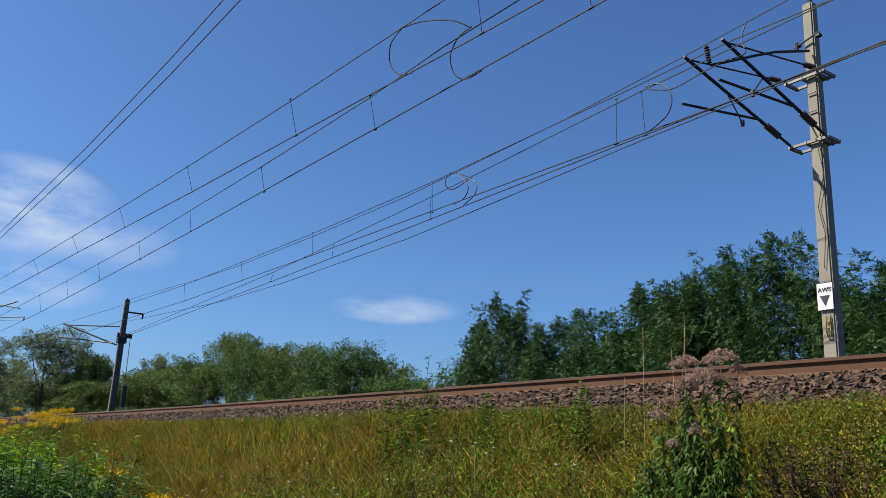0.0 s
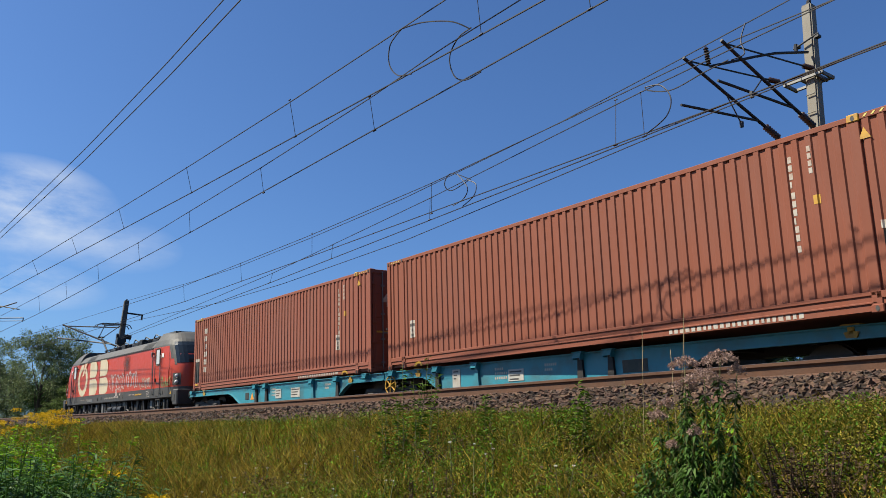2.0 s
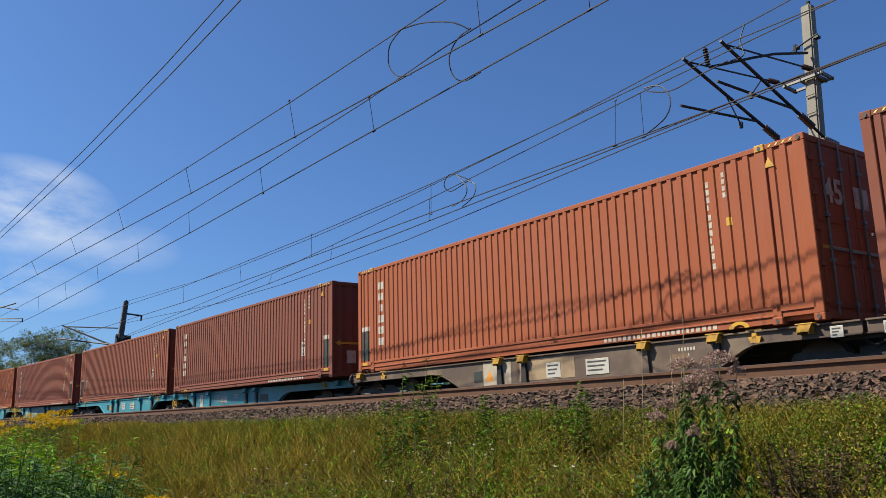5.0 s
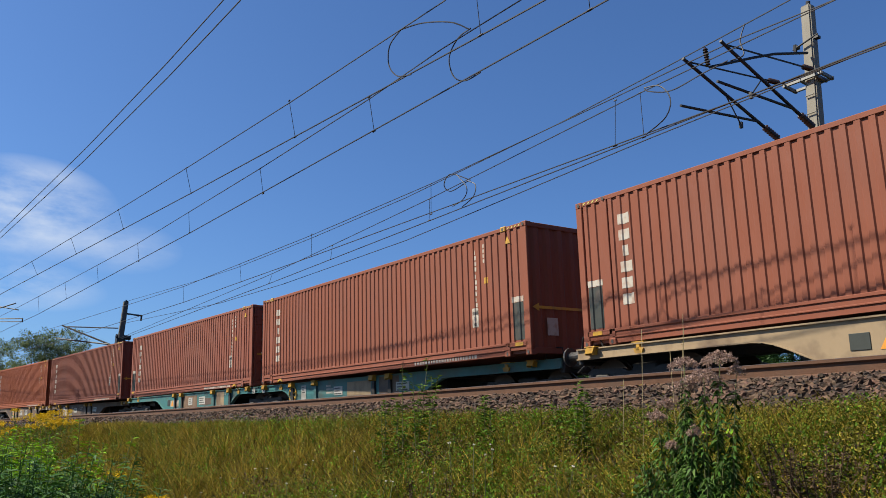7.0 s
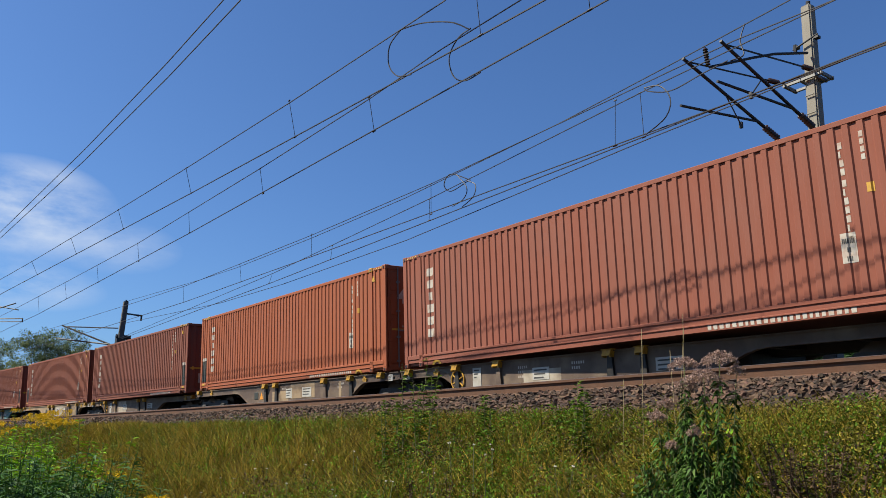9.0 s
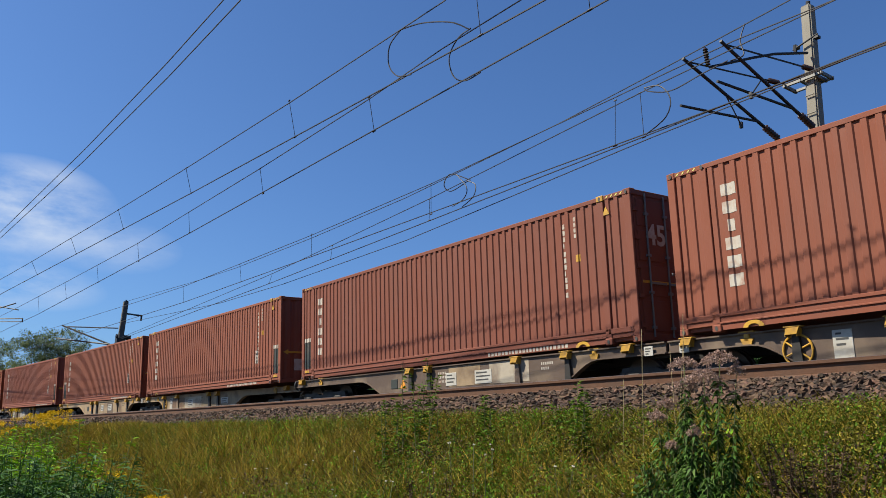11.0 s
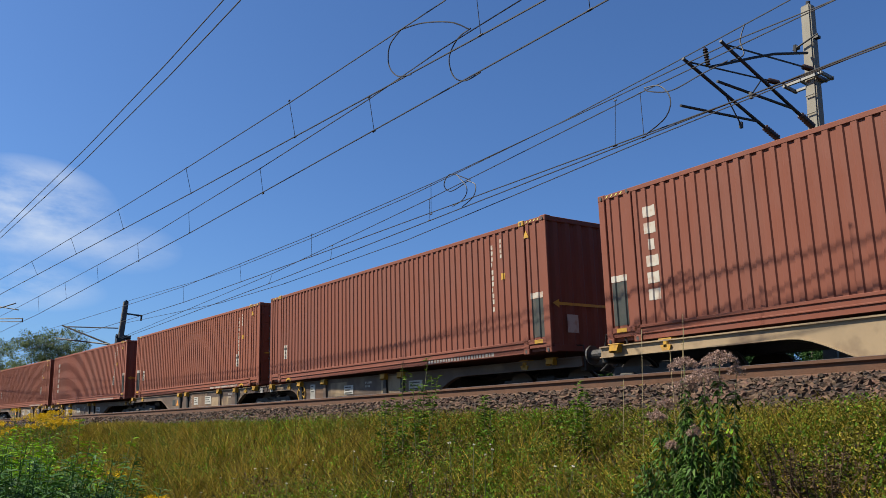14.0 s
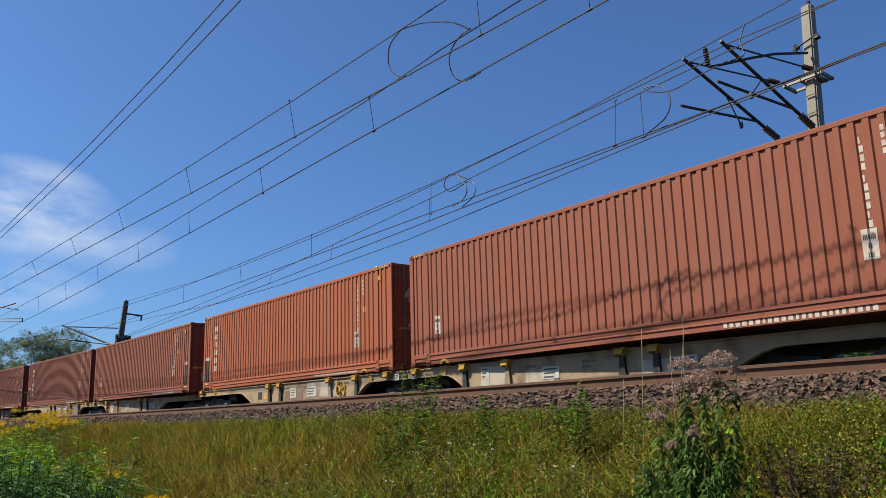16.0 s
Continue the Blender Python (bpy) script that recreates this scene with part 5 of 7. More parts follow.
    for x, w, h in ((-3.0, 0.9, 0.2), (-1.0, 0.5, 0.3), (0.6, 1.0, 0.22), (1.7, 0.4, 0.34), (3.6, 0.8, 0.2), (-6.6, 0.5, 0.12)):
        bm = bmesh.new()
        box(bm, x, x + w, -0.75, 0.3, 3.62, 3.64 + h, 0.02)
        part("roof_box", bm, "steel_dark", g)
    pantograph(g, -6.0 + 0.1, True)
    pantograph(g, 5.2, False)
    # bogies and gear under the floor
    for bx in (-4.75, 4.75):
        bm = bmesh.new()
        for sy in (-1, 1):
            a, b = sorted((sy * 1.0, sy * 1.14))
            extrude_y(bm, [(bx - 2.2, 0.85), (bx + 2.2, 0.85), (bx + 2.1, 0.66), (bx + 1.0, 0.62), (bx + 0.7, 0.45), (bx - 0.7, 0.45), (bx - 1.0, 0.62), (bx - 2.1, 0.66)], a, b)
            for x in (bx - 1.5, bx + 1.5):
                a, b = sorted((sy * 1.05, sy * 1.28))
                box(bm, x - 0.22, x + 0.22, a, b, 0.42, 0.8, 0.04)
                for q in (-0.36, 0.36):
                    rod(bm, (x + q, sy * 1.15, 0.5), (x + q, sy * 1.15, 0.86), 0.1, n=10)
            rod(bm, (bx - 0.5, sy * 1.2, 0.98), (bx - 0.5, sy * 1.2, 0.5), 0.13, n=10)
            rod(bm, (bx + 0.2, sy * 1.22, 0.9), (bx + 0.9, sy * 1.22, 0.55), 0.06, n=8)
        bogie = part("bogie", bm, "underframe", g, "black bogie frame with springs")
        for x in (bx - 1.5, bx + 1.5):
            bm = bmesh.new()
            rod(bm, (x, -0.85, 0.625), (x, 0.85, 0.625), 0.1)
            for sy in (-1, 1):
                rod(bm, (x, sy * 0.68, 0.625), (x, sy * 0.715, 0.625), 0.655, n=28)
                rod(bm, (x, sy * 0.715, 0.625), (x, sy * 0.82, 0.625), 0.625, n=28)
            part("wheelset", bm, "wheel", bogie, "steel wheelset")
    bm = bmesh.new()
    box(bm, -8.3, 8.3, -0.6, 0.6, 0.5, 0.98)
    part("underfloor", bm, "underframe", g, "dark underfloor gear")
    for x, w, lo, mt in ((-2.0, 0.75, 0.35, "loco_grey"), (-1.05, 0.5, 0.45, "underframe"), (-0.4, 0.9, 0.4, "underframe"), (0.7, 0.6, 0.4, "underframe"), (1.5, 0.5, 0.5, "loco_grey")):
        bm = bmesh.new()
        box(bm, x, x + w, -1.35, 1.35, lo, 0.98, 0.03)
        part("equipment_box", bm, mt, g)
    bm = bmesh.new()
    for x in (-0.3, 0.5, 1.2):
        rod(bm, (x, -1.4, 0.62), (x + 0.55, -1.4, 0.62), 0.14, n=12)
    part("air_tank", bm, "steel_dark", g)
    rng = random.Random(31)
    for k in range(26):
        x = -8.0 + k * 0.63
        bm = bmesh.new()
        y0 = -1.36 + rng.uniform(-0.05, 0.08)
        kind = rng.randrange(3)
        if kind == 0:
            rod(bm, (x, y0, 0.95), (x + rng.uniform(-0.2, 0.3), y0, 0.45), 0.045, n=8)
            name = "damper"
        elif kind == 1:
            tube(bm, [(x, y0, 0.95), (x + 0.05, y0, 0.6), (x + 0.35, y0, 0.52), (x + 0.5, y0, 0.7)], 0.024)
            name = "hose"
        else:
            box(bm, x, x + rng.uniform(0.15, 0.32), y0, y0 + 0.2, rng.uniform(0.42, 0.6), 0.95, 0.02)
            name = "small_box"
        part(name, bm, ("steel", "loco_grey", "steel_dark")[rng.randrange(3)], g)
    return g


M["graffiti_green"] = material("graffiti_green", (0.169, 0.233, 0.0917), 0.6, vary=0.25, scale=4)


# ---- overhead line ----
def wire(name, pts, r, label, sag=0.0):
    bm = bmesh.new()
    full = []
    for a, b in zip(pts, pts[1:]):
        a, b = Vector(a), Vector(b)
        n = max(2, int((b - a).length / 3))
        for k in range(n):
            p = a.lerp(b, k / n)
            p.z -= sag * 4 * (k / n) * (1 - k / n)
            full.append(p)
    full.append(Vector(pts[-1]))
    tube(bm, full, r, 5)
    ob = part(name, bm, "wire", None)
    return tagged(ob, label, "wire", "overhead wires")


def dropper(a, b):
    bm = bmesh.new()
    rod(bm, a, b, 0.007, n=5)
    rod(bm, Vector(b) - Vector((0.05, 0, 0)), Vector(b) + Vector((0.05, 0, 0)), 0.02, n=5)
    rod(bm, Vector(a) - Vector((0.04, 0, 0)), Vector(a) + Vector((0.04, 0, 0)), 0.015, n=5)
    tagged(part("dropper", bm, "wire", None), "thin dropper wire between carrier and contact wire", "dropper", "droppers")


def jumper(pts, n=10):
    """A slack loop of cable through points."""
    P = [Vector(p) for p in pts]
    out = []
    for i in range(len(P) - 1):
        a, b, c, d = P[max(i - 1, 0)], P[i], P[i + 1], P[min(i + 2, len(P) - 1)]
        for k in range(n):
            t = k / n
            out.append(0.5 * ((2 * b) + (c - a) * t + (2 * a - 5 * b + 4 * c - d) * t * t + (3 * b - a - 3 * c + d) * t ** 3))
    out.append(P[-1])
    bm = bmesh.new()
    tube(bm, out, 0.013, 5)
    tagged(part("jumper_cable", bm, "wire", None), "dark looped jumper cable hanging between wires", "cable", "jumper cables")


CONTACT = "taut dark contact wire above the track"
CARRIER = "dark carrier wire of the overhead line"
wire("contact_wire", [(14, -3.9, 5.5), (-8.0, -4.69, 5.5), (-25.5, -5.33, 5.5), (-48.3, -6.41, 5.5), (-110, -10.5, 5.5)], 0.014, CONTACT)
wire("carrier_wire", [(14, -4.1, 5.9), (-9.54, -4.87, 6.31), (-11.7, -4.94, 6.33), (-14.3, -5.07, 6.19), (-20.0, -5.24, 6.17), (-31.0, -5.68, 6.16), (-42.1, -6.3, 6.28), (-54, -6.9, 6.5), (-110, -10.8, 6.9)], 0.012, CARRIER)
wire("contact_wire", [(14, -3.2, 5.75), (-10.0, -5.32, 5.7), (-22.0, -6.43, 5.7), (-38.0, -8.04, 5.7), (-80, -12.0, 5.9)], 0.014, CONTACT)
wire("carrier_wire", [(14, -3.6, 7.4), (-10.8, -5.58, 6.63), (-16.2, -6.1, 6.47), (-22.0, -6.66, 6.38), (-27.5, -7.24, 6.3), (-38.0, -8.34, 6.22), (-80, -12.4, 6.6)], 0.012, CARRIER)
N2 = [(-8.01, -4.69, -4.87, 6.55), (-14.3, -4.89, -5.07, 6.23), (-20.0, -5.08, -5.24, 6.16), (-25.5, -5.35, -5.46, 6.16), (-31.0, -5.54, -5.68, 6.17), (-36.5, -5.84, -5.99, 6.22), (-42.1, -6.13, -6.3, 6.28), (-48.3, -6.41, -6.6, 6.38)]
for x, yc, ym, zm in N2:
    dropper((x, ym, zm), (x, yc, 5.5))
N1 = [(-9.95, -5.32, -5.5), (-16.2, -5.88, -6.11), (-22.0, -6.43, -6.66), (-27.4, -6.98, -7.23), (-32.5, -7.49, -7.76), (-38.0, -8.04, -8.34)]
for x, yc, ym in N1:
    dropper((x, ym, 6.24 + 0.0006 * (38 + x) ** 2), (x, yc, 5.7))
wire("contact_wire", [(14, 0.2, 5.5), (-9.4, -0.46, 5.5), (-25.5, -1.04, 5.5), (-38.3, -1.62, 5.5), (-60.8, -3.4, 5.5), (-110, -9.5, 5.5)], 0.014, CONTACT)
wire("carrier_wire", [(14, 0.2, 6.2), (-6.9, -0.34, 6.7), (-8.6, -0.39, 6.75), (-11.4, -0.49, 6.64), (-18.4, -0.76, 6.39), (-25.5, -1.12, 6.26), (-37.8, -1.84, 6.16), (-45, -2.3, 6.28), (-60.4, -3.36, 6.6), (-110, -9.5, 6.7)], 0.012, CARRIER)
wire("contact_wire", [(14, -0.5, 5.5), (-10.8, -0.42, 5.5), (-31.0, -0.33, 5.5), (-57.4, -0.1, 5.75)], 0.014, CONTACT)
wire("carrier_wire", [(14, -0.6, 7.0), (-10.8, -0.5, 6.47), (-19.0, -0.42, 6.16), (-31.0, -0.27, 5.91), (-57.4, -0.1, 5.85)], 0.012, CARRIER)
wire("anchored_wire", [(14, 0.0, 6.0), (-10.8, -0.28, 5.49), (-15.6, -0.26, 5.36), (-20.5, -0.23, 5.24), (-29.9, -0.18, 5.33), (-37.6, -0.14, 5.58), (-57.4, -0.02, 6.85)], 0.012, "dark anchored wire of the overhead line")
wire("anchored_wire", [(14, 0.1, 8.6), (-7.7, -0.05, 7.27), (-10.2, -0.06, 7.1), (-13.7, -0.08, 6.9), (-20.9, -0.12, 6.72), (-27.7, -0.14, 6.79), (-35.8, -0.15, 7.0), (-41.9, -0.08, 7.35), (-57.6, 0.0, 8.4)], 0.012, "dark anchored wire of the overhead line")
for x, ya, za, yb in ((-11.56, -0.49, 6.56, -0.5), (-18.44, -0.76, 6.39, -0.7), (-25.54, -1.11, 6.31, -1.04), (-31.6, -1.45, 6.22, -1.32), (-38.3, -1.75, 6.25, -1.62), (-47, -2.4, 6.35, -2.3)):
    dropper((x, ya, za), (x, yb, 5.5))
for x, ya, za in ((-10.84, -0.5, 6.47), (-19.0, -0.42, 6.16), (-25.4, -0.34, 6.0), (-30.95, -0.28, 5.91)):
    dropper((x, ya, za), (x, -0.4 if x > -20 else -0.36, 5.5))
wire("feeder_wire", [(30, -7.0, 10.4), (-17.7, -7.47, 9.27), (-21.5, -7.67, 9.13), (-30, -8.1, 9.1), (-47.6, -9.09, 9.3), (-110, -14, 9.6)], 0.016, "dark feeder cable high above the embankment")
wire("feeder_wire", [(30, -7.0, 9.6), (-16.5, -7.42, 8.71), (-21.2, -7.67, 8.56), (-30, -8.1, 8.6), (-47.3, -9.06, 8.92), (-110, -14, 9.3)], 0.016, "dark feeder cable high above the embankment")
jumper([(-10.76, -5.0, 6.29), (-11.07, -5.2, 6.5), (-11.71, -5.41, 6.7), (-12.14, -5.62, 6.68)])
jumper([(-12.14, -5.62, 6.68), (-12.61, -5.58, 6.56), (-12.69, -5.53, 6.2), (-12.34, -5.53, 5.82), (-11.83, -5.52, 5.65)])
jumper([(-10.86, -4.9, 6.39), (-11.26, -4.9, 6.36), (-11.58, -4.86, 6.11), (-11.47, -4.81, 5.7), (-11.11, -4.8, 5.48), (-10.72, -4.74, 5.51)])
jumper([(-8.76, -0.36, 6.42), (-9.27, -0.47, 6.31), (-9.95, -0.58, 6.17), (-10.52, -0.59, 6.36), (-10.64, -0.59, 6.48)])
jumper([(-10.64, -0.59, 6.48), (-10.23, -0.59, 6.37), (-9.98, -0.58, 6.01), (-10.1, -0.58, 5.65), (-10.66, -0.54, 5.46)])
jumper([(-16.55, -0.73, 6.0), (-17.32, -0.85, 6.35), (-17.61, -0.86, 6.12), (-17.42, -0.75, 5.91), (-16.81, -0.63, 6.07)])
jumper([(-17.05, -0.84, 6.27), (-16.57, -0.83, 5.77), (-16.84, -0.73, 5.55), (-17.31, -0.75, 5.45)])
jumper([(-16.86, -0.63, 6.1), (-16.48, -0.62, 5.88), (-16.53, -0.63, 5.57), (-17.01, -0.64, 5.39)])
jumper([(-8.56, -0.06, 7.22), (-8.61, -0.16, 6.84), (-8.48, -0.26, 6.46), (-8.7, -0.36, 6.39)])


def steel_arm(bm, a, b, r=0.03):
    rod(bm, a, b, r, n=8)


def insulator(parent, a, b, r=0.07):
    a, b = Vector(a), Vector(b)
    bm = bmesh.new()
    n = 7
    for k in range(n):
        p, q = a.lerp(b, (k + 0.1) / n), a.lerp(b, (k + 0.62) / n)
        rod(bm, p, q, r, r * 0.6, n=10)
    rod(bm, a, b, r * 0.45, n=8)
    part("insulator", bm, "insulator", parent, "ribbed brown insulator")


def build_mast(x, y, z0, z1, wide, label, mat="concrete"):
    g = thing("catenary_mast", label, "catenary mast", pose(x, y, z0), "catenary masts")
    h = z1 - z0
    bm = bmesh.new()
    a, b = wide / 2, wide / 2 * 0.72
    lo = [bm.verts.new((sx * a, sy * a, 0)) for sx, sy in ((-1, -1), (1, -1), (1, 1), (-1, 1))]
    hi = [bm.verts.new((sx * b, sy * b, h)) for sx, sy in ((-1, -1), (1, -1), (1, 1), (-1, 1))]
    for i in range(4):
        bm.faces.new((lo[i], lo[(i + 1) % 4], hi[(i + 1) % 4], hi[i]))
    bm.faces.new(hi)
    bmesh.ops.bevel(bm, geom=[e for e in bm.edges if abs(e.verts[0].co.z - e.verts[1].co.z) > 1], offset=0.03, segments=2, affect="EDGES")
    part("shaft", bm, mat, g, "tapered square concrete shaft")
    bm = bmesh.new()
    box(bm, -b + 0.02, b - 0.02, -b + 0.02, b - 0.02, h, h + 0.03)
    rod(bm, (0, 0, h), (0.02, 0, h + 0.14), 0.05)
    part("cap", bm, "steel_dark", g)
    return g


def near_mast():
    X, Y, Z = -9.03, 2.95, -0.75
    g = build_mast(X, Y, Z, 8.95, 0.32, "square grey concrete catenary mast with sign and cantilevers")

    def L(p):
        return Vector(p) - Vector((X, Y, Z))
    for z in (5.66, 7.17):
        for dy in (-0.2, 0.2):
            a, b = L((-9.62, 2.95 + dy, z)), L((-8.68, 2.95 + dy, z))
            part("cross_bracket", box(bmesh.new(), a.x, b.x, a.y - 0.025, a.y + 0.025, a.z - 0.03, a.z + 0.03, 0.004), "steel", g, "galvanised cross bracket")
        for xx in (-9.58, -9.2, -8.86, -8.72):
            p = L((xx, 2.95, z))
            part("bracket_clamp", box(bmesh.new(), p.x - 0.025, p.x + 0.025, p.y - 0.24, p.y + 0.24, p.z - 0.04, p.z + 0.04, 0.004), "steel", g)
    # two hinged cantilevers
    for px, tip_x, lowx in ((-9.55, -9.7, -9.75), (-8.75, -8.8, -8.95)):
        base, top, tip = (px, 2.7, 5.7), (px, 2.7, 7.2), (tip_x, -0.5, 6.8)
        bm = bmesh.new()
        k = Vector(base).lerp(Vector(tip), 0.3)
        steel_arm(bm, L(k), L(tip), 0.034)
        end = Vector(base).lerp(Vector(tip), 0.97)
        part("diagonal_tube", bm, "steel_dark", g)
        insulator(g, L(Vector(base).lerp(k, 0.38)), L(Vector(base).lerp(k, 0.84)), 0.078)
        bm = bmesh.new()
        steel_arm(bm, L(base), L(Vector(base).lerp(k, 0.4)), 0.03)
        steel_arm(bm, L(Vector(base).lerp(k, 0.82)), L(k), 0.036)
        part("hinge", bm, "steel_dark", g)
        bm = bmesh.new()
        k2 = Vector(top).lerp(end, 0.3)
        steel_arm(bm, L(k2), L(end), 0.018)
        steel_arm(bm, L(top), L(Vector(top).lerp(k2, 0.3)), 0.02)
        steel_arm(bm, L(Vector(top).lerp(k2, 0.6)), L(k2), 0.019)
        part("top_tie", bm, "steel_dark", g)
        insulator(g, L(Vector(top).lerp(k2, 0.25)), L(Vector(top).lerp(k2, 0.62)), 0.06)
        # registration tube and steady arm
        k3 = Vector(base).lerp(Vector(tip), 0.31)
        reg_tip = (lowx, -0.55, 5.78) if px < -9 else (lowx, -0.45, 6.03)
        bm = bmesh.new()
        steel_arm(bm, L(k3), L(reg_tip), 0.028)
        part("registration_tube", bm, "steel_dark", g)
        k4 = Vector(k3).lerp(Vector(reg_tip), 0.95 if px > -9 else 0.75)
        bm = bmesh.new()
        mid = Vector(base).lerp(Vector(tip), 0.62)
        hook = Vector((px - 0.02, 1.1, 5.78)) if px < -9 else Vector((px, 0.3, 5.9))
        steel_arm(bm, L(mid), L(hook), 0.014)
        box(bm, L(hook).x - 0.03, L(hook).x + 0.03, L(hook).y - 0.03, L(hook).y + 0.03, L(hook).z - 0.07, L(hook).z + 0.06)
        part("steady_arm", bm, "steel_dark", g)
    # bent arm with a hanging insulator
    bm = bmesh.new()
    tube(bm, [L((-9.0, 2.75, 7.75)), L((-9.05, 1.6, 7.35)), L((-9.15, 1.0, 7.1)), L((-9.3, -0.2, 6.55))], 0.032)
    part("bent_arm", bm, "steel_dark", g)
    insulator(g, L((-9.3, -0.25, 6.58)), L((-9.32, -0.3, 6.95)), 0.055)
    bm = bmesh.new()
    for z, dx in ((8.0, -0.24), (8.05, 0.25)):
        p = L((X + dx, 2.8, z))
        box(bm, p.x - 0.05, p.x + 0.05, p.y - 0.06, p.y + 0.06, p.z - 0.03, p.z + 0.03)
    rod(bm, L((X - 0.3, 2.75, 7.95)), L((X + 0.3, 2.75, 8.1)), 0.02)
    rod(bm, L((X - 0.24, 2.75, 7.85)), L((X - 0.24, 2.75, 8.05)), 0.04)
    part("top_bracket", bm, "steel_dark", g)
    # climbing clamps
    for k in range(3):
        z = 6.35 + k * 0.42
        part("foot_iron", rod(bmesh.new(), L((X - 0.1, 2.78, z)), L((X + 0.1, 2.78, z)), 0.014), "concrete", g)
    bm = bmesh.new()
    tube(bm, [L((X + 0.05, 2.77, 5.6)), L((X + 0.16, 2.76, 4.9)), L((X - 0.02, 2.77, 4.2)), L((X + 0.1, 2.76, 3.6)), L((X + 0.02, 2.77, 2.9))], 0.008)
    part("earth_cable", bm, "wire", g)
    # sign
    zs = 2.31
    bm = bmesh.new()
    p = L((X + 0.0, 2.755, zs))
    box(bm, p.x - 0.165, p.x + 0.165, p.y - 0.012, p.y, p.z - 0.27, p.z + 0.27, 0.004)
    sign = part("sign", bm, "sign_white", g, "white enamel sign with black lettering")
    text_part("lettering", "AWS", 0.13, Matrix.Translation((p.x, p.y - 0.015, p.z + 0.13)), "sign_black", sign)
    bm = bmesh.new()
    face(bm, [(p.x - 0.115, p.y - 0.016, p.z + 0.02), (p.x, p.y - 0.016, p.z - 0.2), (p.x + 0.115, p.y - 0.016, p.z + 0.02)])
    part("triangle", bm, "sign_black", sign, "black triangle")
    bm = bmesh.new()
    q = L((X + 0.02, 2.755, 1.72))
    for a, b in ((-0.05, -0.038), (0.038, 0.05)):
        box(bm, q.x + a, q.x + b, q.y - 0.01, q.y + 0.02, q.z - 0.24, q.z + 0.2)
    for c in (-0.24, 0.188):
        box(bm, q.x - 0.038, q.x + 0.038, q.y - 0.01, q.y + 0.02, q.z + c, q.z + c + 0.012)
    for k in range(3):
        box(bm, q.x - 0.025, q.x + 0.025, q.y - 0.008, q.y + 0.02, q.z - 0.17 + k * 0.12, q.z - 0.1 + k * 0.12)
    part("marker_plate", bm, "faded_yellow", g, "small faded yellow marker")
    for k, txt in enumerate(("58", "30")):
        text_part("mast_number", txt, 0.2, Matrix.Translation(L((X + 0.16, 2.93, 1.72 - 0.25 * k))) @ Matrix.Rotation(radians(90), 4, "Z"), "steel", g, "pale painted number")


def far_mast():
    X, Y, Z = -57.6, -0.05, -0.7
    g = build_mast(X, Y, Z, 8.35, 0.42, "dark weathered concrete catenary mast with tension weights", "concrete_dark")

    def L(p):
        return Vector(p) - Vector((X, Y, Z))
    bm = bmesh.new()
    steel_arm(bm, L((-57.6, -0.3, 5.25)), L((-60.4, -3.36, 6.6)), 0.055)
    steel_arm(bm, L((-57.6, -0.3, 6.5)), L((-60.3, -3.2, 6.52)), 0.04)
    steel_arm(bm, L((-57.6, -0.6, 5.35)), L((-61.2, -3.44, 5.76)), 0.05)
    part("cantilever", bm, "steel_dark", g)
    bm = bmesh.new()
    box(bm, -0.05, 0.05, 0.1, 1.2, 8.2, 8.3)
    box(bm, -0.05, 0.05, 1.1, 1.2, 7.9, 8.3)
    part("top_bracket", bm, "steel_dark", g)
    bm = bmesh.new()
    rod(bm, L((-57.4, 0.45, 5.9)), L((-57.2, 0.48, 2.6)), 0.02)
    part("tension_rod", bm, "steel_dark", g)
    for k in range(8):
        part("tension_weight", rod(bmesh.new(), L((-57.1, 0.48, 1.2 + k * 0.17)), L((-57.1, 0.48, 1.35 + k * 0.17)), 0.17, n=12), "steel_dark", g, "round tension weight")
    bm = bmesh.new()
    box(bm, -0.28, 0.28, -0.28, 0.28, 6.1, 6.5)
    rod(bm, L((-57.7, -0.35, 5.95)), L((-57.7, 0.6, 5.95)), 0.16, n=12)
    part("tension_wheel", bm, "steel_dark", g)


def side_mast():
    """The mast on the camera's side of the line; only its arms reach into view."""
    X, Y, Z = -56.5, -10.6, -2.0
    g = build_mast(X, Y, Z, 9.4, 0.4, "concrete catenary mast beside the near track")

    def L(p):
        return Vector(p) - Vector((X, Y, Z))
    bm = bmesh.new()
    steel_arm(bm, L((-56.5, -10.3, 6.9)), L((-52.4, -7.0, 6.13)), 0.03)
    steel_arm(bm, L((-56.5, -10.3, 5.6)), L((-52.0, -6.75, 5.62)), 0.03)
    steel_arm(bm, L((-56.5, -10.3, 5.3)), L((-52.4, -7.2, 6.5)), 0.035)
    steel_arm(bm, L((-52.0, -6.75, 5.62)), L((-52.0, -6.75, 5.4)), 0.03)
    steel_arm(bm, L((-52.0, -6.75, 5.45)), L((-55.0, -9.0, 5.45)), 0.02)
    part("cantilever", bm, "steel_dark", g)


near_mast()
far_mast()
side_mast()


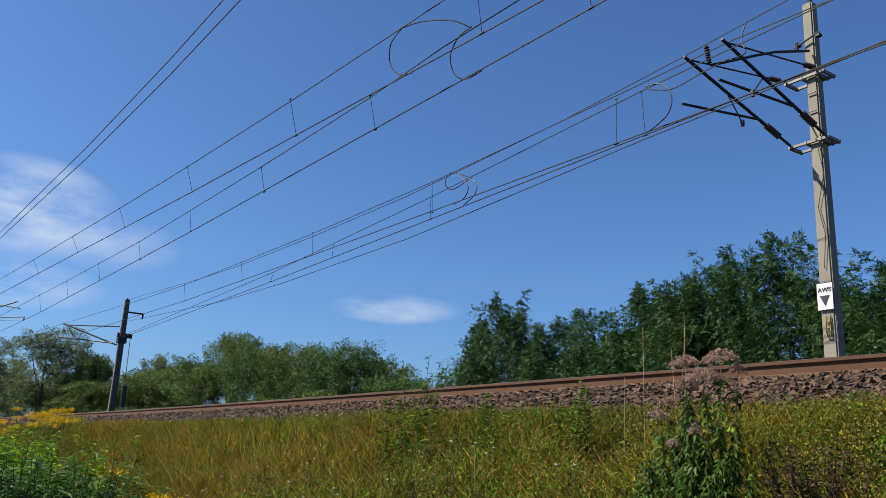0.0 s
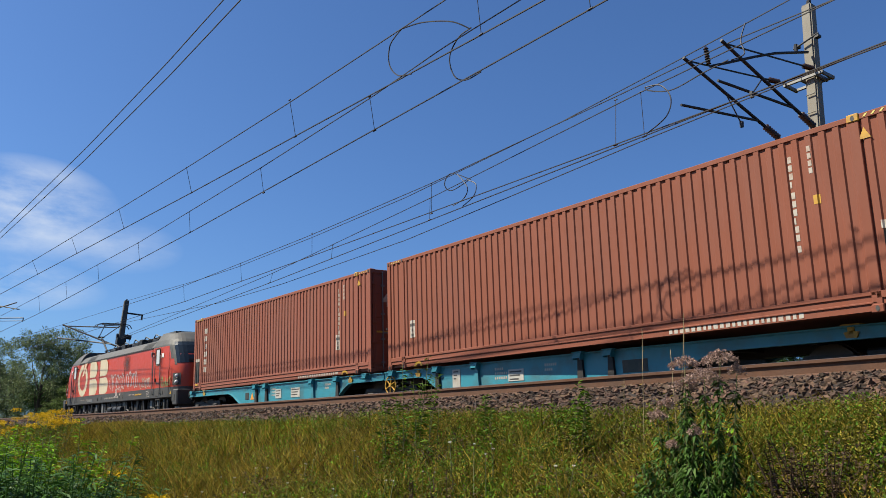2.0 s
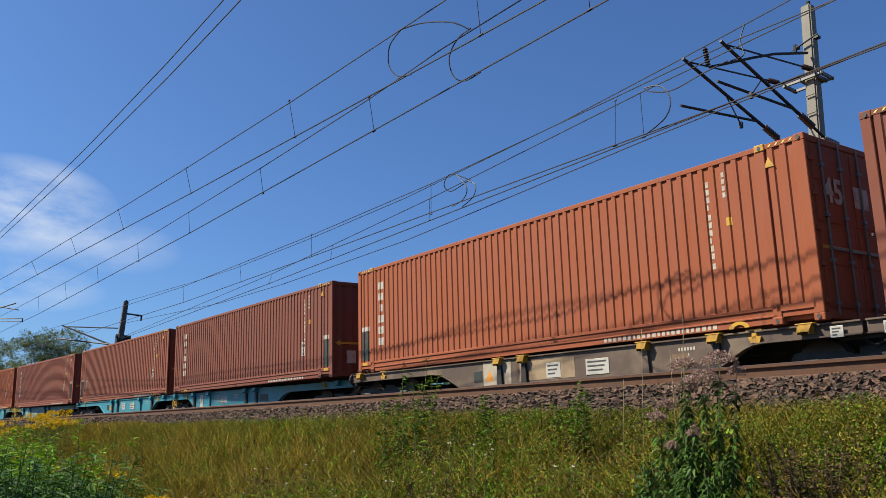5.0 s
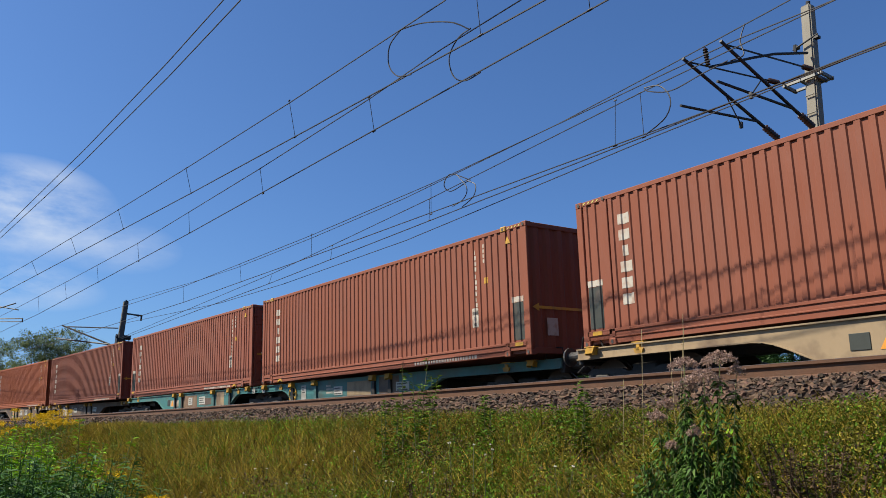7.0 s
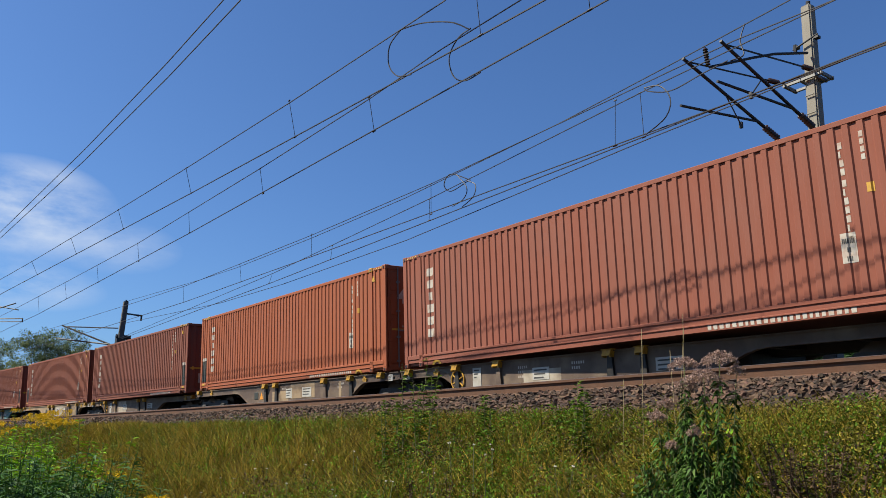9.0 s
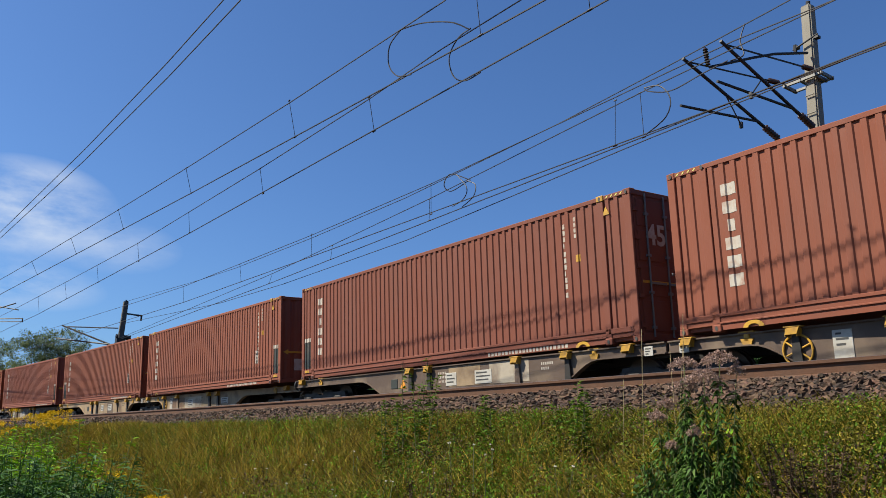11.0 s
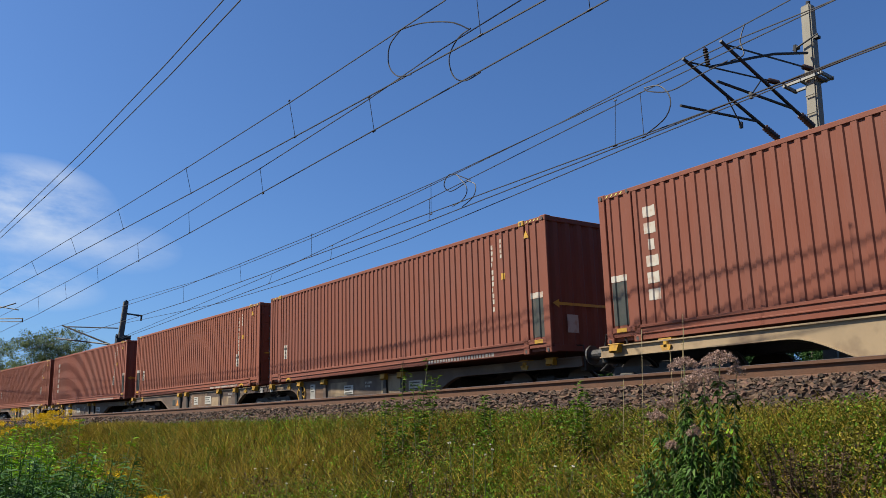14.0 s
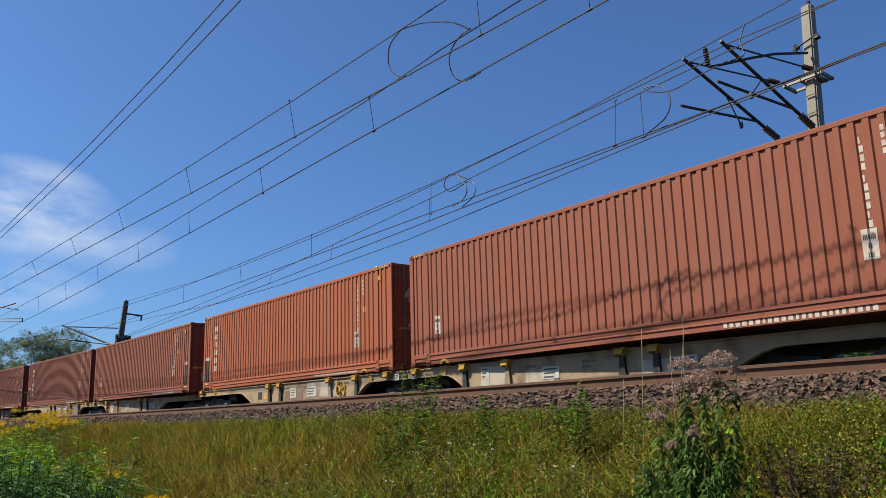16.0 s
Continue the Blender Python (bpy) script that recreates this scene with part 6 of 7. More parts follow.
# ---- plants ----
def leaf_cloud(centres, radii, per, size, rng, droop=0.1, aspect=0.46, flat=0.55):
    """Many small pointed leaves round the given centres: vertices of quads."""
    n = len(centres) * per
    c = np.repeat(centres, per, 0)
    r = np.repeat(radii, per)[:, None]
    off = rng.normal(0, 1, (n, 3))
    off /= np.linalg.norm(off, axis=1)[:, None]
    off *= rng.uniform(0.15, 1, (n, 1)) ** 0.5
    p = c + off * r * np.array([1, 1, flat + 0.25])
    ax = off + rng.normal(0, 0.55, (n, 3))
    ax[:, 2] -= droop
    ax /= np.linalg.norm(ax, axis=1)[:, None] + 1e-6
    up = rng.normal(0, 0.6, (n, 3)) + np.array([0, 0, 1.0])
    side = np.cross(ax, up)
    side /= np.linalg.norm(side, axis=1)[:, None] + 1e-6
    s = size * rng.uniform(0.6, 1.35, (n, 1))
    return np.stack([p, p + ax * s * 0.45 + side * s * aspect * 0.5, p + ax * s, p + ax * s * 0.45 - side * s * aspect * 0.5], 1)


def frond_cloud(centres, radii, per, length, leaf, rng, pairs=5):
    """Feathered leaves: paired leaflets along drooping stalks that point outwards."""
    n = len(centres) * per
    c, r = np.repeat(centres, per, 0), np.repeat(radii, per)[:, None]
    off = rng.normal(0, 1, (n, 3))
    off /= np.linalg.norm(off, axis=1)[:, None]
    p = c + off * r * rng.uniform(0.1, 0.9, (n, 1))
    ax = off + rng.normal(0, 0.4, (n, 3)) + np.array([0, 0, 0.35])
    ax /= np.linalg.norm(ax, axis=1)[:, None]
    side = np.cross(ax, np.array([0, 0, 1.0]) + rng.normal(0, 0.3, (n, 3)))
    side /= np.linalg.norm(side, axis=1)[:, None] + 1e-6
    nrm = np.cross(side, ax)
    ln = length * rng.uniform(0.6, 1.25, (n, 1))
    out = []
    for k in range(pairs * 2 + 1):
        f = min(1.0, 0.18 + 0.82 * (k // 2 + 0.5) / pairs)
        s = leaf * (1.1 - 0.45 * f) * rng.uniform(0.75, 1.25, (n, 1))
        b = p + ax * ln * f - np.array([0, 0, 0.35]) * ln * f * f
        if k == pairs * 2:
            d = ax - np.array([0, 0, 0.4])
        else:
            d = side * (1 if k % 2 else -1) + ax * 0.45 - np.array([0, 0, 0.25])
        d = d / np.linalg.norm(d, axis=1)[:, None]
        w = np.cross(d, nrm + rng.normal(0, 0.35, (n, 3)))
        w /= np.linalg.norm(w, axis=1)[:, None] + 1e-6
        out.append(np.stack([b, b + d * s * 0.5 + w * s * 0.24, b + d * s, b + d * s * 0.5 - w * s * 0.24], 1))
    return np.concatenate(out)


def quads_mesh(name, q):
    n = len(q)
    return numpy_mesh(name, q.reshape(-1, 3), np.arange(n * 4), np.full(n, 4))


def make_tree(name, height, wide, leaf, per, clumps, seed, label, mat, frond=0.0):
    """A tapered trunk with limbs, and a crown of leaf sprays with an uneven outline."""
    rng = np.random.default_rng(seed)
    rnd = random.Random(seed)
    g = thing(name, label, "tree" if "tree" in name else "bush", group="trees beyond the line")
    lobes = []
    for k in range(7):
        a, hgt = rnd.uniform(0, 6.28), rnd.uniform(0.25, 0.9)
        spread = wide * 0.55 * (1 - 0.75 * max(0, hgt - 0.35)) * rnd.uniform(0.5, 1.0)
        lobes.append((Vector((math.cos(a) * spread, math.sin(a) * spread, height * hgt)), wide * rnd.uniform(0.22, 0.36)))
    lobes.append((Vector((0, 0, height * 0.84)), wide * 0.2))
    lobes.append((Vector((0.1, 0, height * 0.55)), wide * 0.42))
    lobes.append((Vector((0, 0, height * 0.28)), wide * 0.42))
    bm = bmesh.new()
    tube(bm, [(0, 0, -0.3), (0.05, 0.02, height * 0.3), (-0.05, 0.05, height * 0.6), (0, 0, height * 0.92)], [0.05 + 0.02 * height, 0.04 + 0.014 * height, 0.009 * height, 0.01], 7)
    for c, r in lobes:
        z0 = max(0.3, c.z * 0.55)
        tube(bm, [(0, 0, z0), (c.x * 0.55, c.y * 0.55, (z0 + c.z) / 2 + 0.2), (c.x, c.y, c.z + r * 0.4)], [0.008 * height, 0.005 * height, 0.008], 5)
    part("trunk", bm, "bark", g, "grey-brown trunk and limbs")
    centres, radii = [], []
    for k in range(clumps):
        c, r = rnd.choice(lobes)
        d = Vector((rnd.gauss(0, 1), rnd.gauss(0, 1), rnd.gauss(0, 0.9) + 0.25)).normalized()
        q = r * rnd.uniform(0.55, 1.12)
        p = c + Vector((d.x * q, d.y * q, d.z * q * height / wide * 0.7))
        p.z = max(0.25, min(p.z, height * 1.02))
        centres.append(p)
        radii.append(rnd.uniform(0.55, 1.2) * wide * 0.075)
    # upright leader sprays that break the outline
    for k in range(clumps // 12 if frond else 0):
        c, r = rnd.choice(lobes)
        sx, sy, tall = rnd.gauss(0, 0.4) * r, rnd.gauss(0, 0.4) * r, rnd.uniform(0.7, 1.25)
        for j in range(6):
            centres.append(Vector((c.x + sx * (1 + 0.08 * j), c.y + sy * (1 + 0.08 * j), min(c.z + r * (0.75 + 0.17 * j * tall), height * (1.0 + 0.02 * j)))))
            radii.append(wide * (0.045 - 0.006 * j))
    if frond:
        q = frond_cloud(np.array([tuple(c) for c in centres]), np.array(radii), per, frond, leaf, rng)
    else:
        q = leaf_cloud(np.array([tuple(c) for c in centres]), np.array(radii), per, leaf, rng)
    link_mesh("crown", quads_mesh("crown", q), mat, g, "dense leafy crown")
    return g


def put(ob, x, d, s, sz, turn):
    """A copy at x and at d from the far track, scaled."""
    m = Matrix.Translation((x, lat(x) + d, ground_z(d, x) - 0.05)) @ Matrix.Rotation(turn, 4, "Z") @ Matrix.Diagonal((s / ob.scale.x, s / ob.scale.y, sz * (0.9 if d < 16 and x > -40 else 1.0) / ob.scale.z, 1))
    return copy_thing(ob, m)


def set_at(ob, x, d, s, sz, turn):
    ob.matrix_world = Matrix.Translation((x, lat(x) + d, ground_z(d, x) - 0.05)) @ Matrix.Rotation(turn, 4, "Z") @ Matrix.Diagonal((s, s, sz, 1))


near_a = make_tree("tree", 7.0, 4.6, 0.1, 10, 420, 11, "dark green locust tree in full leaf behind the railway", "leaf_a", 0.36)
near_b = make_tree("tree", 6.4, 4.2, 0.1, 10, 400, 23, "green young ash tree in full leaf behind the railway", "leaf_a", 0.34)
near_c = make_tree("tree", 5.6, 4.4, 0.09, 10, 400, 37, "fresh green leafy tree behind the railway", "leaf_a", 0.3)
far_a = make_tree("tree", 9.0, 7.5, 0.17, 110, 340, 51, "dense green tree in a hedgerow beyond the line", "leaf_b")
far_b = make_tree("tree", 9.0, 8.0, 0.16, 110, 360, 63, "green broad tree in a hedgerow beyond the line", "leaf_d")
far_c = make_tree("tree", 10.0, 8.0, 0.17, 110, 360, 77, "grey-green willow tree far along the line", "leaf_c")
bush = make_tree("bush", 2.6, 3.2, 0.1, 80, 200, 85, "dense green roadside bush beyond the track", "leaf_b")
set_at(near_a, -17.3, 12.0, 1.0, 1.1, 0.3)
set_at(near_b, -19.8, 12.2, 1.0, 1.12, 1.2)
set_at(near_c, -14.4, 11.2, 1.0, 1.05, 2.0)
set_at(far_a, -80, 21, 1.0, 1.33, 0.4)
set_at(far_b, -60.5, 22, 0.95, 1.12, 1.7)
set_at(far_c, -99.5, 9.5, 1.15, 1.2, 0.9)
set_at(bush, -12.5, 8.5, 1.1, 1.1, 0.2)
for ob, x, d, s, sz, a in (
        (near_c, -12.3, 11.0, 1.0, 1.17, 0.4), (near_a, -10.2, 11.5, 1.0, 1.02, 2.2), (near_b, -22.2, 12.6, 1.0, 1.22, 3.0), (near_c, -24.2, 13.0, 1.0, 1.22, 4.1),
        (near_b, -27.6, 13.0, 0.95, 1.13, 0.7), (near_a, -31.0, 13.0, 0.85, 1.18, 5.0), (near_b, -33.6, 13.0, 0.85, 1.2, 2.6), (near_c, -35.5, 13.5, 0.8, 1.0, 1.3),
        (near_a, -15.8, 14.5, 1.1, 1.05, 4.4), (near_c, -29.3, 14.5, 1.0, 1.05, 2.9), (near_a, -26, 15.5, 1.05, 0.95, 0.1), (near_b, -13.2, 15, 1.1, 0.95, 0.9), (near_a, -20.8, 15.5, 1.1, 1.0, 1.9),
        (far_a, -67.3, 22, 0.95, 1.12, 2.2), (far_b, -73.5, 22, 0.95, 1.18, 3.3), (far_b, -86.5, 20, 1.0, 1.12, 0.3), (far_a, -94, 23, 1.0, 1.1, 1.0), (far_c, -106, 25, 0.8, 1.16, 2.0),
        (far_a, -101, 21, 0.9, 1.05, 4.0), (far_b, -55.5, 23, 0.8, 0.78, 5.2), (far_a, -63.5, 26, 1.0, 1.0, 0.8), (far_b, -110, 16, 1.0, 1.02, 1.6), (far_a, -97.5, 14.5, 0.7, 1.12, 3.0),
        (far_c, -108, 5.5, 1.2, 1.1, 2.4), (far_b, -103, 12, 0.9, 0.85, 4.9), (far_c, -112, 1.5, 1.2, 1.02, 5.1), (far_a, -92, 12, 0.8, 0.75, 1.1), (far_a, -90, 17, 0.9, 0.85, 2.7),
        (far_b, -118, 20, 1.1, 1.0, 0.5), (far_c, -120, 10, 1.2, 1.0, 1.5), (far_a, -75, 27, 1.1, 1.0, 3.7), (far_a, -50, 30, 0.9, 0.62, 3.7), (far_b, -44, 30, 0.8, 0.5, 1.9), (far_a, -38, 28, 0.8, 0.5, 0.6)):
    put(ob, x, d, s, sz, a)
rb = random.Random(44)
for k in range(22):
    x = -9.5 - k * 1.3
    put(bush, x, 9.0 + rb.uniform(-0.6, 1.2), rb.uniform(0.8, 1.15), rb.uniform(0.75, 1.25), rb.uniform(0, 6.28))
for k in range(16):
    x = -40 - k * 3.9
    put(bush, x, 15.5 + rb.uniform(-1.5, 2.5) - (0 if x > -85 else 4), rb.uniform(1.2, 1.9), rb.uniform(1.0, 1.9), rb.uniform(0, 6.28))


# ---- the grass slope ----
def grass(name, count, x_range, d_range, height, mat, label, seed, width=0.0045, keep=None, lean=0.35):
    rng = np.random.default_rng(seed)
    x0, x1 = x_range
    u = rng.uniform(0, 1, count)
    xs = -((-x1) + ((-x0) - (-x1)) * u ** 1.7)
    ds = rng.uniform(d_range[0], d_range[1], count)
    if keep is not None:
        k = np.array([keep(x, d) for x, d in zip(xs, ds)]) > rng.uniform(0, 1, count)
        xs, ds = xs[k], ds[k]
    n = len(xs)
    z = np.array([ground_z(d, x) for x, d in zip(xs, ds)])
    y = ds + np.array([lat(x) for x in xs])
    h = height * rng.uniform(0.45, 1.25, n) * np.array([0.8 + 0.5 * noise.noise((x * 0.5, d * 0.8, 2.0)) + 0.5 * noise.noise((x * 1.9, d * 1.9, 11.0)) for x, d in zip(xs, ds)])
    h = np.minimum(h, np.where(ds < 0, (0.12 + 0.42 * np.clip(-6.75 - ds, 0, 9)) * rng.uniform(0.6, 1.3, n), 9))
    a = rng.uniform(0, 6.28, n)
    w = width * rng.uniform(0.6, 1.6, n) * (1 + np.abs(xs) / 14)
    b = rng.uniform(0, 6.28, n)
    ln = lean * h * rng.uniform(0.2, 1.3, n)
    base = np.stack([xs, y, z - 0.03], 1)
    sd = np.stack([np.cos(a), np.sin(a), 0 * a], 1) * w[:, None]
    ld = np.stack([np.cos(b), np.sin(b), 0 * b], 1) * ln[:, None]
    up = np.array([0, 0, 1.0])
    mid = base + ld * 0.3 + up * (h * 0.55)[:, None]
    tip = base + ld + up * h[:, None]
    V = np.stack([base - sd, base + sd, mid + sd * 0.8, mid - sd * 0.8, tip], 1)
    loops = (np.arange(n) * 5)[:, None] + np.array([[0, 1, 2, 3, 3, 2, 4]])
    counts = np.tile([4, 3], n)
    me = numpy_mesh(name, V.reshape(-1, 3), loops.ravel(), counts)
    ob = link_mesh(name, me, mat)
    return tagged(ob, label, "grass", kind="stuff")


def patch_noise(x, d, s, seed):
    return 0.5 + 0.9 * noise.noise((x * s, d * s * 1.4, seed))


DRY = lambda x, d: max(0.12, min(1.0, patch_noise(x, d, 0.35, 7.0) + (0.3 if x < -7 else -0.05)))
GREEN = lambda x, d: max(0.15, min(1.0, patch_noise(x, d, 0.4, 3.0) + (0.25 if x > -7 or d > -7.6 else -0.1)))
grass("dry_grass", 125000, (-24, -0.5), (-11.8, -6.7), 0.42, "grass_gold", "tall dry golden-brown grass on the embankment", 1, width=0.0032, keep=DRY, lean=0.9)
grass("green_grass", 90000, (-24, -0.5), (-11.8, -6.6), 0.34, "grass_green", "olive-green grass and herbs on the embankment", 2, width=0.004, keep=GREEN, lean=0.95)
grass("dry_grass", 60000, (-85, -24), (-13.5, -6.7), 0.45, "grass_gold", "tall dry golden-brown grass on the embankment", 3, width=0.0045, keep=DRY, lean=0.8)
grass("green_grass", 36000, (-85, -24), (-13.5, -6.7), 0.4, "grass_green", "olive-green grass and herbs on the embankment", 4, width=0.0055, lean=0.8)
grass("far_grass", 9000, (-70, -3), (3.2, 9.0), 0.6, "grass_green", "rough green grass beyond the tracks", 5, width=0.012, lean=0.5)
grass("meadow_grass", 80000, (-3, 9), (-17, -6.7), 0.3, "grass_green", "short olive-green grass beside the embankment foot", 6, width=0.005, lean=0.8, keep=lambda x, d: 1.0 if x > -0.6 or d < -12.6 else 0.0)


def herb_layer(name, count, x_range, d_range, size, height, mat, label, seed, keep=None):
    """Small broad leaves among the grass, in loose clusters."""
    rng = np.random.default_rng(seed)
    cs, rs = [], []
    while len(cs) < count:
        x = -((-x_range[1]) + (x_range[1] - x_range[0]) * rng.uniform() ** 1.6)
        d = rng.uniform(*d_range)
        if keep and keep(x, d) < rng.uniform():
            continue
        tuft = max(0.3, 0.75 + 1.1 * noise.noise((x * 1.9, d * 1.9, 11.0)))
        cs.append((x, lat(x) + d, ground_z(d, x) + min(height * tuft, 0.08 + 0.38 * max(0.0, -6.75 - d)) * rng.uniform(0.15, 1.0)))
        rs.append(rng.uniform(0.04, 0.13))
    q = leaf_cloud(np.array(cs), np.array(rs), 14, size, rng, droop=0.0, aspect=0.5)
    return tagged(link_mesh(name, quads_mesh(name, q), mat), label, "weeds", kind="stuff")


RIGHT = lambda x, d: max(0.0, min(1.0, 0.25 + patch_noise(x, d, 0.5, 5.0) - 0.09 * max(0.0, -x - 6)))
herb_layer("herb_leaves", 12000, (-20, -0.6), (-11.5, -6.75), 0.024, 0.36, "weed_leaf", "small green herb leaves among the grass", 21, GREEN)
herb_layer("herb_leaves", 15000, (-14, -0.6), (-11.0, -6.75), 0.02, 0.4, "herb_olive", "small olive and yellowed herb leaves among the grass", 25, RIGHT)
herb_layer("herb_leaves", 2500, (-12, -0.6), (-11.5, -7.2), 0.028, 0.36, "weed_bright", "small bright green herb leaves among the grass", 22, lambda x, d: patch_noise(x, d, 0.6, 9.0) - 0.15)
herb_layer("seed_heads", 9000, (-24, -2.0), (-11.5, -6.9), 0.013, 0.42, "grass_gold", "fine golden seed heads among the dry grass", 24, DRY)
herb_layer("withered_herbs", 3000, (-9, -0.6), (-10.5, -7.2), 0.022, 0.4, "dead_leaf", "withered brown herbs among the grass", 23, lambda x, d: patch_noise(x, d, 0.7, 13.0) - 0.2)


def leafy_plant(name, x, y, z, height, stems, leaf, mat, label, seed, spread=0.3, flower=None, leaves_per=46, flower_size=0.05, stem_mat="stem", lean=0.12, category="plant", even=0.75, slim=0.14):
    """Upright stems with lance-shaped leaves, and flower heads where it has them."""
    rnd = random.Random(seed)
    rng = np.random.default_rng(seed)
    g = thing(name, label, category, pose(x, y, z))
    quads, heads = [], []
    for k in range(stems):
        a = rnd.uniform(0, 6.28)
        r = spread * rnd.uniform(0, 1) ** 0.6
        h = height * rnd.uniform(even, 1.0)
        b = Vector((r * math.cos(a), r * math.sin(a), -0.05))
        t = b + Vector((rnd.gauss(0, lean) * h + r * 0.4 * math.cos(a), rnd.gauss(0, lean) * h + r * 0.4 * math.sin(a), h))
        bm = bmesh.new()
        k0 = 0.35 if stem_mat == "dry_stem" else 1.0
        tube(bm, [b, b.lerp(t, 0.5) + Vector((0, 0, 0.02)), t], [0.005 * k0, 0.004 * k0, 0.002], 5)
        part("stem", bm, stem_mat, g)
        n = leaves_per
        f = rng.uniform(0.12, 1.0, n)
        p = np.array(b)[None] + f[:, None] * np.array(t - b)[None]
        ang = rng.uniform(0, 6.28, n)
        ax = np.stack([np.cos(ang), np.sin(ang), rng.uniform(-0.15, 0.75, n)], 1)
        ax /= np.linalg.norm(ax, axis=1)[:, None]
        sd = np.cross(ax, np.array([0, 0, 1.0]) + rng.normal(0, 0.35, (n, 3)))
        sd /= np.linalg.norm(sd, axis=1)[:, None]
        s = (leaf * rng.uniform(0.6, 1.25, n) * (1.05 - 0.45 * f))[:, None]
        down = np.array([0, 0, -0.25]) * s
        quads.append(np.stack([p, p + ax * s * 0.42 + sd * s * slim, p + ax * s + down, p + ax * s * 0.42 - sd * s * slim], 1))
        heads.append(t)
    link_mesh("leaves", quads_mesh("leaves", np.concatenate(quads)), mat, g, "lance-shaped leaves")
    if flower:
        for t in heads:
            m = rnd.randint(4, 7)
            cs = np.array([(t.x + rnd.gauss(0, flower_size * 0.8), t.y + rnd.gauss(0, flower_size * 0.8), t.z + rnd.uniform(-0.2, 0.35) * flower_size) for _ in range(m)])
            q = leaf_cloud(cs, np.full(m, flower_size * 0.55), 34, flower_size * 0.28, rng, droop=-0.4, aspect=0.7)
            link_mesh("flower_head", quads_mesh("flower_head", q), flower, g, "clustered flower head")
    return g


def gz(x, y):
    return ground_z(y - lat(x), x)


PINK = "hemp agrimony plant with dusty pink flower heads on the slope"


def agrimony(x, y, tips, stems, height, seed):
    """A dense clump of leafy stems; the flowering ones end in domed, fluffy heads (offset x, y, top, width)."""
    rnd, rng = random.Random(seed), np.random.default_rng(seed)
    z = gz(x, y)
    g = thing("flowering_plant", PINK, "plant", pose(x, y, z))
    ends = [(Vector((tx - x, ty - y, tz - z)), w) for tx, ty, tz, w in tips]
    for k in range(stems):
        a, r = rnd.uniform(0, 6.28), rnd.uniform(0, 1) ** 0.6
        ends.append((Vector((0.34 * r * math.cos(a), 0.22 * r * math.sin(a), height * rnd.uniform(0.5, 1.0) * (1 - 0.3 * r))), 0))
    quads = []
    for t, w in ends:
        b = Vector((t.x * 0.45 + rnd.gauss(0, 0.03), t.y * 0.45 + rnd.gauss(0, 0.03), -0.05))
        bm = bmesh.new()
        tube(bm, [b, b.lerp(t, 0.5) + Vector((rnd.gauss(0, 0.015), 0, 0)), t], [0.005, 0.004, 0.002], 5)
        part("stem", bm, "stem", g)
        n = int(260 * t.z)
        f = rng.uniform(0.1, 0.93 if w else 1.0, n)
        p = np.array(b)[None] + f[:, None] * np.array(t - b)[None]
        ang = rng.uniform(0, 6.28, n)
        ax = np.stack([np.cos(ang), np.sin(ang), rng.uniform(-0.7, 0.5, n)], 1)
        ax /= np.linalg.norm(ax, axis=1)[:, None]
        sd = np.cross(ax, np.array([0, 0, 1.0]) + rng.normal(0, 0.5, (n, 3)))
        sd /= np.linalg.norm(sd, axis=1)[:, None]
        q = (0.068 * rng.uniform(0.5, 1.25, n) * (1.1 - 0.5 * f))[:, None]
        quads.append(np.stack([p, p + ax * q * 0.45 + sd * q * 0.15, p + ax * q + np.array([0, 0, -0.45]) * q, p + ax * q * 0.45 - sd * q * 0.15], 1))
    link_mesh("leaves", quads_mesh("leaves", np.concatenate(quads)), "agrimony_leaf", g, "drooping lance-shaped leaves")
    for t, w in ends:
        if not w:
            continue
        m = int(46 * w / 0.16) + 6
        cs = []
        for _ in range(m):
            a, r = rnd.uniform(0, 6.28), (w / 2) * rnd.uniform(0, 1) ** 0.5
            cs.append((t.x + r * math.cos(a), t.y + r * math.sin(a), t.z + 0.03 - 0.045 * (2 * r / w) ** 2 * (w / 0.16) + rnd.gauss(0, 0.006)))
        q = leaf_cloud(np.array(cs), np.full(m, 0.012), 40, 0.008, rng, droop=-0.3, aspect=0.6)
        link_mesh("flower_head", quads_mesh("flower_head", q), "pink_flower", g, "domed fluffy pink flower head")


agrimony(-2.62, -9.2, ((-2.69, -9.2, -0.73, 0.15), (-2.48, -9.2, -0.72, 0.17), (-2.56, -9.22, -0.8, 0.2), (-2.71, -9.18, -0.84, 0.14), (-2.42, -9.16, -0.79, 0.07),
                       (-2.86, -9.22, -0.99, 0.1), (-2.83, -9.18, -0.93, 0.08), (-2.59, -9.26, -1.08, 0.06), (-2.73, -9.26, -1.14, 0.06)), 60, 0.98, 100)
agrimony(-2.66, -9.42, (), 26, 0.72, 101)
SHRUB = "leafy green sapling growing at the edge of the ballast"
for k, (x, y, top, n) in enumerate(((-6.74, -8.27, -0.2, 5), (-6.95, -8.3, -0.55, 5), (-6.5, -8.2, -0.42, 4), (-6.2, -7.7, -0.55, 4), (-4.8, -7.9, -0.58, 4), (-5.0, -7.8, -0.66, 3))):
    z = gz(x, y)
    leafy_plant("sapling", x, y, z, top - z + 0.05, n, 0.1, "weed_leaf", SHRUB, 130 + k, 0.11, None, 58, lean=0.06, even=0.6, slim=0.16)
WEED = "bright green leafy weed standing in the grass"
rw = random.Random(9)
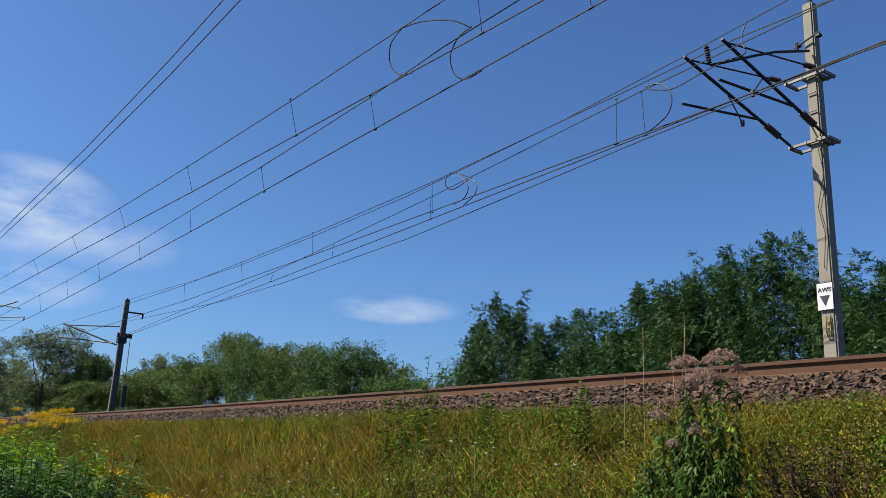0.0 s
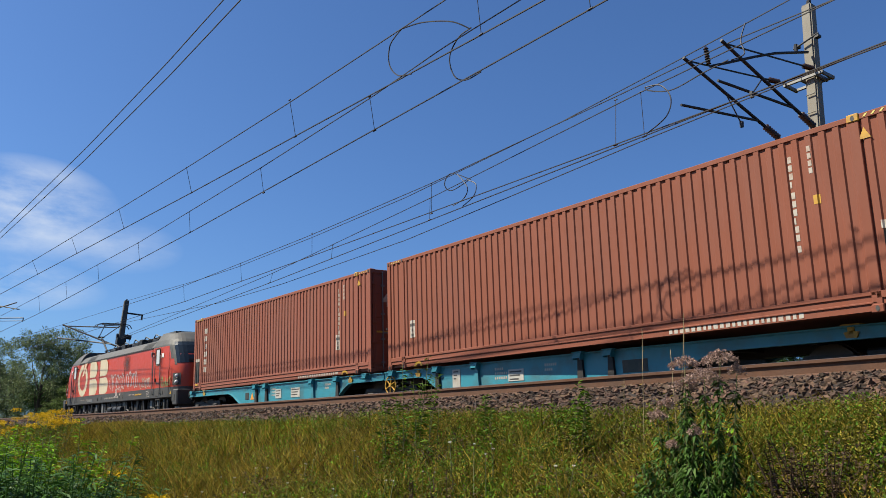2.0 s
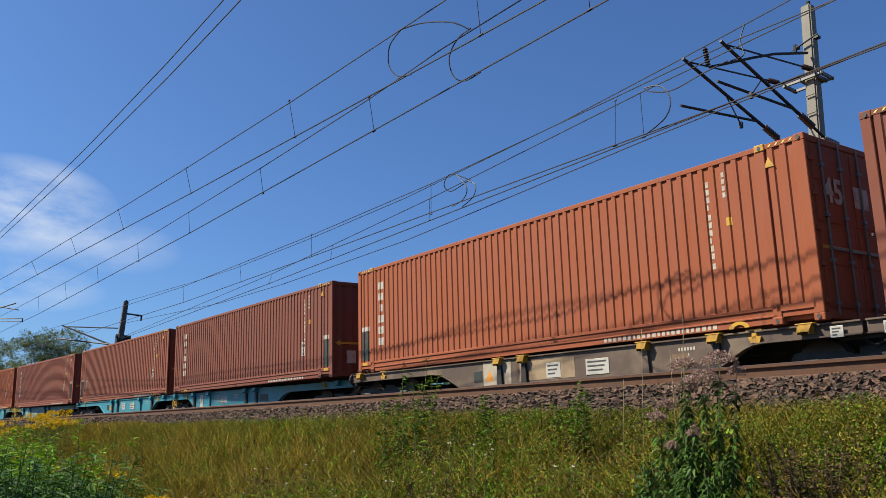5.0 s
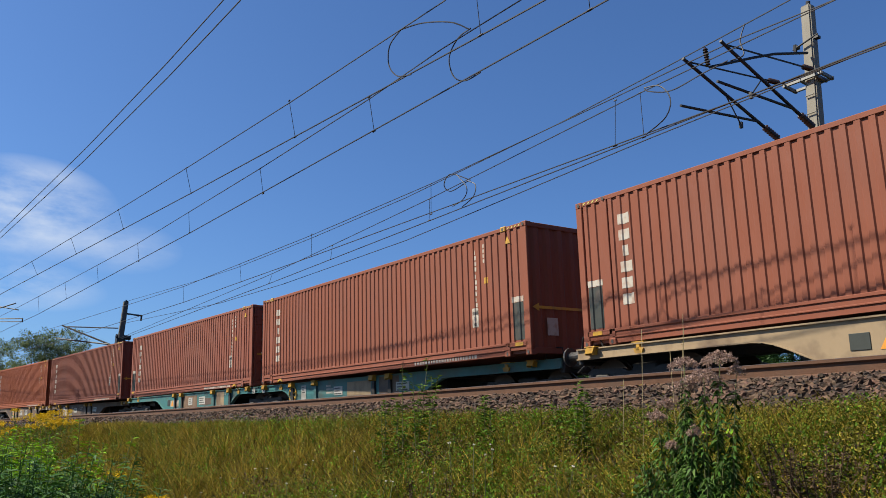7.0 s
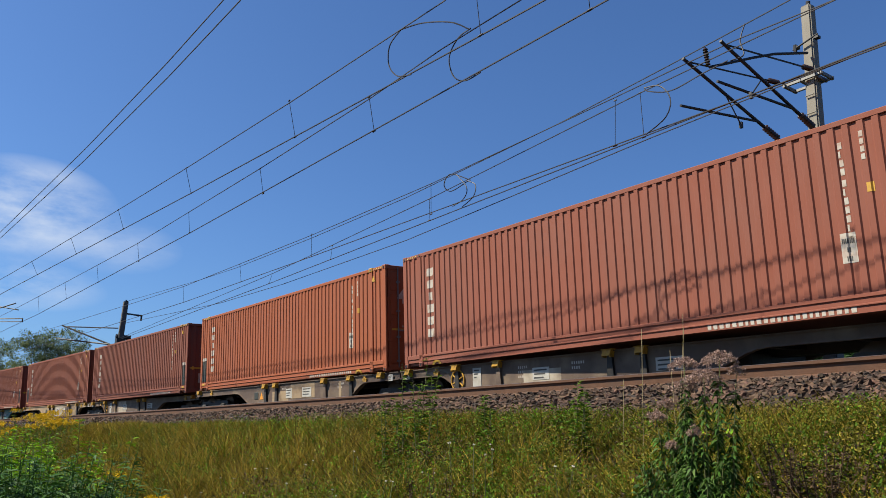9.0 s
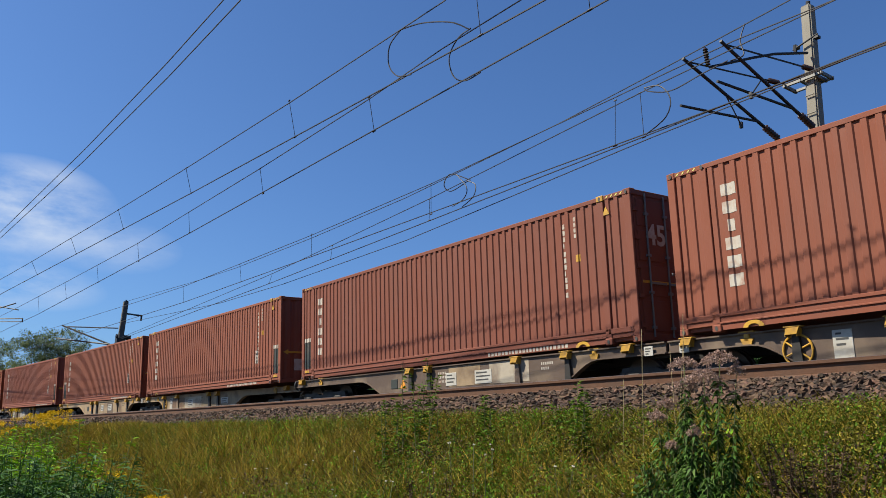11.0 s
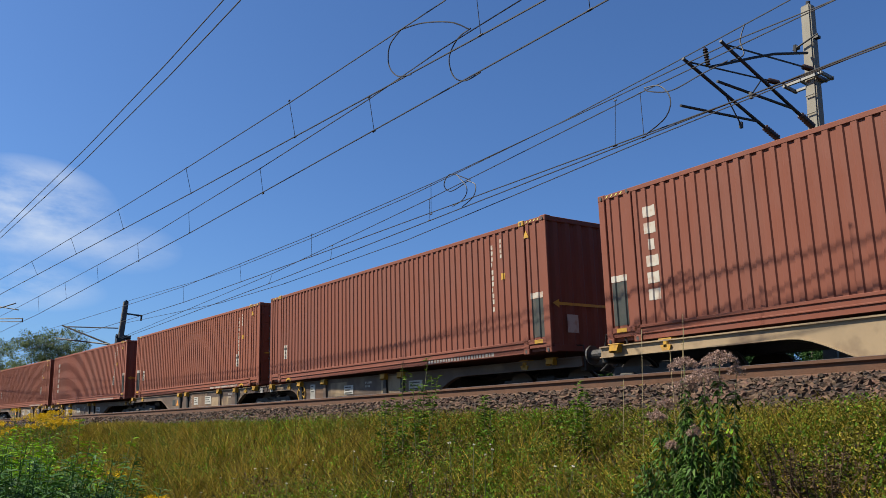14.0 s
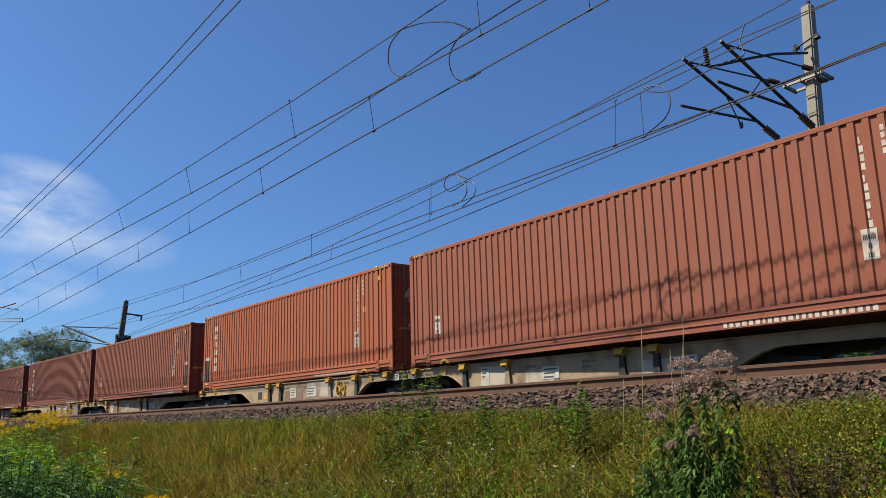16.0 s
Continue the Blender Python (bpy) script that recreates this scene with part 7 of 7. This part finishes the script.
for k in range(26):
    x, y = -4.4 + rw.gauss(0, 0.3), -11.72 + rw.gauss(0, 0.17)
    z = gz(x, y)
    leafy_plant("weed", x, y, z, rw.uniform(1.26, 1.44), 6, 0.105, "willow_leaf", "dark green narrow-leaved weed standing in the grass", 160 + k, 0.2, None, 150, lean=0.1, even=0.86, slim=0.085, stem_mat="willow_leaf")
for k in range(54):
    x, y = -8.0 + rw.gauss(0, 1.2), -11.68 + rw.gauss(0, 0.22)
    z = gz(x, y)
    leafy_plant("weed", x, y, z, rw.uniform(1.3, 1.55), 7, 0.085, "weed_bright", WEED, 190 + k, 0.26, None, 130, lean=0.1)
for k in range(12):
    x, y = -3.85 + rw.gauss(0, 0.2), -11.56 + rw.gauss(0, 0.1)
    z = gz(x, y)
    leafy_plant("weed", x, y, z, rw.uniform(0.86, 1.02), 7, 0.09, "weed_bright", WEED, 220 + k, 0.16, None, 110, lean=0.1)
for k in range(12):
    x, y = -2.35 + rw.gauss(0, 0.25), -9.5 + rw.gauss(0, 0.18)
    z = gz(x, y)
    leafy_plant("weed", x, y, z, rw.uniform(0.4, 0.7), 5, 0.11, "weed_leaf" if k % 2 else "weed_bright", WEED, 240 + k, 0.14, None, 46, lean=0.1)
GOLD = "goldenrod with bright yellow flower plumes in the meadow"
for k in range(20):
    far = k >= 11
    x = -19.7 + rw.gauss(0, 0.5) if not far else -19.5 + rw.gauss(0, 0.8)
    y = -9.45 + rw.gauss(0, 0.14) if not far else -10.5 + rw.gauss(0, 0.25)
    z = gz(x, y)
    top = (-0.5 if not far else -0.75) + rw.uniform(-0.16, 0.05)
    leafy_plant("goldenrod", x, y, z, top - z, 4, 0.1, "weed_leaf", GOLD, 260 + k, 0.25, "gold_flower", 34, 0.075 if not far else 0.05, even=0.78)
for k in range(9):
    x, y = rw.uniform(-9, -4), rw.uniform(-11.2, -10.4)
    z = gz(x, y)
    leafy_plant("goldenrod", x, y, z, rw.uniform(0.75, 0.95), 2, 0.08, "weed_leaf", GOLD, 300 + k, 0.1, "gold_flower", 26, 0.05)
for k in range(20):
    x, y = rw.uniform(-9, -3.2), rw.uniform(-9.9, -8.3)
    z = gz(x, y)
    leafy_plant("white_wildflower", x, y, z, rw.uniform(0.4, 0.62), 2, 0.05, "weed_leaf", "small white wildflower among dry grass", 320 + k, 0.08, "white_flower", 10, 0.009)
for k in range(5):
    x, y = rw.uniform(-4.6, -3.6), rw.uniform(-8.4, -7.4)
    z = gz(x, y)
    leafy_plant("dry_stalk", x, y, z, rw.uniform(0.7, 1.35), 1, 0.04, "grass_gold", "thin dry grass stalk by the ballast", 360 + k, 0.03, None, 7, stem_mat="dry_stem", lean=0.1)
for k, (x, y, top) in enumerate(((-2.35, -8.65, -1.02), (-2.2, -8.75, -1.08), (-2.5, -8.55, -1.0), (-2.3, -8.85, -1.12), (-3.1, -8.95, -1.2), (-4.9, -9.2, -1.2))):
    z = gz(x, y)
    leafy_plant("withered_plant", x, y, z, max(0.2, top - z), 8, 0.05, "dead_leaf", "withered dark brown plant among the grass", 400 + k, 0.16, None, 60, stem_mat="dead_leaf", lean=0.15)


# ---- the train ----
SPEED, START = 25.5431, 17.7721
MOVING = [(build_locomotive(), -10.25, 0.0)]
for w in range(14):
    MOVING.append((build_wagon(w), w * WAGON + FRONT, 0.0))
    for k in (0, 1):
        MOVING.append((build_container(2 * w + k), w * WAGON + k * G1 + HALF, BASE))


SLIP = ((0, 0.0), (1, 0.06), (2, 0.13), (3, 0.18), (4, 0.15), (6.5, 0.14), (7.5, 0.06), (8.5, -0.01), (11.5, -0.02), (12, 0.0), (13, 0.07), (14, 0.16), (15, 0.2), (16, 0.36))


def slip(t):
    """How far the train has run ahead of its mean speed."""
    for (a, va), (b, vb) in zip(SLIP, SLIP[1:]):
        if t <= b:
            return va + (vb - va) * (t - a) / (b - a)
    return SLIP[-1][1]


# ---- motions ----
def motions():
    """The train runs by at a nearly even speed."""
    for ob, offset, lift in MOVING:
        rows = []
        for i in range(33):
            t = i * 0.5
            rows.append((t, on_track(START + offset - SPEED * t - slip(t)) @ Matrix.Translation((0, 0, lift))))
        walk(ob, rows)


motions()
